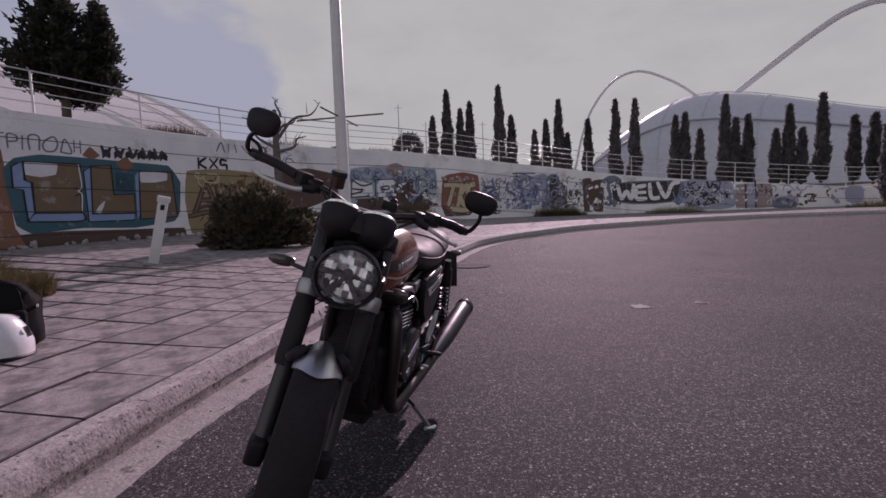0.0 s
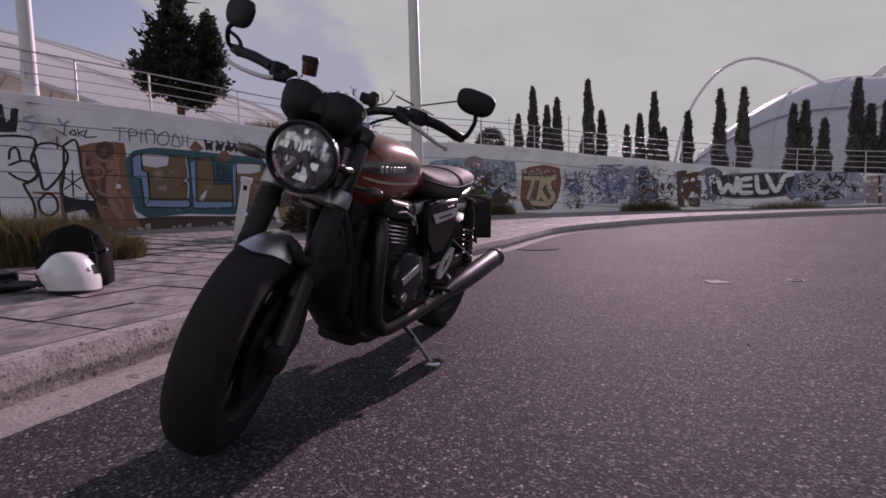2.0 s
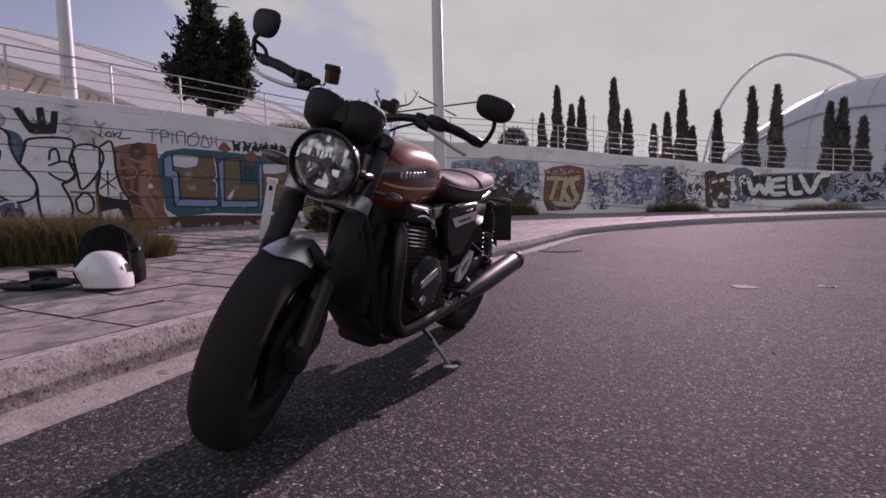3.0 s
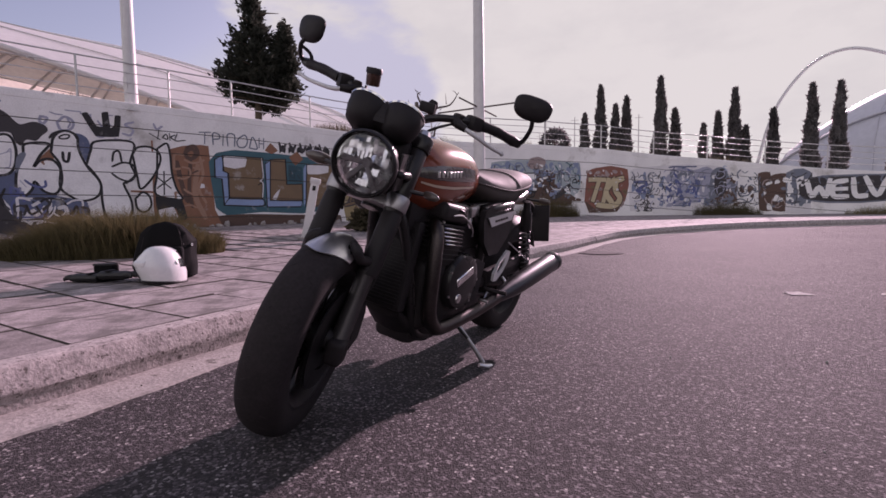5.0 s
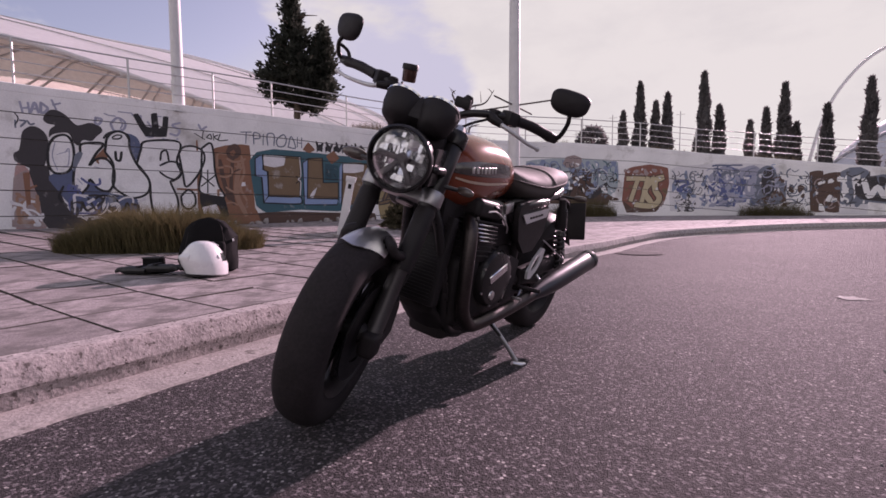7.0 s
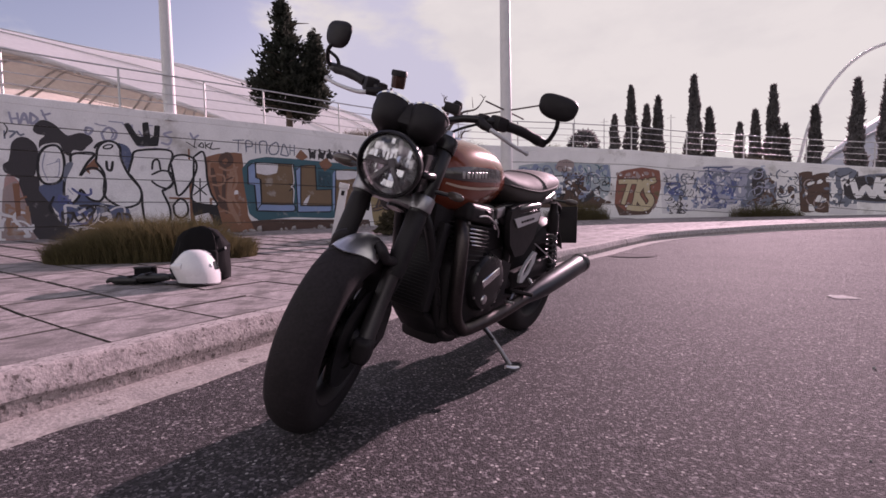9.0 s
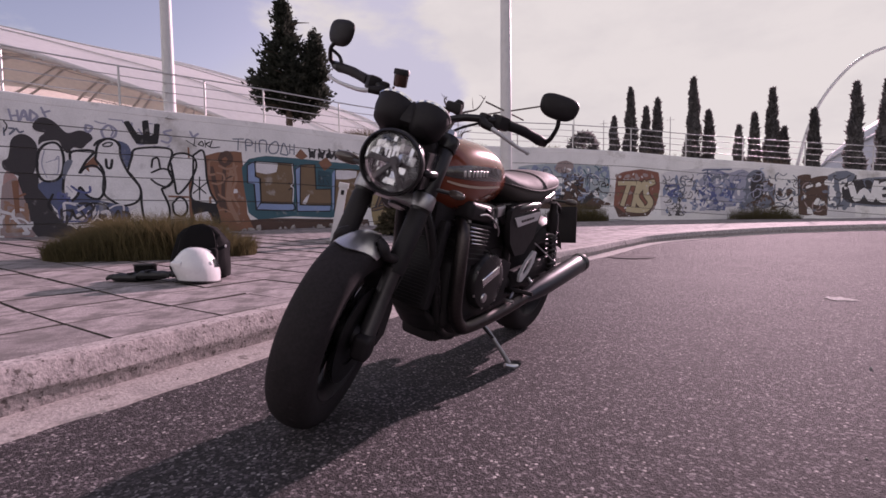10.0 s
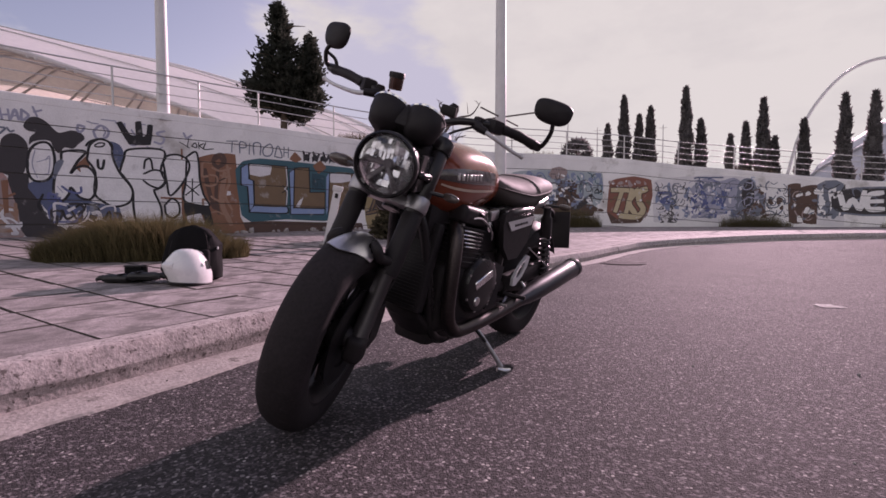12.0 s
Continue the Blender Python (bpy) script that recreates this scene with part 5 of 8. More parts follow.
# ---- graffiti on the wall ----
PAINTS = {"white": (0.84, 0.82, 0.82), "pale": (0.72, 0.69, 0.71), "black": (0.018, 0.016, 0.018), "soot": (0.045, 0.038, 0.042), "blue": (0.10, 0.125, 0.215), "sky": (0.24, 0.34, 0.54), "teal": (0.035, 0.12, 0.15), "tealdark": (0.02, 0.075, 0.10), "brown": (0.20, 0.125, 0.07), "rust": (0.27, 0.12, 0.07), "rustlight": (0.36, 0.20, 0.135), "umber": (0.11, 0.06, 0.045), "ochre": (0.32, 0.24, 0.12), "pink": (0.46, 0.27, 0.25), "dusty": (0.36, 0.27, 0.26), "red": (0.27, 0.10, 0.07), "cream": (0.55, 0.45, 0.29), "haze": (0.36, 0.36, 0.46), "slate": (0.17, 0.19, 0.24), "palegreen": (0.38, 0.44, 0.47), "bluegrey": (0.22, 0.27, 0.40), "indigo": (0.10, 0.12, 0.28)}
PAINT_MATS = {k: material("spray_paint_" + k, c, 0.62, vary=0.14, scale=2.2, fine=30, bump=0.1, stain=tuple(0.55 * v + 0.45 * w for v, w in zip(c, (0.5, 0.48, 0.47))), stain_scale=2.4, stain_cut=(0.60, 0.70)) for k, c in PAINTS.items()}
paint_count = [0]


def on_wall(bm, colour, layer, name="graffiti"):
    """Lays a flat shape, drawn in metres along the wall and metres up, onto the curved face; open board joints stay clear."""
    lo, hi = min(v.co.x for v in bm.verts), max(v.co.x for v in bm.verts)
    for v in bm.verts:
        v.co.y = along(WALL_TOP, v.co.x) - v.co.y
    cuts = [((s, 0, 0), (1, 0, 0)) for s in np.arange(math.floor(lo / 0.35) * 0.35, hi, 0.35)]
    deep = max(v.co.y for v in bm.verts)
    gaps = [g for g in (0.66 + 0.59 * k for k in range(6)) if g < deep + 0.05]
    cuts += [((0, g + e, 0), (0, 1, 0)) for g in gaps for e in (-0.0105, 0.0105)]
    for p, n in cuts:
        bmesh.ops.bisect_plane(bm, geom=bm.verts[:] + bm.edges[:] + bm.faces[:], dist=1e-5, plane_co=p, plane_no=n)
    dead = [f for f in bm.faces if any(abs(f.calc_center_median().y - g) < 0.010 for g in gaps)]
    bmesh.ops.delete(bm, geom=dead, context="FACES")
    paint_count[0] += 1
    out = 0.004 + 0.0022 * layer + 0.00001 * paint_count[0]
    for v in bm.verts:
        z = along(WALL_TOP, v.co.x) - v.co.y
        p, _ = wall_at(v.co.x, out + v.co.z)
        v.co = (p.x, p.y, z)
    ob = part(name, bm, PAINT_MATS[colour], WALL_OB, smooth=False)
    if name != "graffiti":
        tagged(ob, kind="stuff")


def fill(colour, layer, pts):
    """A sprayed area with a slightly soft, uneven outline."""
    bm = bmesh.new()
    ring = []
    n = len(pts)
    for i in range(n):
        a, b, c, d = (Vector((*pts[(i + k) % n], 0)) for k in (-1, 0, 1, 2))
        for t in (0.0, 0.33, 0.67):
            q = 0.5 * (2 * b + (c - a) * t + (2 * a - 5 * b + 4 * c - d) * t * t + (3 * b - a - 3 * c + d) * t ** 3)
            ring.append(b.lerp(c, t).lerp(q, 1.0 if colour in ("soot", "blue", "pink", "haze", "slate") else 0.22))
    f = bm.faces.new([bm.verts.new(p) for p in ring])
    bmesh.ops.triangulate(bm, faces=[f])
    on_wall(bm, colour, layer)


def ribbon(bm, width, pts, curved=True, lift=0.0):
    """A line of even width with blunt ends, drawn flat."""
    line = spline([(*p, 0) for p in pts], 5) if curved and len(pts) > 2 else [Vector((*p, 0)) for p in pts]
    left, right = [], []
    for i, p in enumerate(line):
        d = (line[min(i + 1, len(line) - 1)] - line[max(i - 1, 0)]).normalized()
        side = Vector((-d.y, d.x, 0)) * width / 2 * (0.75 if i in (0, len(line) - 1) else 1.0)
        end = d * width * 0.3 * (-1 if i == 0 else 1 if i == len(line) - 1 else 0)
        left.append(bm.verts.new(p + side + end + Vector((0, 0, lift))))
        right.append(bm.verts.new(p - side + end + Vector((0, 0, lift))))
    for i in range(len(line) - 1):
        bm.faces.new((left[i], left[i + 1], right[i + 1], right[i]))
    return bm


def stroke(colour, layer, width, pts, curved=True):
    """A sprayed line."""
    on_wall(ribbon(bmesh.new(), width, pts, curved), colour, layer)


def scribble(colour, layer, width, box, count, size, seed):
    """Loose looping spray marks within a stretch of wall: metres along from and to, metres up from and to."""
    rng = random.Random(seed)
    a, b, lo, hi = box
    bm = bmesh.new()
    for n in range(count):
        x, z, turn = rng.uniform(a, b), rng.uniform(lo, hi), rng.uniform(0, 6.28)
        bend, pts = rng.choice((-1, 1)) * rng.uniform(0.3, 1.3), []
        for _k in range(rng.randint(3, 6)):
            pts.append((min(max(x, a), b), min(max(z, lo), hi)))
            x, z, turn = x + math.cos(turn) * size * 0.4, z + math.sin(turn) * size * 0.4, turn + bend * rng.uniform(0.4, 1.3)
        if all(math.dist(p, q) > 0.03 for p, q in zip(pts, pts[1:])):
            ribbon(bm, width * rng.uniform(0.7, 1.3), pts, True, 0.00009 * n)
    on_wall(bm, colour, layer, "graffiti_marks")


fill("pink", 0, [(11.77, 1.81), (11.99, 1.77), (12.22, 1.05), (12.27, 0.44), (11.72, 0.38)])
fill("blue", 1, [(14.00, 2.79), (14.20, 2.65), (14.24, 2.32), (14.05, 2.11), (13.99, 2.41)])
fill("pale", 2, [(12.88, 0.85), (13.09, 0.96), (13.21, 0.80), (13.03, 0.59)])
fill("white", 2, [(12.36, 2.20), (12.40, 2.40), (12.52, 2.58), (12.70, 2.64), (12.81, 2.52), (12.85, 2.25), (12.81, 1.94), (12.69, 1.75), (12.47, 1.72), (12.36, 1.90)])
stroke("black", 3, 0.055, [(12.36, 2.20), (12.40, 2.40), (12.52, 2.58), (12.70, 2.64), (12.81, 2.52), (12.85, 2.25), (12.81, 1.94), (12.69, 1.75), (12.47, 1.72), (12.36, 1.90), (12.36, 2.20)])
fill("white", 2, [(12.97, 2.26), (12.84, 1.84), (12.81, 1.42), (12.91, 1.23), (13.08, 1.41), (13.14, 1.60), (13.29, 1.38), (13.51, 1.33), (13.63, 1.57), (13.63, 1.92), (13.47, 2.14), (13.27, 2.10), (13.14, 1.94), (13.28, 2.24), (13.44, 2.51), (13.02, 2.46)])
stroke("black", 3, 0.055, [(12.97, 2.26), (12.84, 1.84), (12.81, 1.42), (12.91, 1.23), (13.08, 1.41), (13.14, 1.60), (13.29, 1.38), (13.51, 1.33), (13.63, 1.57), (13.63, 1.92), (13.47, 2.14), (13.27, 2.10), (13.14, 1.94), (13.28, 2.24), (13.44, 2.51), (13.02, 2.46), (12.97, 2.26)])
fill("white", 2, [(13.47, 2.31), (13.54, 2.68), (13.75, 2.85), (13.98, 2.75), (14.00, 2.44), (14.14, 2.04), (14.40, 1.63), (14.34, 1.29), (14.02, 1.16), (13.75, 1.30), (13.60, 1.51), (13.63, 2.00)])
stroke("black", 3, 0.055, [(13.47, 2.31), (13.54, 2.68), (13.75, 2.85), (13.98, 2.75), (14.00, 2.44), (14.14, 2.04), (14.40, 1.63), (14.34, 1.29), (14.02, 1.16), (13.75, 1.30), (13.60, 1.51), (13.63, 2.00), (13.47, 2.31)])
fill("white", 2, [(14.14, 2.06), (14.24, 2.41), (14.37, 2.66), (15.15, 2.71), (15.07, 2.19), (15.16, 1.87), (14.98, 1.66), (14.90, 1.60), (15.05, 1.17), (15.03, 0.81), (14.82, 0.65), (14.50, 0.75), (14.42, 1.15), (14.41, 1.60), (14.27, 1.88)])
stroke("black", 3, 0.055, [(14.14, 2.06), (14.24, 2.41), (14.37, 2.66), (15.15, 2.71), (15.07, 2.19), (15.16, 1.87), (14.98, 1.66), (14.90, 1.60), (15.05, 1.17), (15.03, 0.81), (14.82, 0.65), (14.50, 0.75), (14.42, 1.15), (14.41, 1.60), (14.27, 1.88), (14.14, 2.06)])
stroke("black", 4, 0.050, [(14.68, 2.19), (14.72, 2.41), (14.84, 2.44), (14.88, 2.18)])
stroke("black", 4, 0.050, [(14.66, 1.87), (14.81, 1.75), (15.03, 1.69), (15.17, 1.86), (15.14, 2.10), (14.92, 2.17), (14.67, 2.05)])
fill("white", 2, [(15.13, 2.40), (15.24, 2.58), (15.50, 2.63), (15.73, 2.51), (15.76, 2.24), (15.56, 1.81), (15.28, 1.50), (15.21, 1.82)])
stroke("black", 3, 0.055, [(15.13, 2.40), (15.24, 2.58), (15.50, 2.63), (15.73, 2.51), (15.76, 2.24), (15.56, 1.81), (15.28, 1.50), (15.21, 1.82), (15.13, 2.40)])
fill("white", 2, [(15.14, 1.23), (15.31, 1.41), (15.47, 1.30), (15.49, 1.03), (15.32, 0.88), (15.17, 0.99)])
stroke("black", 3, 0.055, [(15.14, 1.23), (15.31, 1.41), (15.47, 1.30), (15.49, 1.03), (15.32, 0.88), (15.17, 0.99), (15.14, 1.23)])
fill("white", 2, [(15.71, 2.60), (15.94, 2.76), (16.01, 2.47), (16.03, 1.99), (16.12, 1.56), (16.25, 1.23), (15.63, 1.36), (15.67, 1.90)])
stroke("black", 3, 0.055, [(15.71, 2.60), (15.94, 2.76), (16.01, 2.47), (16.03, 1.99), (16.12, 1.56), (16.25, 1.23), (15.63, 1.36), (15.67, 1.90), (15.71, 2.60)])
stroke("black", 4, 0.045, [(15.67, 1.83), (15.99, 1.54)])
stroke("black", 4, 0.045, [(15.84, 1.99), (15.82, 1.36)])
stroke("black", 4, 0.045, [(15.66, 1.53), (16.03, 1.85)])
fill("black", 3, [(15.61, 1.31), (16.25, 1.24), (16.37, 0.70), (16.19, 0.63), (16.09, 0.98), (15.64, 0.88)])
fill("pale", 4, [(15.66, 0.93), (16.03, 1.02), (16.16, 0.63), (15.70, 0.62)])
stroke("black", 4, 0.050, [(13.46, 2.65), (13.55, 2.77), (13.75, 2.85), (13.91, 2.81), (14.00, 2.66)])
stroke("black", 4, 0.035, [(13.64, 2.69), (13.73, 2.75), (13.84, 2.75), (13.79, 2.67), (13.66, 2.65), (13.64, 2.69)])
fill("rust", 2, [(13.23, 2.12), (13.48, 2.42), (13.52, 2.11), (13.33, 1.99)])
stroke("black", 4, 0.060, [(13.69, 2.33), (13.70, 2.14), (13.78, 2.12), (13.82, 2.33)])
stroke("rust", 2, 0.060, [(15.59, 2.79), (15.59, 2.53)])
stroke("rust", 2, 0.070, [(15.07, 1.43), (15.57, 1.42)])
stroke("rust", 2, 0.100, [(11.93, 1.67), (11.96, 0.99)])
fill("rust", 0, [(16.33, 2.73), (17.01, 2.79), (17.12, 0.94), (17.36, 0.46), (15.58, 0.47), (15.59, 2.40)])
stroke("umber", 1, 0.100, [(16.40, 2.57), (16.56, 2.67), (16.66, 2.54), (16.55, 2.39), (16.42, 2.44), (16.40, 2.57)])
stroke("umber", 1, 0.120, [(16.17, 2.28), (16.25, 1.75), (16.39, 1.21), (16.49, 1.27)])
stroke("rustlight", 1, 0.140, [(16.70, 2.21), (16.60, 1.38), (16.85, 0.71)])
stroke("rustlight", 1, 0.100, [(16.01, 2.00), (15.93, 0.93)])
fill("pale", 1, [(16.69, 1.69), (16.85, 1.69), (16.86, 1.58), (16.71, 1.56)])
fill("teal", 1, [(17.00, 2.34), (17.22, 2.61), (17.73, 2.74), (18.68, 2.74), (19.78, 2.71), (20.89, 2.68), (21.22, 2.19), (21.13, 1.25), (20.94, 0.98), (19.81, 0.83), (18.52, 0.88), (17.45, 0.78), (17.15, 1.00), (17.04, 1.79)])
fill("sky", 2, [(17.16, 2.41), (17.38, 2.55), (17.40, 2.09), (17.53, 2.04), (17.53, 1.30), (17.38, 1.08), (17.34, 1.86), (17.15, 1.89)])
fill("sky", 2, [(17.38, 1.08), (17.53, 1.29), (18.56, 1.27), (18.52, 1.07)])
fill("brown", 3, [(17.40, 2.54), (18.58, 2.56), (18.52, 1.28), (17.53, 1.29), (17.52, 2.04), (17.39, 2.09)])
stroke("black", 4, 0.050, [(17.40, 2.54), (18.58, 2.56), (18.52, 1.28), (17.53, 1.29), (17.52, 2.04), (17.39, 2.09), (17.40, 2.54)], curved=False)
fill("pale", 4, [(17.42, 2.53), (18.08, 2.53), (18.03, 2.26), (17.72, 2.18), (17.41, 2.23)])
fill("sky", 2, [(18.64, 2.38), (18.81, 2.51), (18.77, 1.25), (18.67, 1.04)])
fill("sky", 2, [(18.67, 1.04), (18.77, 1.23), (19.85, 1.24), (19.80, 1.05)])
fill("brown", 3, [(18.82, 2.53), (19.31, 2.58), (19.33, 1.77), (19.86, 1.80), (19.85, 1.25), (18.77, 1.25)])
stroke("black", 4, 0.050, [(18.82, 2.53), (19.31, 2.58), (19.33, 1.77), (19.86, 1.80), (19.85, 1.25), (18.77, 1.25), (18.82, 2.53)], curved=False)
fill("pale", 4, [(18.84, 1.30), (18.95, 1.48), (19.10, 1.61), (19.04, 1.42), (18.96, 1.27)])
fill("sky", 2, [(19.92, 2.31), (20.04, 2.45), (20.04, 1.49), (19.90, 1.05)])
fill("brown", 3, [(20.04, 2.45), (20.96, 2.50), (21.05, 1.12), (19.97, 1.07)])
stroke("black", 4, 0.050, [(20.04, 2.45), (20.96, 2.50), (21.05, 1.12), (19.97, 1.07), (20.04, 2.45)], curved=False)
fill("pale", 4, [(20.06, 2.44), (20.82, 2.47), (20.81, 2.23), (20.46, 2.15), (20.06, 2.14)])
stroke("black", 5, 0.045, [(17.16, 2.41), (17.38, 2.55), (17.40, 2.09), (17.53, 2.04), (17.53, 1.30), (17.38, 1.08), (17.34, 1.86), (17.15, 1.89), (17.16, 2.41)], curved=False)
stroke("black", 5, 0.040, [(17.38, 1.08), (18.52, 1.07), (18.56, 1.27)])
stroke("black", 5, 0.040, [(18.64, 2.38), (18.81, 2.51)])
stroke("black", 5, 0.040, [(18.64, 2.38), (18.67, 1.04), (19.80, 1.05), (19.85, 1.24)], curved=False)
fill("tealdark", 2, [(19.41, 2.40), (19.87, 2.35), (19.86, 1.86), (19.40, 1.87)])
fill("umber", 1, [(17.20, 0.77), (18.09, 0.82), (19.54, 0.79), (21.23, 0.77), (21.23, 0.43), (18.63, 0.40), (17.36, 0.42)])
fill("rust", 4, [(18.65, 2.80), (18.84, 3.05), (19.07, 2.83), (18.87, 2.71)])
fill("rust", 4, [(19.44, 2.65), (19.71, 2.85), (19.92, 2.62), (19.64, 2.40)])
stroke("slate", 1, 0.040, [(16.78, 3.16), (17.08, 3.19)])
stroke("slate", 1, 0.040, [(16.93, 3.17), (16.91, 2.85)])
stroke("slate", 1, 0.040, [(17.14, 2.85), (17.15, 3.17), (17.31, 3.15), (17.31, 3.03), (17.15, 3.00)])
stroke("slate", 1, 0.040, [(17.43, 3.16), (17.41, 2.84)])
stroke("slate", 1, 0.040, [(17.55, 2.84), (17.55, 3.17), (17.75, 3.18), (17.74, 2.85)])
stroke("slate", 1, 0.040, [(17.88, 3.11), (18.06, 3.21), (18.13, 3.04), (18.05, 2.86), (17.87, 2.84), (17.82, 2.98), (17.88, 3.11)])
stroke("slate", 1, 0.040, [(18.18, 2.84), (18.29, 3.18), (18.42, 2.84), (18.18, 2.84)])
stroke("slate", 1, 0.040, [(18.49, 3.17), (18.48, 2.87)])
stroke("slate", 1, 0.040, [(18.49, 3.00), (18.61, 3.00)])
stroke("slate", 1, 0.040, [(18.63, 3.17), (18.62, 2.85)])
fill("black", 2, [(19.12, 2.93), (19.24, 3.03), (19.34, 2.92), (19.31, 2.77), (19.20, 2.83), (19.13, 2.75)])
fill("black", 2, [(19.42, 2.94), (19.54, 3.04), (19.64, 2.93), (19.61, 2.78), (19.49, 2.83), (19.43, 2.75)])
fill("black", 2, [(19.71, 2.95), (19.84, 3.05), (19.94, 2.94), (19.91, 2.79), (19.79, 2.84), (19.72, 2.76)])
fill("black", 2, [(20.02, 2.96), (20.14, 3.07), (20.25, 2.95), (20.22, 2.80), (20.10, 2.85), (20.03, 2.77)])
fill("black", 2, [(20.33, 2.97), (20.46, 3.08), (20.57, 2.96), (20.54, 2.81), (20.41, 2.86), (20.34, 2.78)])
fill("black", 2, [(20.65, 2.98), (20.78, 3.09), (20.89, 2.97), (20.86, 2.81), (20.73, 2.87), (20.66, 2.78)])
fill("ochre", 1, [(21.44, 2.55), (22.52, 2.67), (24.00, 2.59), (24.52, 2.42), (24.32, 1.42), (23.08, 0.36), (21.46, 0.57), (21.32, 1.66)])
stroke("umber", 2, 0.120, [(21.56, 1.23), (22.02, 2.11), (22.31, 2.18), (22.43, 1.44)])
stroke("umber", 2, 0.120, [(21.76, 1.66), (22.45, 1.72)])
stroke("umber", 2, 0.120, [(22.60, 2.13), (23.33, 2.20)])
stroke("umber", 2, 0.120, [(22.96, 2.16), (22.67, 1.44)])
stroke("umber", 2, 0.120, [(23.45, 2.03), (23.78, 2.22), (23.61, 1.55)])
stroke("umber", 2, 0.120, [(21.62, 1.33), (22.08, 1.44), (22.41, 1.21), (21.92, 0.77)])
fill("umber", 1, [(24.54, 2.65), (25.96, 2.86), (27.30, 2.63), (27.26, 1.80), (24.85, 1.03)])
stroke("black", 2, 0.080, [(21.84, 2.98), (21.83, 2.66)])
stroke("black", 2, 0.080, [(22.08, 3.00), (21.87, 2.82), (22.08, 2.67)])
stroke("black", 2, 0.080, [(22.22, 2.98), (22.46, 2.69)])
stroke("black", 2, 0.080, [(22.48, 3.00), (22.20, 2.68)])
stroke("black", 2, 0.080, [(22.78, 2.96), (22.60, 2.98), (22.59, 2.81), (22.77, 2.82), (22.78, 2.68)])
stroke("slate", 1, 0.050, [(22.47, 3.26), (22.64, 3.55), (22.74, 3.25)])
stroke("slate", 1, 0.050, [(22.88, 3.52), (22.89, 3.27)])
stroke("slate", 1, 0.050, [(23.12, 3.52), (23.16, 3.27)])
stroke("slate", 1, 0.050, [(23.36, 3.50), (23.56, 3.28)])
stroke("soot", 3, 0.170, [(21.62, 1.25), (22.03, 2.11), (22.32, 1.32)])
stroke("brown", 4, 0.080, [(21.62, 1.25), (22.03, 2.11), (22.32, 1.32)])
stroke("soot", 3, 0.170, [(21.77, 1.62), (22.30, 1.64)])
stroke("brown", 4, 0.080, [(21.77, 1.62), (22.30, 1.64)])
stroke("soot", 3, 0.170, [(22.55, 2.13), (23.01, 2.14)])
stroke("brown", 4, 0.080, [(22.55, 2.13), (23.01, 2.14)])
stroke("soot", 3, 0.170, [(22.81, 2.13), (22.57, 1.36)])
stroke("brown", 4, 0.080, [(22.81, 2.13), (22.57, 1.36)])
stroke("soot", 3, 0.170, [(23.15, 2.07), (22.96, 1.40)])
stroke("brown", 4, 0.080, [(23.15, 2.07), (22.96, 1.40)])
stroke("soot", 3, 0.170, [(23.56, 2.15), (23.29, 1.42)])
stroke("brown", 4, 0.080, [(23.56, 2.15), (23.29, 1.42)])
stroke("soot", 3, 0.170, [(23.03, 1.76), (23.41, 1.80)])
stroke("brown", 4, 0.080, [(23.03, 1.76), (23.41, 1.80)])
stroke("soot", 3, 0.170, [(21.44, 1.12), (22.05, 1.24), (22.35, 1.10), (21.93, 0.79)])
stroke("brown", 4, 0.080, [(21.44, 1.12), (22.05, 1.24), (22.35, 1.10), (21.93, 0.79)])
scribble("umber", 2, 0.050, (21.38, 23.49, 0.83, 2.49), 14, 0.50, 5)
scribble("cream", 3, 0.040, (21.38, 23.49, 0.83, 2.49), 8, 0.40, 6)
scribble("slate", 1, 0.035, (24.23, 25.60, 3.02, 3.45), 6, 0.35, 7)
scribble("soot", 3, 0.050, (12.75, 14.12, 0.54, 1.20), 16, 0.45, 11)
scribble("pale", 3, 0.045, (12.81, 14.12, 0.61, 1.20), 12, 0.40, 12)
scribble("indigo", 3, 0.050, (12.71, 13.33, 0.76, 1.75), 8, 0.40, 13)
scribble("haze", 1, 0.030, (13.28, 15.34, 2.75, 3.35), 9, 0.30, 14)
scribble("rustlight", 1, 0.060, (11.77, 12.12, 0.55, 1.82), 8, 0.50, 15)
scribble("black", 1, 0.030, (11.81, 12.10, 2.71, 3.04), 4, 0.25, 16)
fill("soot", 1, [(12.31, 2.97), (12.41, 3.17), (12.57, 3.21), (12.73, 3.12), (12.84, 2.99), (12.96, 2.90), (13.18, 2.99), (13.37, 2.95), (13.44, 2.82), (13.32, 2.68), (13.21, 2.55), (13.04, 2.56), (12.94, 2.41), (12.84, 2.52), (12.78, 2.68), (12.64, 2.69), (12.47, 2.63), (12.40, 2.55), (12.42, 2.73), (12.52, 2.85), (12.39, 2.87)])
fill("soot", 1, [(11.89, 2.38), (11.93, 2.62), (12.06, 2.76), (12.21, 2.76), (12.35, 2.61), (12.38, 2.38), (12.34, 2.10), (12.27, 1.87), (12.09, 1.79), (11.90, 1.87), (11.77, 1.96), (11.76, 2.12), (11.85, 2.20)])
fill("soot", 1, [(12.02, 1.81), (12.34, 1.88), (12.38, 1.59), (12.56, 1.22), (12.69, 0.84), (13.05, 0.55), (13.12, 0.35), (12.30, 0.38), (12.16, 1.03), (12.06, 1.45)])
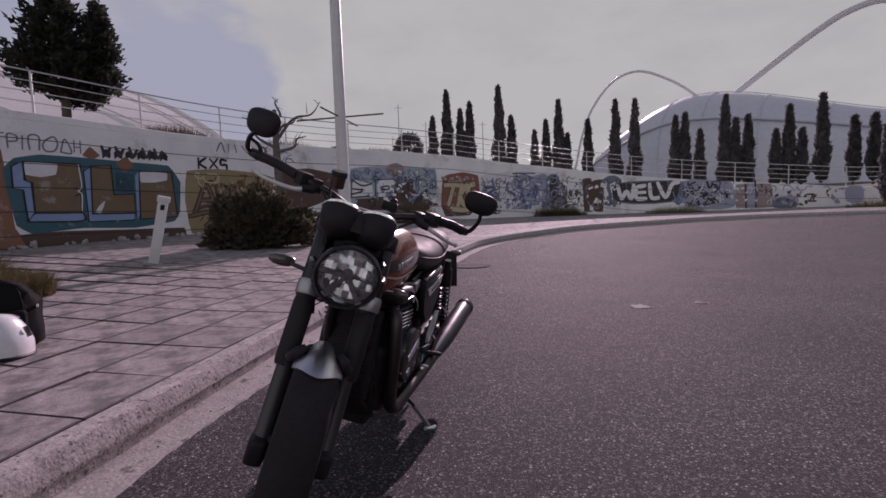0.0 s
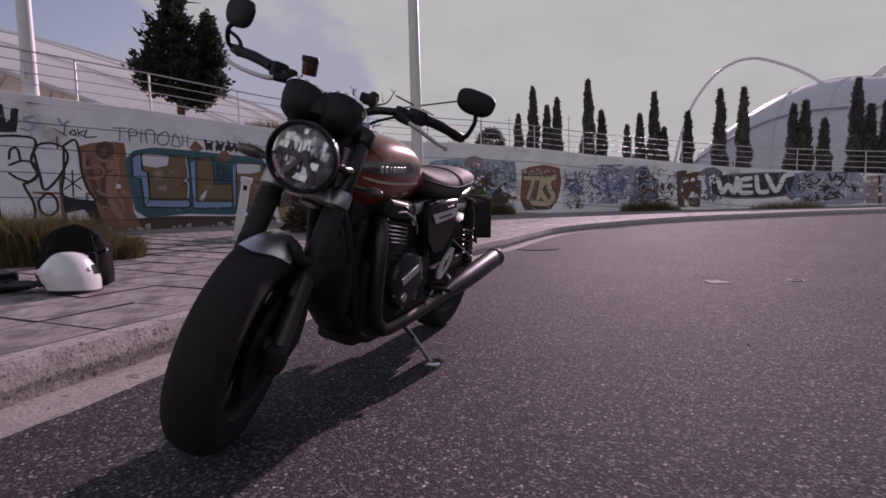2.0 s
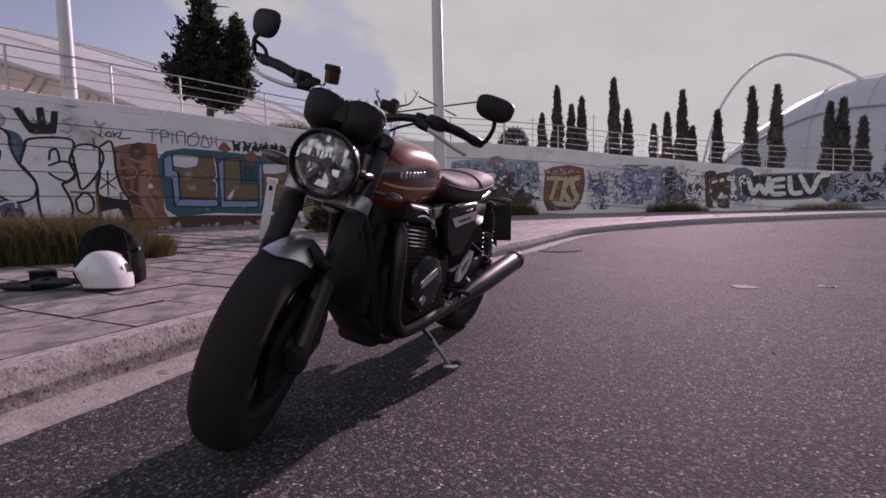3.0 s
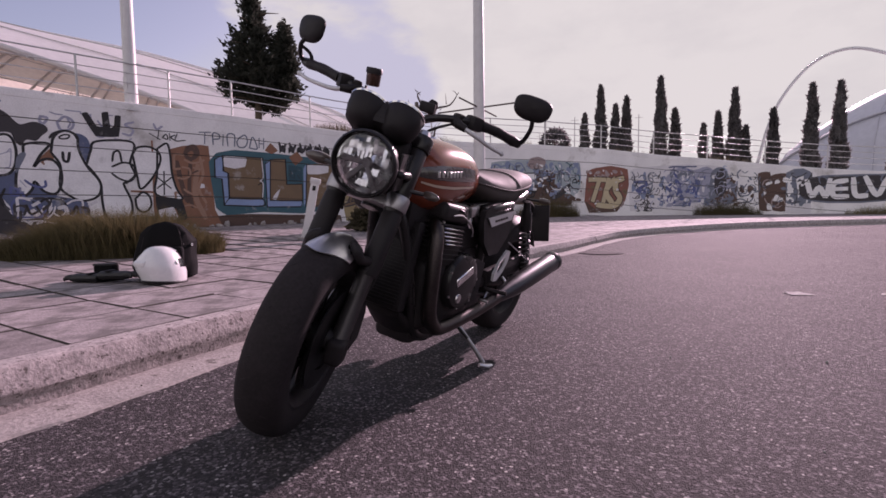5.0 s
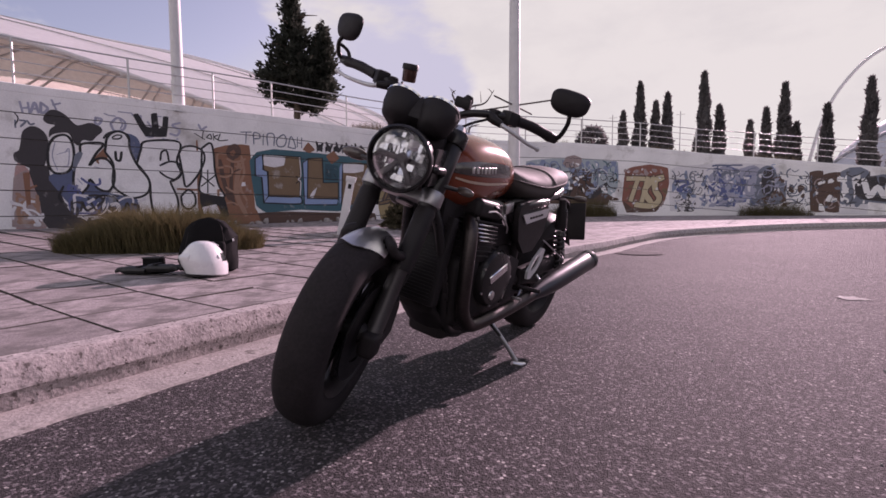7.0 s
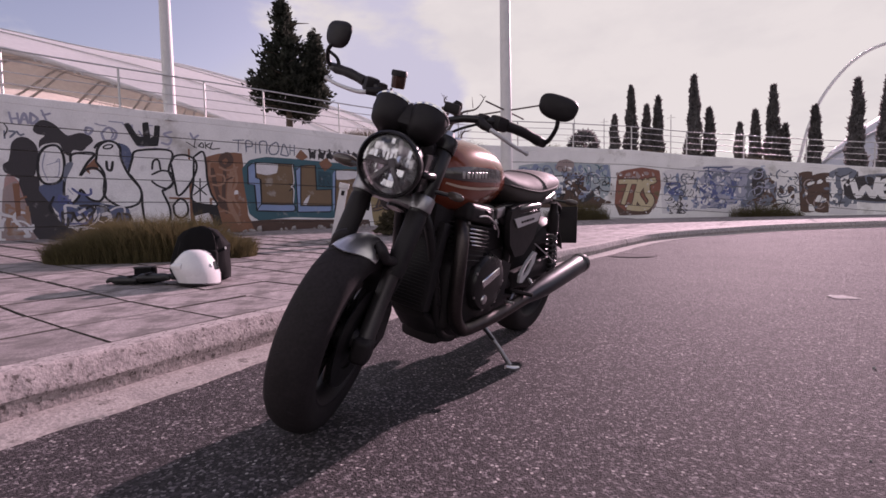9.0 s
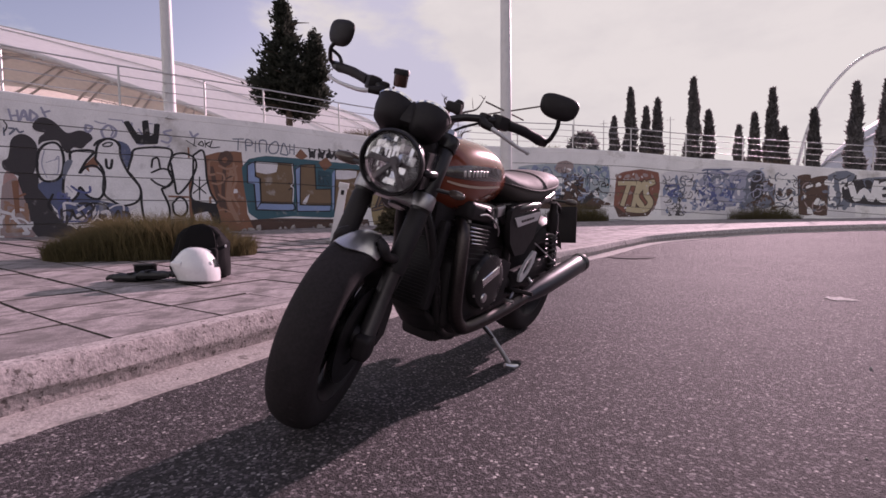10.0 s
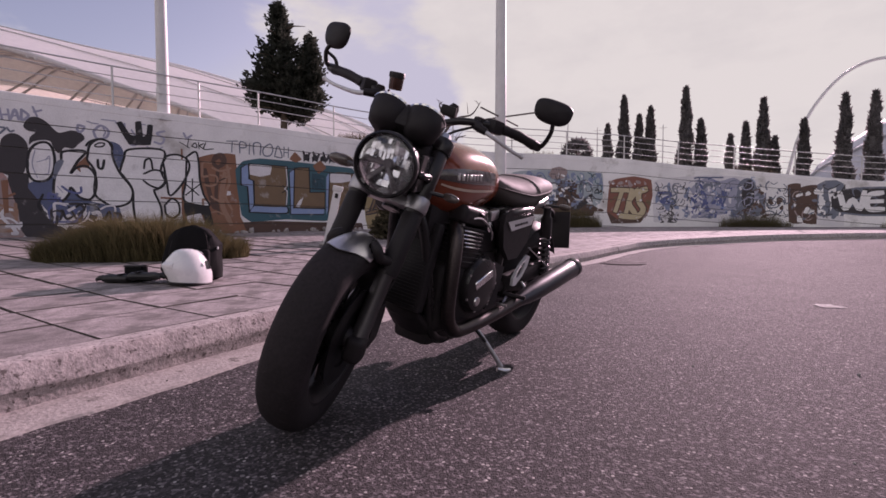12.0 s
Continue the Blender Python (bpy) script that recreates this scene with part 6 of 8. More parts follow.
fill("blue", 1, [(12.35, 1.64), (12.81, 1.83), (12.88, 1.66), (12.82, 1.37), (12.90, 1.24), (13.14, 1.55), (13.27, 1.42), (13.53, 1.28), (13.90, 1.19), (14.13, 1.10), (14.05, 0.72), (13.71, 0.83), (13.47, 0.89), (13.22, 0.74), (12.98, 0.65), (12.70, 0.99), (12.49, 1.32)])
fill("blue", 1, [(13.91, 2.80), (14.15, 2.76), (14.24, 2.54), (14.19, 2.27), (14.07, 2.14), (13.98, 2.46)])
fill("soot", 2, [(13.06, 0.64), (13.35, 0.88), (13.59, 0.93), (13.87, 0.63), (13.69, 0.32), (13.04, 0.35)])
fill("black", 3, [(14.10, 3.31), (14.22, 3.36), (14.39, 3.05), (14.52, 3.04), (14.51, 3.39), (14.65, 3.43), (14.68, 3.03), (14.76, 3.09), (14.79, 3.36), (14.92, 3.36), (14.85, 2.83), (14.36, 2.79)])
stroke("haze", 1, 0.055, [(11.92, 3.30), (11.96, 3.06)])
stroke("haze", 1, 0.055, [(12.06, 3.30), (12.08, 3.08)])
stroke("haze", 1, 0.055, [(11.94, 3.16), (12.07, 3.19)])
stroke("haze", 1, 0.055, [(12.10, 3.09), (12.18, 3.32), (12.24, 3.10)])
stroke("haze", 1, 0.055, [(12.13, 3.17), (12.22, 3.19)])
stroke("haze", 1, 0.055, [(12.29, 3.34), (12.29, 3.10), (12.41, 3.22), (12.29, 3.34)])
stroke("haze", 1, 0.055, [(12.49, 3.43), (12.56, 3.23)])
stroke("haze", 1, 0.055, [(12.51, 3.32), (12.64, 3.38)])
stroke("haze", 1, 0.055, [(13.32, 3.14), (13.44, 3.11), (13.37, 2.98), (13.30, 3.02), (13.32, 3.14)])
stroke("haze", 1, 0.055, [(13.62, 3.03), (13.77, 3.19), (13.93, 3.09), (13.88, 2.91), (13.69, 2.86), (13.62, 3.03)])
stroke("haze", 1, 0.055, [(14.28, 3.31), (14.29, 2.95)])
stroke("haze", 1, 0.055, [(15.19, 3.24), (15.00, 3.15), (15.17, 3.04), (15.10, 2.89), (14.94, 2.92)])
stroke("haze", 1, 0.055, [(14.43, 3.17), (14.55, 2.95)])
stroke("haze", 1, 0.055, [(15.65, 3.25), (15.72, 3.12), (15.85, 3.21)])
stroke("slate", 1, 0.040, [(11.82, 2.87), (11.82, 2.71)])
stroke("slate", 1, 0.040, [(11.90, 2.88), (12.00, 2.87), (11.91, 2.74)])
stroke("slate", 1, 0.040, [(12.03, 2.89), (12.08, 2.81), (12.15, 2.84)])
stroke("black", 1, 0.030, [(15.77, 3.10), (15.73, 2.86)])
stroke("black", 1, 0.030, [(15.84, 2.91), (15.94, 3.01), (15.97, 2.88), (15.84, 2.91)])
stroke("black", 1, 0.030, [(16.02, 3.04), (16.03, 2.85)])
stroke("black", 1, 0.030, [(16.15, 3.01), (16.05, 2.94), (16.17, 2.85)])
stroke("black", 1, 0.030, [(16.21, 3.05), (16.16, 2.86), (16.41, 2.89)])
stroke("black", 1, 0.030, [(15.54, 2.99), (15.79, 2.85)])
stroke("black", 4, 0.050, [(12.96, 1.04), (13.03, 0.84), (13.15, 0.89)])
stroke("black", 4, 0.050, [(13.20, 1.11), (13.36, 1.21), (13.64, 1.14), (13.71, 0.88)])
stroke("black", 4, 0.050, [(13.80, 0.83), (13.89, 1.03), (13.93, 0.78)])
stroke("black", 4, 0.050, [(12.61, 1.41), (12.52, 1.13), (12.66, 0.94)])
stroke("black", 4, 0.050, [(13.08, 1.13), (13.22, 0.84)])
stroke("black", 4, 0.050, [(13.55, 0.83), (13.70, 0.63)])
stroke("pale", 4, 0.090, [(13.08, 1.04), (13.18, 1.11)])
stroke("pale", 4, 0.090, [(13.55, 0.98), (13.67, 1.00), (13.71, 0.83)])
stroke("pale", 4, 0.090, [(14.15, 1.06), (14.29, 1.14)])
stroke("haze", 3, 0.020, [(12.50, 2.44), (12.44, 2.11), (12.52, 1.79)])
stroke("haze", 3, 0.020, [(12.68, 2.22), (12.76, 2.32), (12.73, 1.94), (12.65, 1.89)])
stroke("haze", 3, 0.020, [(12.52, 2.16), (12.76, 2.27)])
stroke("haze", 3, 0.020, [(13.24, 1.92), (13.40, 1.88)])
stroke("haze", 3, 0.020, [(12.88, 1.61), (12.98, 1.47)])
fill("slate", 3, [(12.81, 1.82), (12.85, 2.14), (12.95, 2.26), (13.02, 2.22), (12.91, 1.95), (12.85, 1.80)])
stroke("rust", 2, 0.110, [(11.97, 1.67), (11.96, 0.99)])
stroke("rust", 2, 0.060, [(11.95, 1.31), (12.11, 1.40)])
fill("dusty", 0, [(11.73, 1.57), (11.96, 1.76), (12.04, 1.45), (12.16, 1.03), (12.27, 0.43), (11.65, 0.45)])
scribble("pale", 1, 0.060, (11.67, 12.20, 0.49, 1.03), 8, 0.40, 71)
stroke("umber", 2, 0.090, [(16.45, 2.70), (16.64, 2.75), (16.72, 2.55), (16.55, 2.39), (16.39, 2.50), (16.45, 2.70)])
stroke("umber", 2, 0.100, [(16.52, 2.36), (16.45, 1.49), (16.52, 1.03)])
stroke("rustlight", 2, 0.080, [(16.77, 2.38), (16.83, 1.97), (16.70, 1.56), (16.88, 1.15)])
stroke("umber", 2, 0.060, [(16.50, 1.96), (16.73, 2.08)])
scribble("rustlight", 2, 0.050, (16.10, 16.92, 0.80, 2.54), 9, 0.45, 72)
stroke("black", 5, 0.035, [(18.42, 1.94), (18.55, 1.84), (18.41, 1.72)])
stroke("pale", 5, 0.030, [(18.54, 2.54), (18.57, 1.98), (18.48, 1.85), (18.56, 1.76), (18.53, 1.34)])
stroke("black", 5, 0.020, [(19.44, 2.24), (19.50, 2.14), (19.43, 2.11)])
stroke("black", 5, 0.020, [(19.57, 2.21), (19.68, 2.22)])
stroke("black", 5, 0.020, [(19.43, 2.08), (19.53, 1.98)])
stroke("black", 5, 0.020, [(19.60, 2.10), (19.58, 1.95)])
stroke("black", 5, 0.020, [(19.71, 2.09), (19.78, 1.97)])
stroke("soot", 3, 0.080, [(19.12, 3.09), (19.21, 2.84), (19.33, 3.05)])
stroke("soot", 3, 0.080, [(19.47, 3.10), (19.55, 2.85), (19.67, 3.06)])
stroke("soot", 3, 0.080, [(19.82, 3.12), (19.91, 2.86), (20.03, 3.07)])
stroke("soot", 3, 0.080, [(20.18, 3.13), (20.27, 2.87), (20.39, 3.08)])
stroke("soot", 3, 0.080, [(20.51, 3.14), (20.60, 2.87), (20.73, 3.09)])
# far pieces: muted slate and haze paints carry the distance haze in their colour
fill("palegreen", 0, [(27.85, 2.91), (29.14, 3.07), (30.57, 3.07), (32.11, 2.98), (32.14, 1.90), (31.69, 1.33), (27.77, 1.40)])
fill("white", 2, [(27.88, 2.46), (28.82, 2.28), (28.87, 1.79), (27.80, 1.72)])
fill("white", 2, [(29.10, 2.43), (29.91, 2.49), (29.95, 1.74), (29.12, 1.73)])
stroke("soot", 3, 0.070, [(27.88, 2.46), (28.35, 2.22), (28.84, 2.31)])
stroke("soot", 3, 0.070, [(27.86, 2.08), (28.43, 2.01), (27.81, 1.84)])
stroke("soot", 3, 0.070, [(27.80, 1.72), (28.88, 1.79)])
stroke("soot", 3, 0.070, [(29.01, 2.48), (28.98, 1.75)])
stroke("soot", 3, 0.070, [(29.01, 2.48), (29.92, 2.52)])
stroke("soot", 3, 0.070, [(29.11, 1.71), (29.95, 1.73)])
stroke("soot", 3, 0.070, [(29.35, 2.18), (29.64, 2.20), (29.64, 2.07), (29.35, 2.07), (29.35, 2.18)])
stroke("soot", 3, 0.070, [(29.98, 2.49), (29.97, 1.74)])
stroke("soot", 3, 0.070, [(27.88, 2.46), (27.82, 1.72)])
fill("dusty", 3, [(29.55, 2.87), (29.73, 3.15), (30.09, 3.23), (30.43, 3.11), (30.46, 2.81), (30.07, 2.67), (29.70, 2.70)])
fill("umber", 2, [(29.92, 2.59), (30.41, 2.68), (30.94, 2.51), (30.81, 1.74), (29.92, 1.66)])
scribble("slate", 3, 0.050, (29.83, 31.20, 1.65, 2.68), 12, 0.45, 21)
scribble("teal", 1, 0.050, (30.42, 32.10, 1.90, 3.00), 14, 0.50, 22)
scribble("bluegrey", 2, 0.060, (27.81, 32.13, 2.16, 2.97), 16, 0.50, 23)
scribble("soot", 3, 0.035, (30.52, 32.06, 1.82, 2.95), 10, 0.35, 24)
scribble("pale", 4, 0.030, (30.03, 32.06, 1.82, 2.95), 6, 0.40, 25)
fill("umber", 2, [(28.14, 1.66), (30.02, 1.70), (31.70, 1.59), (31.68, 1.11), (28.12, 1.19)])
fill("soot", 3, [(30.67, 1.44), (31.16, 1.78), (31.64, 2.10), (31.53, 1.77), (30.99, 1.37)])
scribble("black", 3, 0.060, (28.12, 30.00, 1.34, 1.71), 8, 0.50, 26)
fill("red", 1, [(32.46, 2.60), (32.82, 2.76), (33.59, 2.87), (34.39, 2.72), (34.47, 2.02), (34.29, 1.28), (33.86, 0.83), (32.63, 0.77), (32.34, 1.28)])
fill("umber", 2, [(32.39, 1.28), (32.57, 0.77), (33.91, 0.80), (34.18, 1.17), (33.85, 0.93), (32.85, 0.96)])
stroke("umber", 3, 0.360, [(32.60, 2.25), (33.30, 2.24)])
stroke("umber", 3, 0.360, [(33.05, 2.23), (32.75, 1.33)])
stroke("umber", 3, 0.360, [(33.49, 2.26), (33.24, 1.22)])
stroke("umber", 3, 0.360, [(33.78, 2.28), (33.37, 1.72), (33.68, 1.19)])
stroke("umber", 3, 0.360, [(34.16, 2.30), (33.85, 2.17), (33.84, 1.76), (34.04, 1.40), (33.76, 1.08), (32.98, 1.11)])
stroke("cream", 4, 0.250, [(32.60, 2.25), (33.30, 2.24)])
stroke("cream", 4, 0.250, [(33.05, 2.23), (32.75, 1.33)])
stroke("cream", 4, 0.250, [(33.49, 2.26), (33.24, 1.22)])
stroke("cream", 4, 0.250, [(33.78, 2.28), (33.37, 1.72), (33.68, 1.19)])
stroke("cream", 4, 0.250, [(34.16, 2.30), (33.85, 2.17), (33.84, 1.76), (34.04, 1.40), (33.76, 1.08), (32.98, 1.11)])
fill("pale", 0, [(34.50, 2.66), (35.36, 2.83), (37.08, 2.93), (38.33, 2.86), (39.14, 2.69), (39.20, 0.83), (37.56, 0.78), (36.05, 0.90), (34.54, 0.82)])
fill("haze", 1, [(36.13, 2.13), (36.44, 2.56), (36.97, 2.82), (37.51, 2.66), (38.13, 2.81), (38.65, 2.49), (39.05, 2.59), (38.92, 2.01), (39.13, 1.47), (38.58, 1.31), (38.18, 1.05), (37.55, 1.21), (37.02, 1.00), (36.53, 1.22), (36.63, 1.70)])
stroke("indigo", 2, 0.130, [(36.48, 1.27), (36.77, 2.34), (37.19, 2.66), (37.52, 2.23), (37.34, 1.05)])
stroke("indigo", 2, 0.130, [(37.60, 1.27), (37.78, 2.23), (38.14, 2.33)])
stroke("indigo", 2, 0.130, [(37.00, 1.91), (37.53, 1.91)])
stroke("indigo", 2, 0.130, [(36.13, 2.02), (36.47, 1.59), (36.04, 1.27)])
stroke("indigo", 2, 0.130, [(38.07, 1.26), (38.46, 2.12), (38.69, 1.15)])
stroke("indigo", 2, 0.130, [(34.71, 2.13), (35.37, 2.08), (34.83, 1.76), (35.44, 1.70)])
scribble("blue", 2, 0.060, (36.05, 39.19, 1.05, 2.82), 20, 0.60, 31)
scribble("sky", 3, 0.035, (36.05, 39.19, 1.05, 2.82), 9, 0.50, 32)
scribble("haze", 3, 0.040, (34.74, 39.10, 0.94, 2.66), 12, 0.50, 33)
scribble("slate", 2, 0.050, (34.53, 36.25, 1.60, 2.67), 12, 0.40, 34)
scribble("soot", 3, 0.040, (34.74, 35.62, 0.82, 1.54), 14, 0.30, 35)
fill("slate", 3, [(38.24, 2.33), (38.54, 2.75), (38.94, 2.70), (39.16, 2.21), (39.41, 2.00), (39.39, 1.15), (38.23, 1.16)])
fill("soot", 4, [(38.46, 2.12), (38.64, 2.65), (38.95, 2.59), (38.98, 1.58), (38.58, 1.47)])
scribble("haze", 5, 0.040, (38.23, 39.44, 1.15, 2.64), 6, 0.50, 36)
scribble("umber", 4, 0.060, (38.23, 39.44, 1.15, 2.33), 8, 0.50, 37)
fill("white", 1, [(39.67, 2.10), (40.36, 2.19), (40.39, 1.14), (39.73, 1.09)])
scribble("slate", 2, 0.050, (39.48, 40.44, 1.15, 2.63), 14, 0.40, 38)
fill("umber", 1, [(40.35, 2.46), (40.86, 2.50), (40.96, 0.77), (40.45, 0.80)])
fill("umber", 2, [(40.86, 2.34), (41.49, 2.43), (41.51, 0.73), (40.94, 0.80)])
scribble("dusty", 3, 0.040, (40.40, 41.55, 0.81, 2.44), 5, 0.45, 39)
fill("slate", 1, [(41.51, 2.46), (42.46, 2.48), (42.51, 1.07), (41.49, 1.13)])
fill("white", 2, [(41.53, 1.23), (41.58, 2.06), (41.72, 2.32), (41.75, 1.54)])
fill("white", 2, [(42.02, 1.28), (42.18, 1.85), (42.20, 2.31), (41.90, 2.16), (41.98, 1.64)])
fill("pale", 1, [(41.41, 1.05), (42.51, 1.07), (42.52, 0.65), (41.44, 0.67)])
scribble("soot", 3, 0.050, (41.45, 42.51, 1.12, 2.42), 8, 0.50, 40)
fill("slate", 1, [(42.16, 2.20), (45.75, 2.26), (45.89, 1.84), (45.37, 1.12), (42.32, 1.19)])
fill("soot", 2, [(42.21, 2.15), (44.04, 2.23), (45.69, 2.22), (45.80, 1.86), (45.31, 1.18), (42.38, 1.25)])
scribble("slate", 2, 0.060, (42.16, 45.81, 1.16, 2.26), 14, 0.50, 41)
stroke("white", 3, 0.220, [(42.33, 2.09), (42.55, 1.39), (42.82, 1.77), (43.10, 1.37), (43.24, 2.10)])
stroke("white", 3, 0.220, [(43.88, 2.05), (43.40, 1.93), (43.40, 1.39), (43.93, 1.35)])
stroke("white", 3, 0.220, [(43.44, 1.68), (43.88, 1.69)])
stroke("white", 3, 0.220, [(44.13, 2.12), (44.24, 1.41), (44.65, 1.37)])
stroke("white", 3, 0.220, [(44.59, 2.17), (45.04, 1.39), (45.39, 2.06), (45.78, 2.18)])
fill("slate", 1, [(45.48, 1.85), (46.02, 2.10), (46.14, 1.51), (45.81, 0.94), (45.48, 1.22)])
scribble("sky", 2, 0.060, (45.48, 46.14, 1.00, 1.95), 5, 0.50, 42)
fill("haze", 0, [(46.02, 2.23), (48.09, 2.17), (48.73, 2.01), (48.86, 0.74), (46.25, 0.86)])
scribble("soot", 2, 0.100, (46.08, 48.10, 0.96, 2.17), 16, 0.50, 43)
scribble("black", 3, 0.050, (46.08, 48.32, 0.90, 2.17), 16, 0.45, 44)
scribble("pale", 3, 0.040, (46.14, 48.10, 0.96, 2.12), 8, 0.40, 45)
scribble("slate", 2, 0.040, (48.05, 48.86, 0.80, 2.13), 6, 0.40, 46)
fill("dusty", 1, [(48.95, 1.95), (50.84, 1.94), (51.00, 0.67), (48.97, 0.70)])
stroke("soot", 2, 0.120, [(49.46, 1.94), (49.52, 0.68)])
stroke("soot", 2, 0.120, [(49.98, 2.11), (50.05, 0.70)])
fill("haze", 2, [(49.59, 1.83), (49.95, 1.87), (50.00, 0.75), (49.66, 0.74)])
scribble("umber", 2, 0.060, (50.12, 50.91, 1.27, 1.90), 6, 0.40, 47)
fill("pale", 1, [(50.96, 1.57), (52.11, 1.64), (52.58, 1.62), (52.23, 1.16), (50.97, 1.20)])
fill("slate", 1, [(51.02, 1.14), (52.18, 1.16), (52.22, 0.63), (51.03, 0.63)])
scribble("umber", 2, 0.080, (52.23, 53.55, 0.92, 1.29), 8, 0.40, 48)
scribble("haze", 1, 0.060, (50.33, 54.84, 1.52, 1.88), 12, 0.50, 49)
fill("haze", 1, [(54.88, 1.59), (55.71, 1.62), (55.74, 0.83), (54.94, 0.85)])


def blotches(colour, layer, box, count, size, seed):
    """Small ragged patches of old paint within a stretch of wall, one mesh of marks."""
    rng = random.Random(seed)
    a, b, lo, hi = box
    bm = bmesh.new()
    for n in range(count):
        x, z, turn = rng.uniform(a, b), rng.uniform(lo, hi), rng.uniform(0, 6.28)
        k, slim = size * rng.uniform(0.4, 1.3), rng.uniform(0.3, 0.9)
        ring = []
        for j in range(9):
            q = 2 * math.pi * j / 9
            r = k * rng.uniform(0.55, 1.15)
            u, v = r * math.cos(q), r * slim * math.sin(q)
            ring.append(bm.verts.new((min(max(x + u * math.cos(turn) - v * math.sin(turn), a), b), min(max(z + u * math.sin(turn) + v * math.cos(turn), lo), hi), 0.00006 * n)))
        bm.faces.new(ring)
    bmesh.ops.triangulate(bm, faces=bm.faces[:])
    on_wall(bm, colour, layer, "graffiti_marks")


for n, (colour, layer, box, count, size) in enumerate((
        ("bluegrey", 1, (34.6, 36.2, 0.9, 2.6), 16, 0.22), ("pale", 2, (36.1, 39.1, 1.0, 2.7), 26, 0.24), ("haze", 3, (36.1, 39.2, 1.0, 2.7), 30, 0.20),
        ("slate", 3, (36.4, 39.3, 1.0, 2.6), 22, 0.16), ("indigo", 3, (36.2, 38.2, 1.1, 2.6), 20, 0.17), ("pale", 4, (34.6, 39.3, 0.9, 2.6), 34, 0.09),
        ("umber", 3, (38.4, 40.3, 1.0, 2.3), 14, 0.18), ("white", 3, (39.5, 42.4, 0.8, 2.3), 16, 0.16), ("slate", 3, (39.5, 42.4, 0.8, 2.3), 16, 0.12),
        ("haze", 3, (46.0, 49.0, 0.9, 2.0), 22, 0.18), ("soot", 3, (46.2, 48.6, 0.9, 2.0), 22, 0.13), ("pale", 4, (46.2, 50.9, 0.8, 1.8), 24, 0.10),
        ("bluegrey", 2, (27.8, 32.1, 1.5, 3.0), 26, 0.22), ("white", 3, (27.8, 32.1, 1.5, 2.9), 24, 0.12), ("slate", 3, (28.0, 32.1, 1.4, 2.9), 30, 0.12),
        ("umber", 3, (29.8, 32.2, 1.3, 2.3), 16, 0.16), ("dusty", 2, (32.4, 34.4, 0.9, 2.7), 16, 0.16), ("brown", 2, (32.4, 34.4, 0.9, 2.6), 14, 0.14),
        ("pale", 4, (32.4, 34.4, 0.8, 2.7), 18, 0.06), ("soot", 4, (34.8, 35.7, 0.8, 1.5), 14, 0.07), ("umber", 3, (51.0, 54.0, 0.7, 1.5), 14, 0.14), ("haze", 2, (50.5, 56.0, 0.7, 1.5), 20, 0.18))):
    blotches(colour, layer, box, count, size, 300 + n)
scribble("soot", 5, 0.028, (34.6, 36.2, 1.4, 2.6), 20, 0.26, 401)
scribble("slate", 5, 0.035, (36.1, 39.2, 1.0, 2.7), 28, 0.32, 402)
scribble("soot", 5, 0.030, (39.5, 42.4, 0.8, 2.3), 22, 0.28, 403)
scribble("black", 5, 0.030, (27.9, 32.1, 1.5, 2.9), 24, 0.26, 404)
scribble("pale", 5, 0.030, (45.9, 50.9, 0.8, 1.9), 18, 0.28, 405)


# ---- planting and street things ----
def blades(bm, rng, places, height, lean=0.5, width=0.006):
    """Thin bent blades of grass at the places."""
    for x, y, z in places:
        h = height * rng.uniform(0.45, 1.15)
        a = rng.uniform(0, 2 * math.pi)
        k = rng.uniform(0.1, lean) * h
        dx, dy = math.cos(a) * k, math.sin(a) * k
        w = Vector((-math.sin(a), math.cos(a), 0)) * width * rng.uniform(0.7, 1.5)
        p = Vector((x, y, z - 0.02))
        m, t = p + Vector((dx * 0.35, dy * 0.35, h * 0.6)), p + Vector((dx, dy, h))
        v = [bm.verts.new(q) for q in (p - w, p + w, m + w * 0.7, m - w * 0.7, t)]
        bm.faces.new((v[0], v[1], v[2], v[3]))
        bm.faces.new((v[3], v[2], v[4]))


def grass_clump(c, half, turn, height, count, seed, label):
    rng = random.Random(seed)
    places = []
    for _ in range(count):
        a, r = rng.uniform(0, 2 * math.pi), math.sqrt(rng.random())
        u, v = math.cos(a) * r * half[0], math.sin(a) * r * half[1]
        x, y = c[0] + u * math.cos(turn) - v * math.sin(turn), c[1] + u * math.sin(turn) + v * math.cos(turn)
        places.append((x, y, paving_z(x, y)))
    bm = bmesh.new()
    for p in places:
        d = math.hypot(p[0] - c[0], p[1] - c[1]) / max(half)
        blades(bm, rng, [p], height * (1.05 - 0.62 * d ** 2.4) * (0.8 + 0.5 * noise.noise(Vector((p[0] * 2.2, p[1] * 2.2, seed)))), 0.95, 0.0020 * (1 + height))
    solid("grass_clump", bm, GRASS, label, "grass", kind="stuff", smooth=False)


grass_clump((-5.15, 4.66), (1.14, 0.56), 0.95, 0.60, 31000, 3, "tall olive green grass clump growing out of the paving")
grass_clump((5.0, 24.5), (1.5, 0.40), 0.3, 0.72, 2600, 4, "low dry grass clump at the foot of the wall")
grass_clump((10.7, 24.6), (1.6, 0.35), 0.15, 0.48, 2000, 5, "low dry grass clump at the foot of the wall")
grass_clump((-2.2, 20.4), (1.5, 0.5), 0.7, 0.95, 3200, 6, "dark grass clump at the foot of the wall")
grass_clump((20.6, 24.6), (1.7, 0.45), 0.0, 0.45, 1800, 7, "low dry grass clump at the foot of the wall")


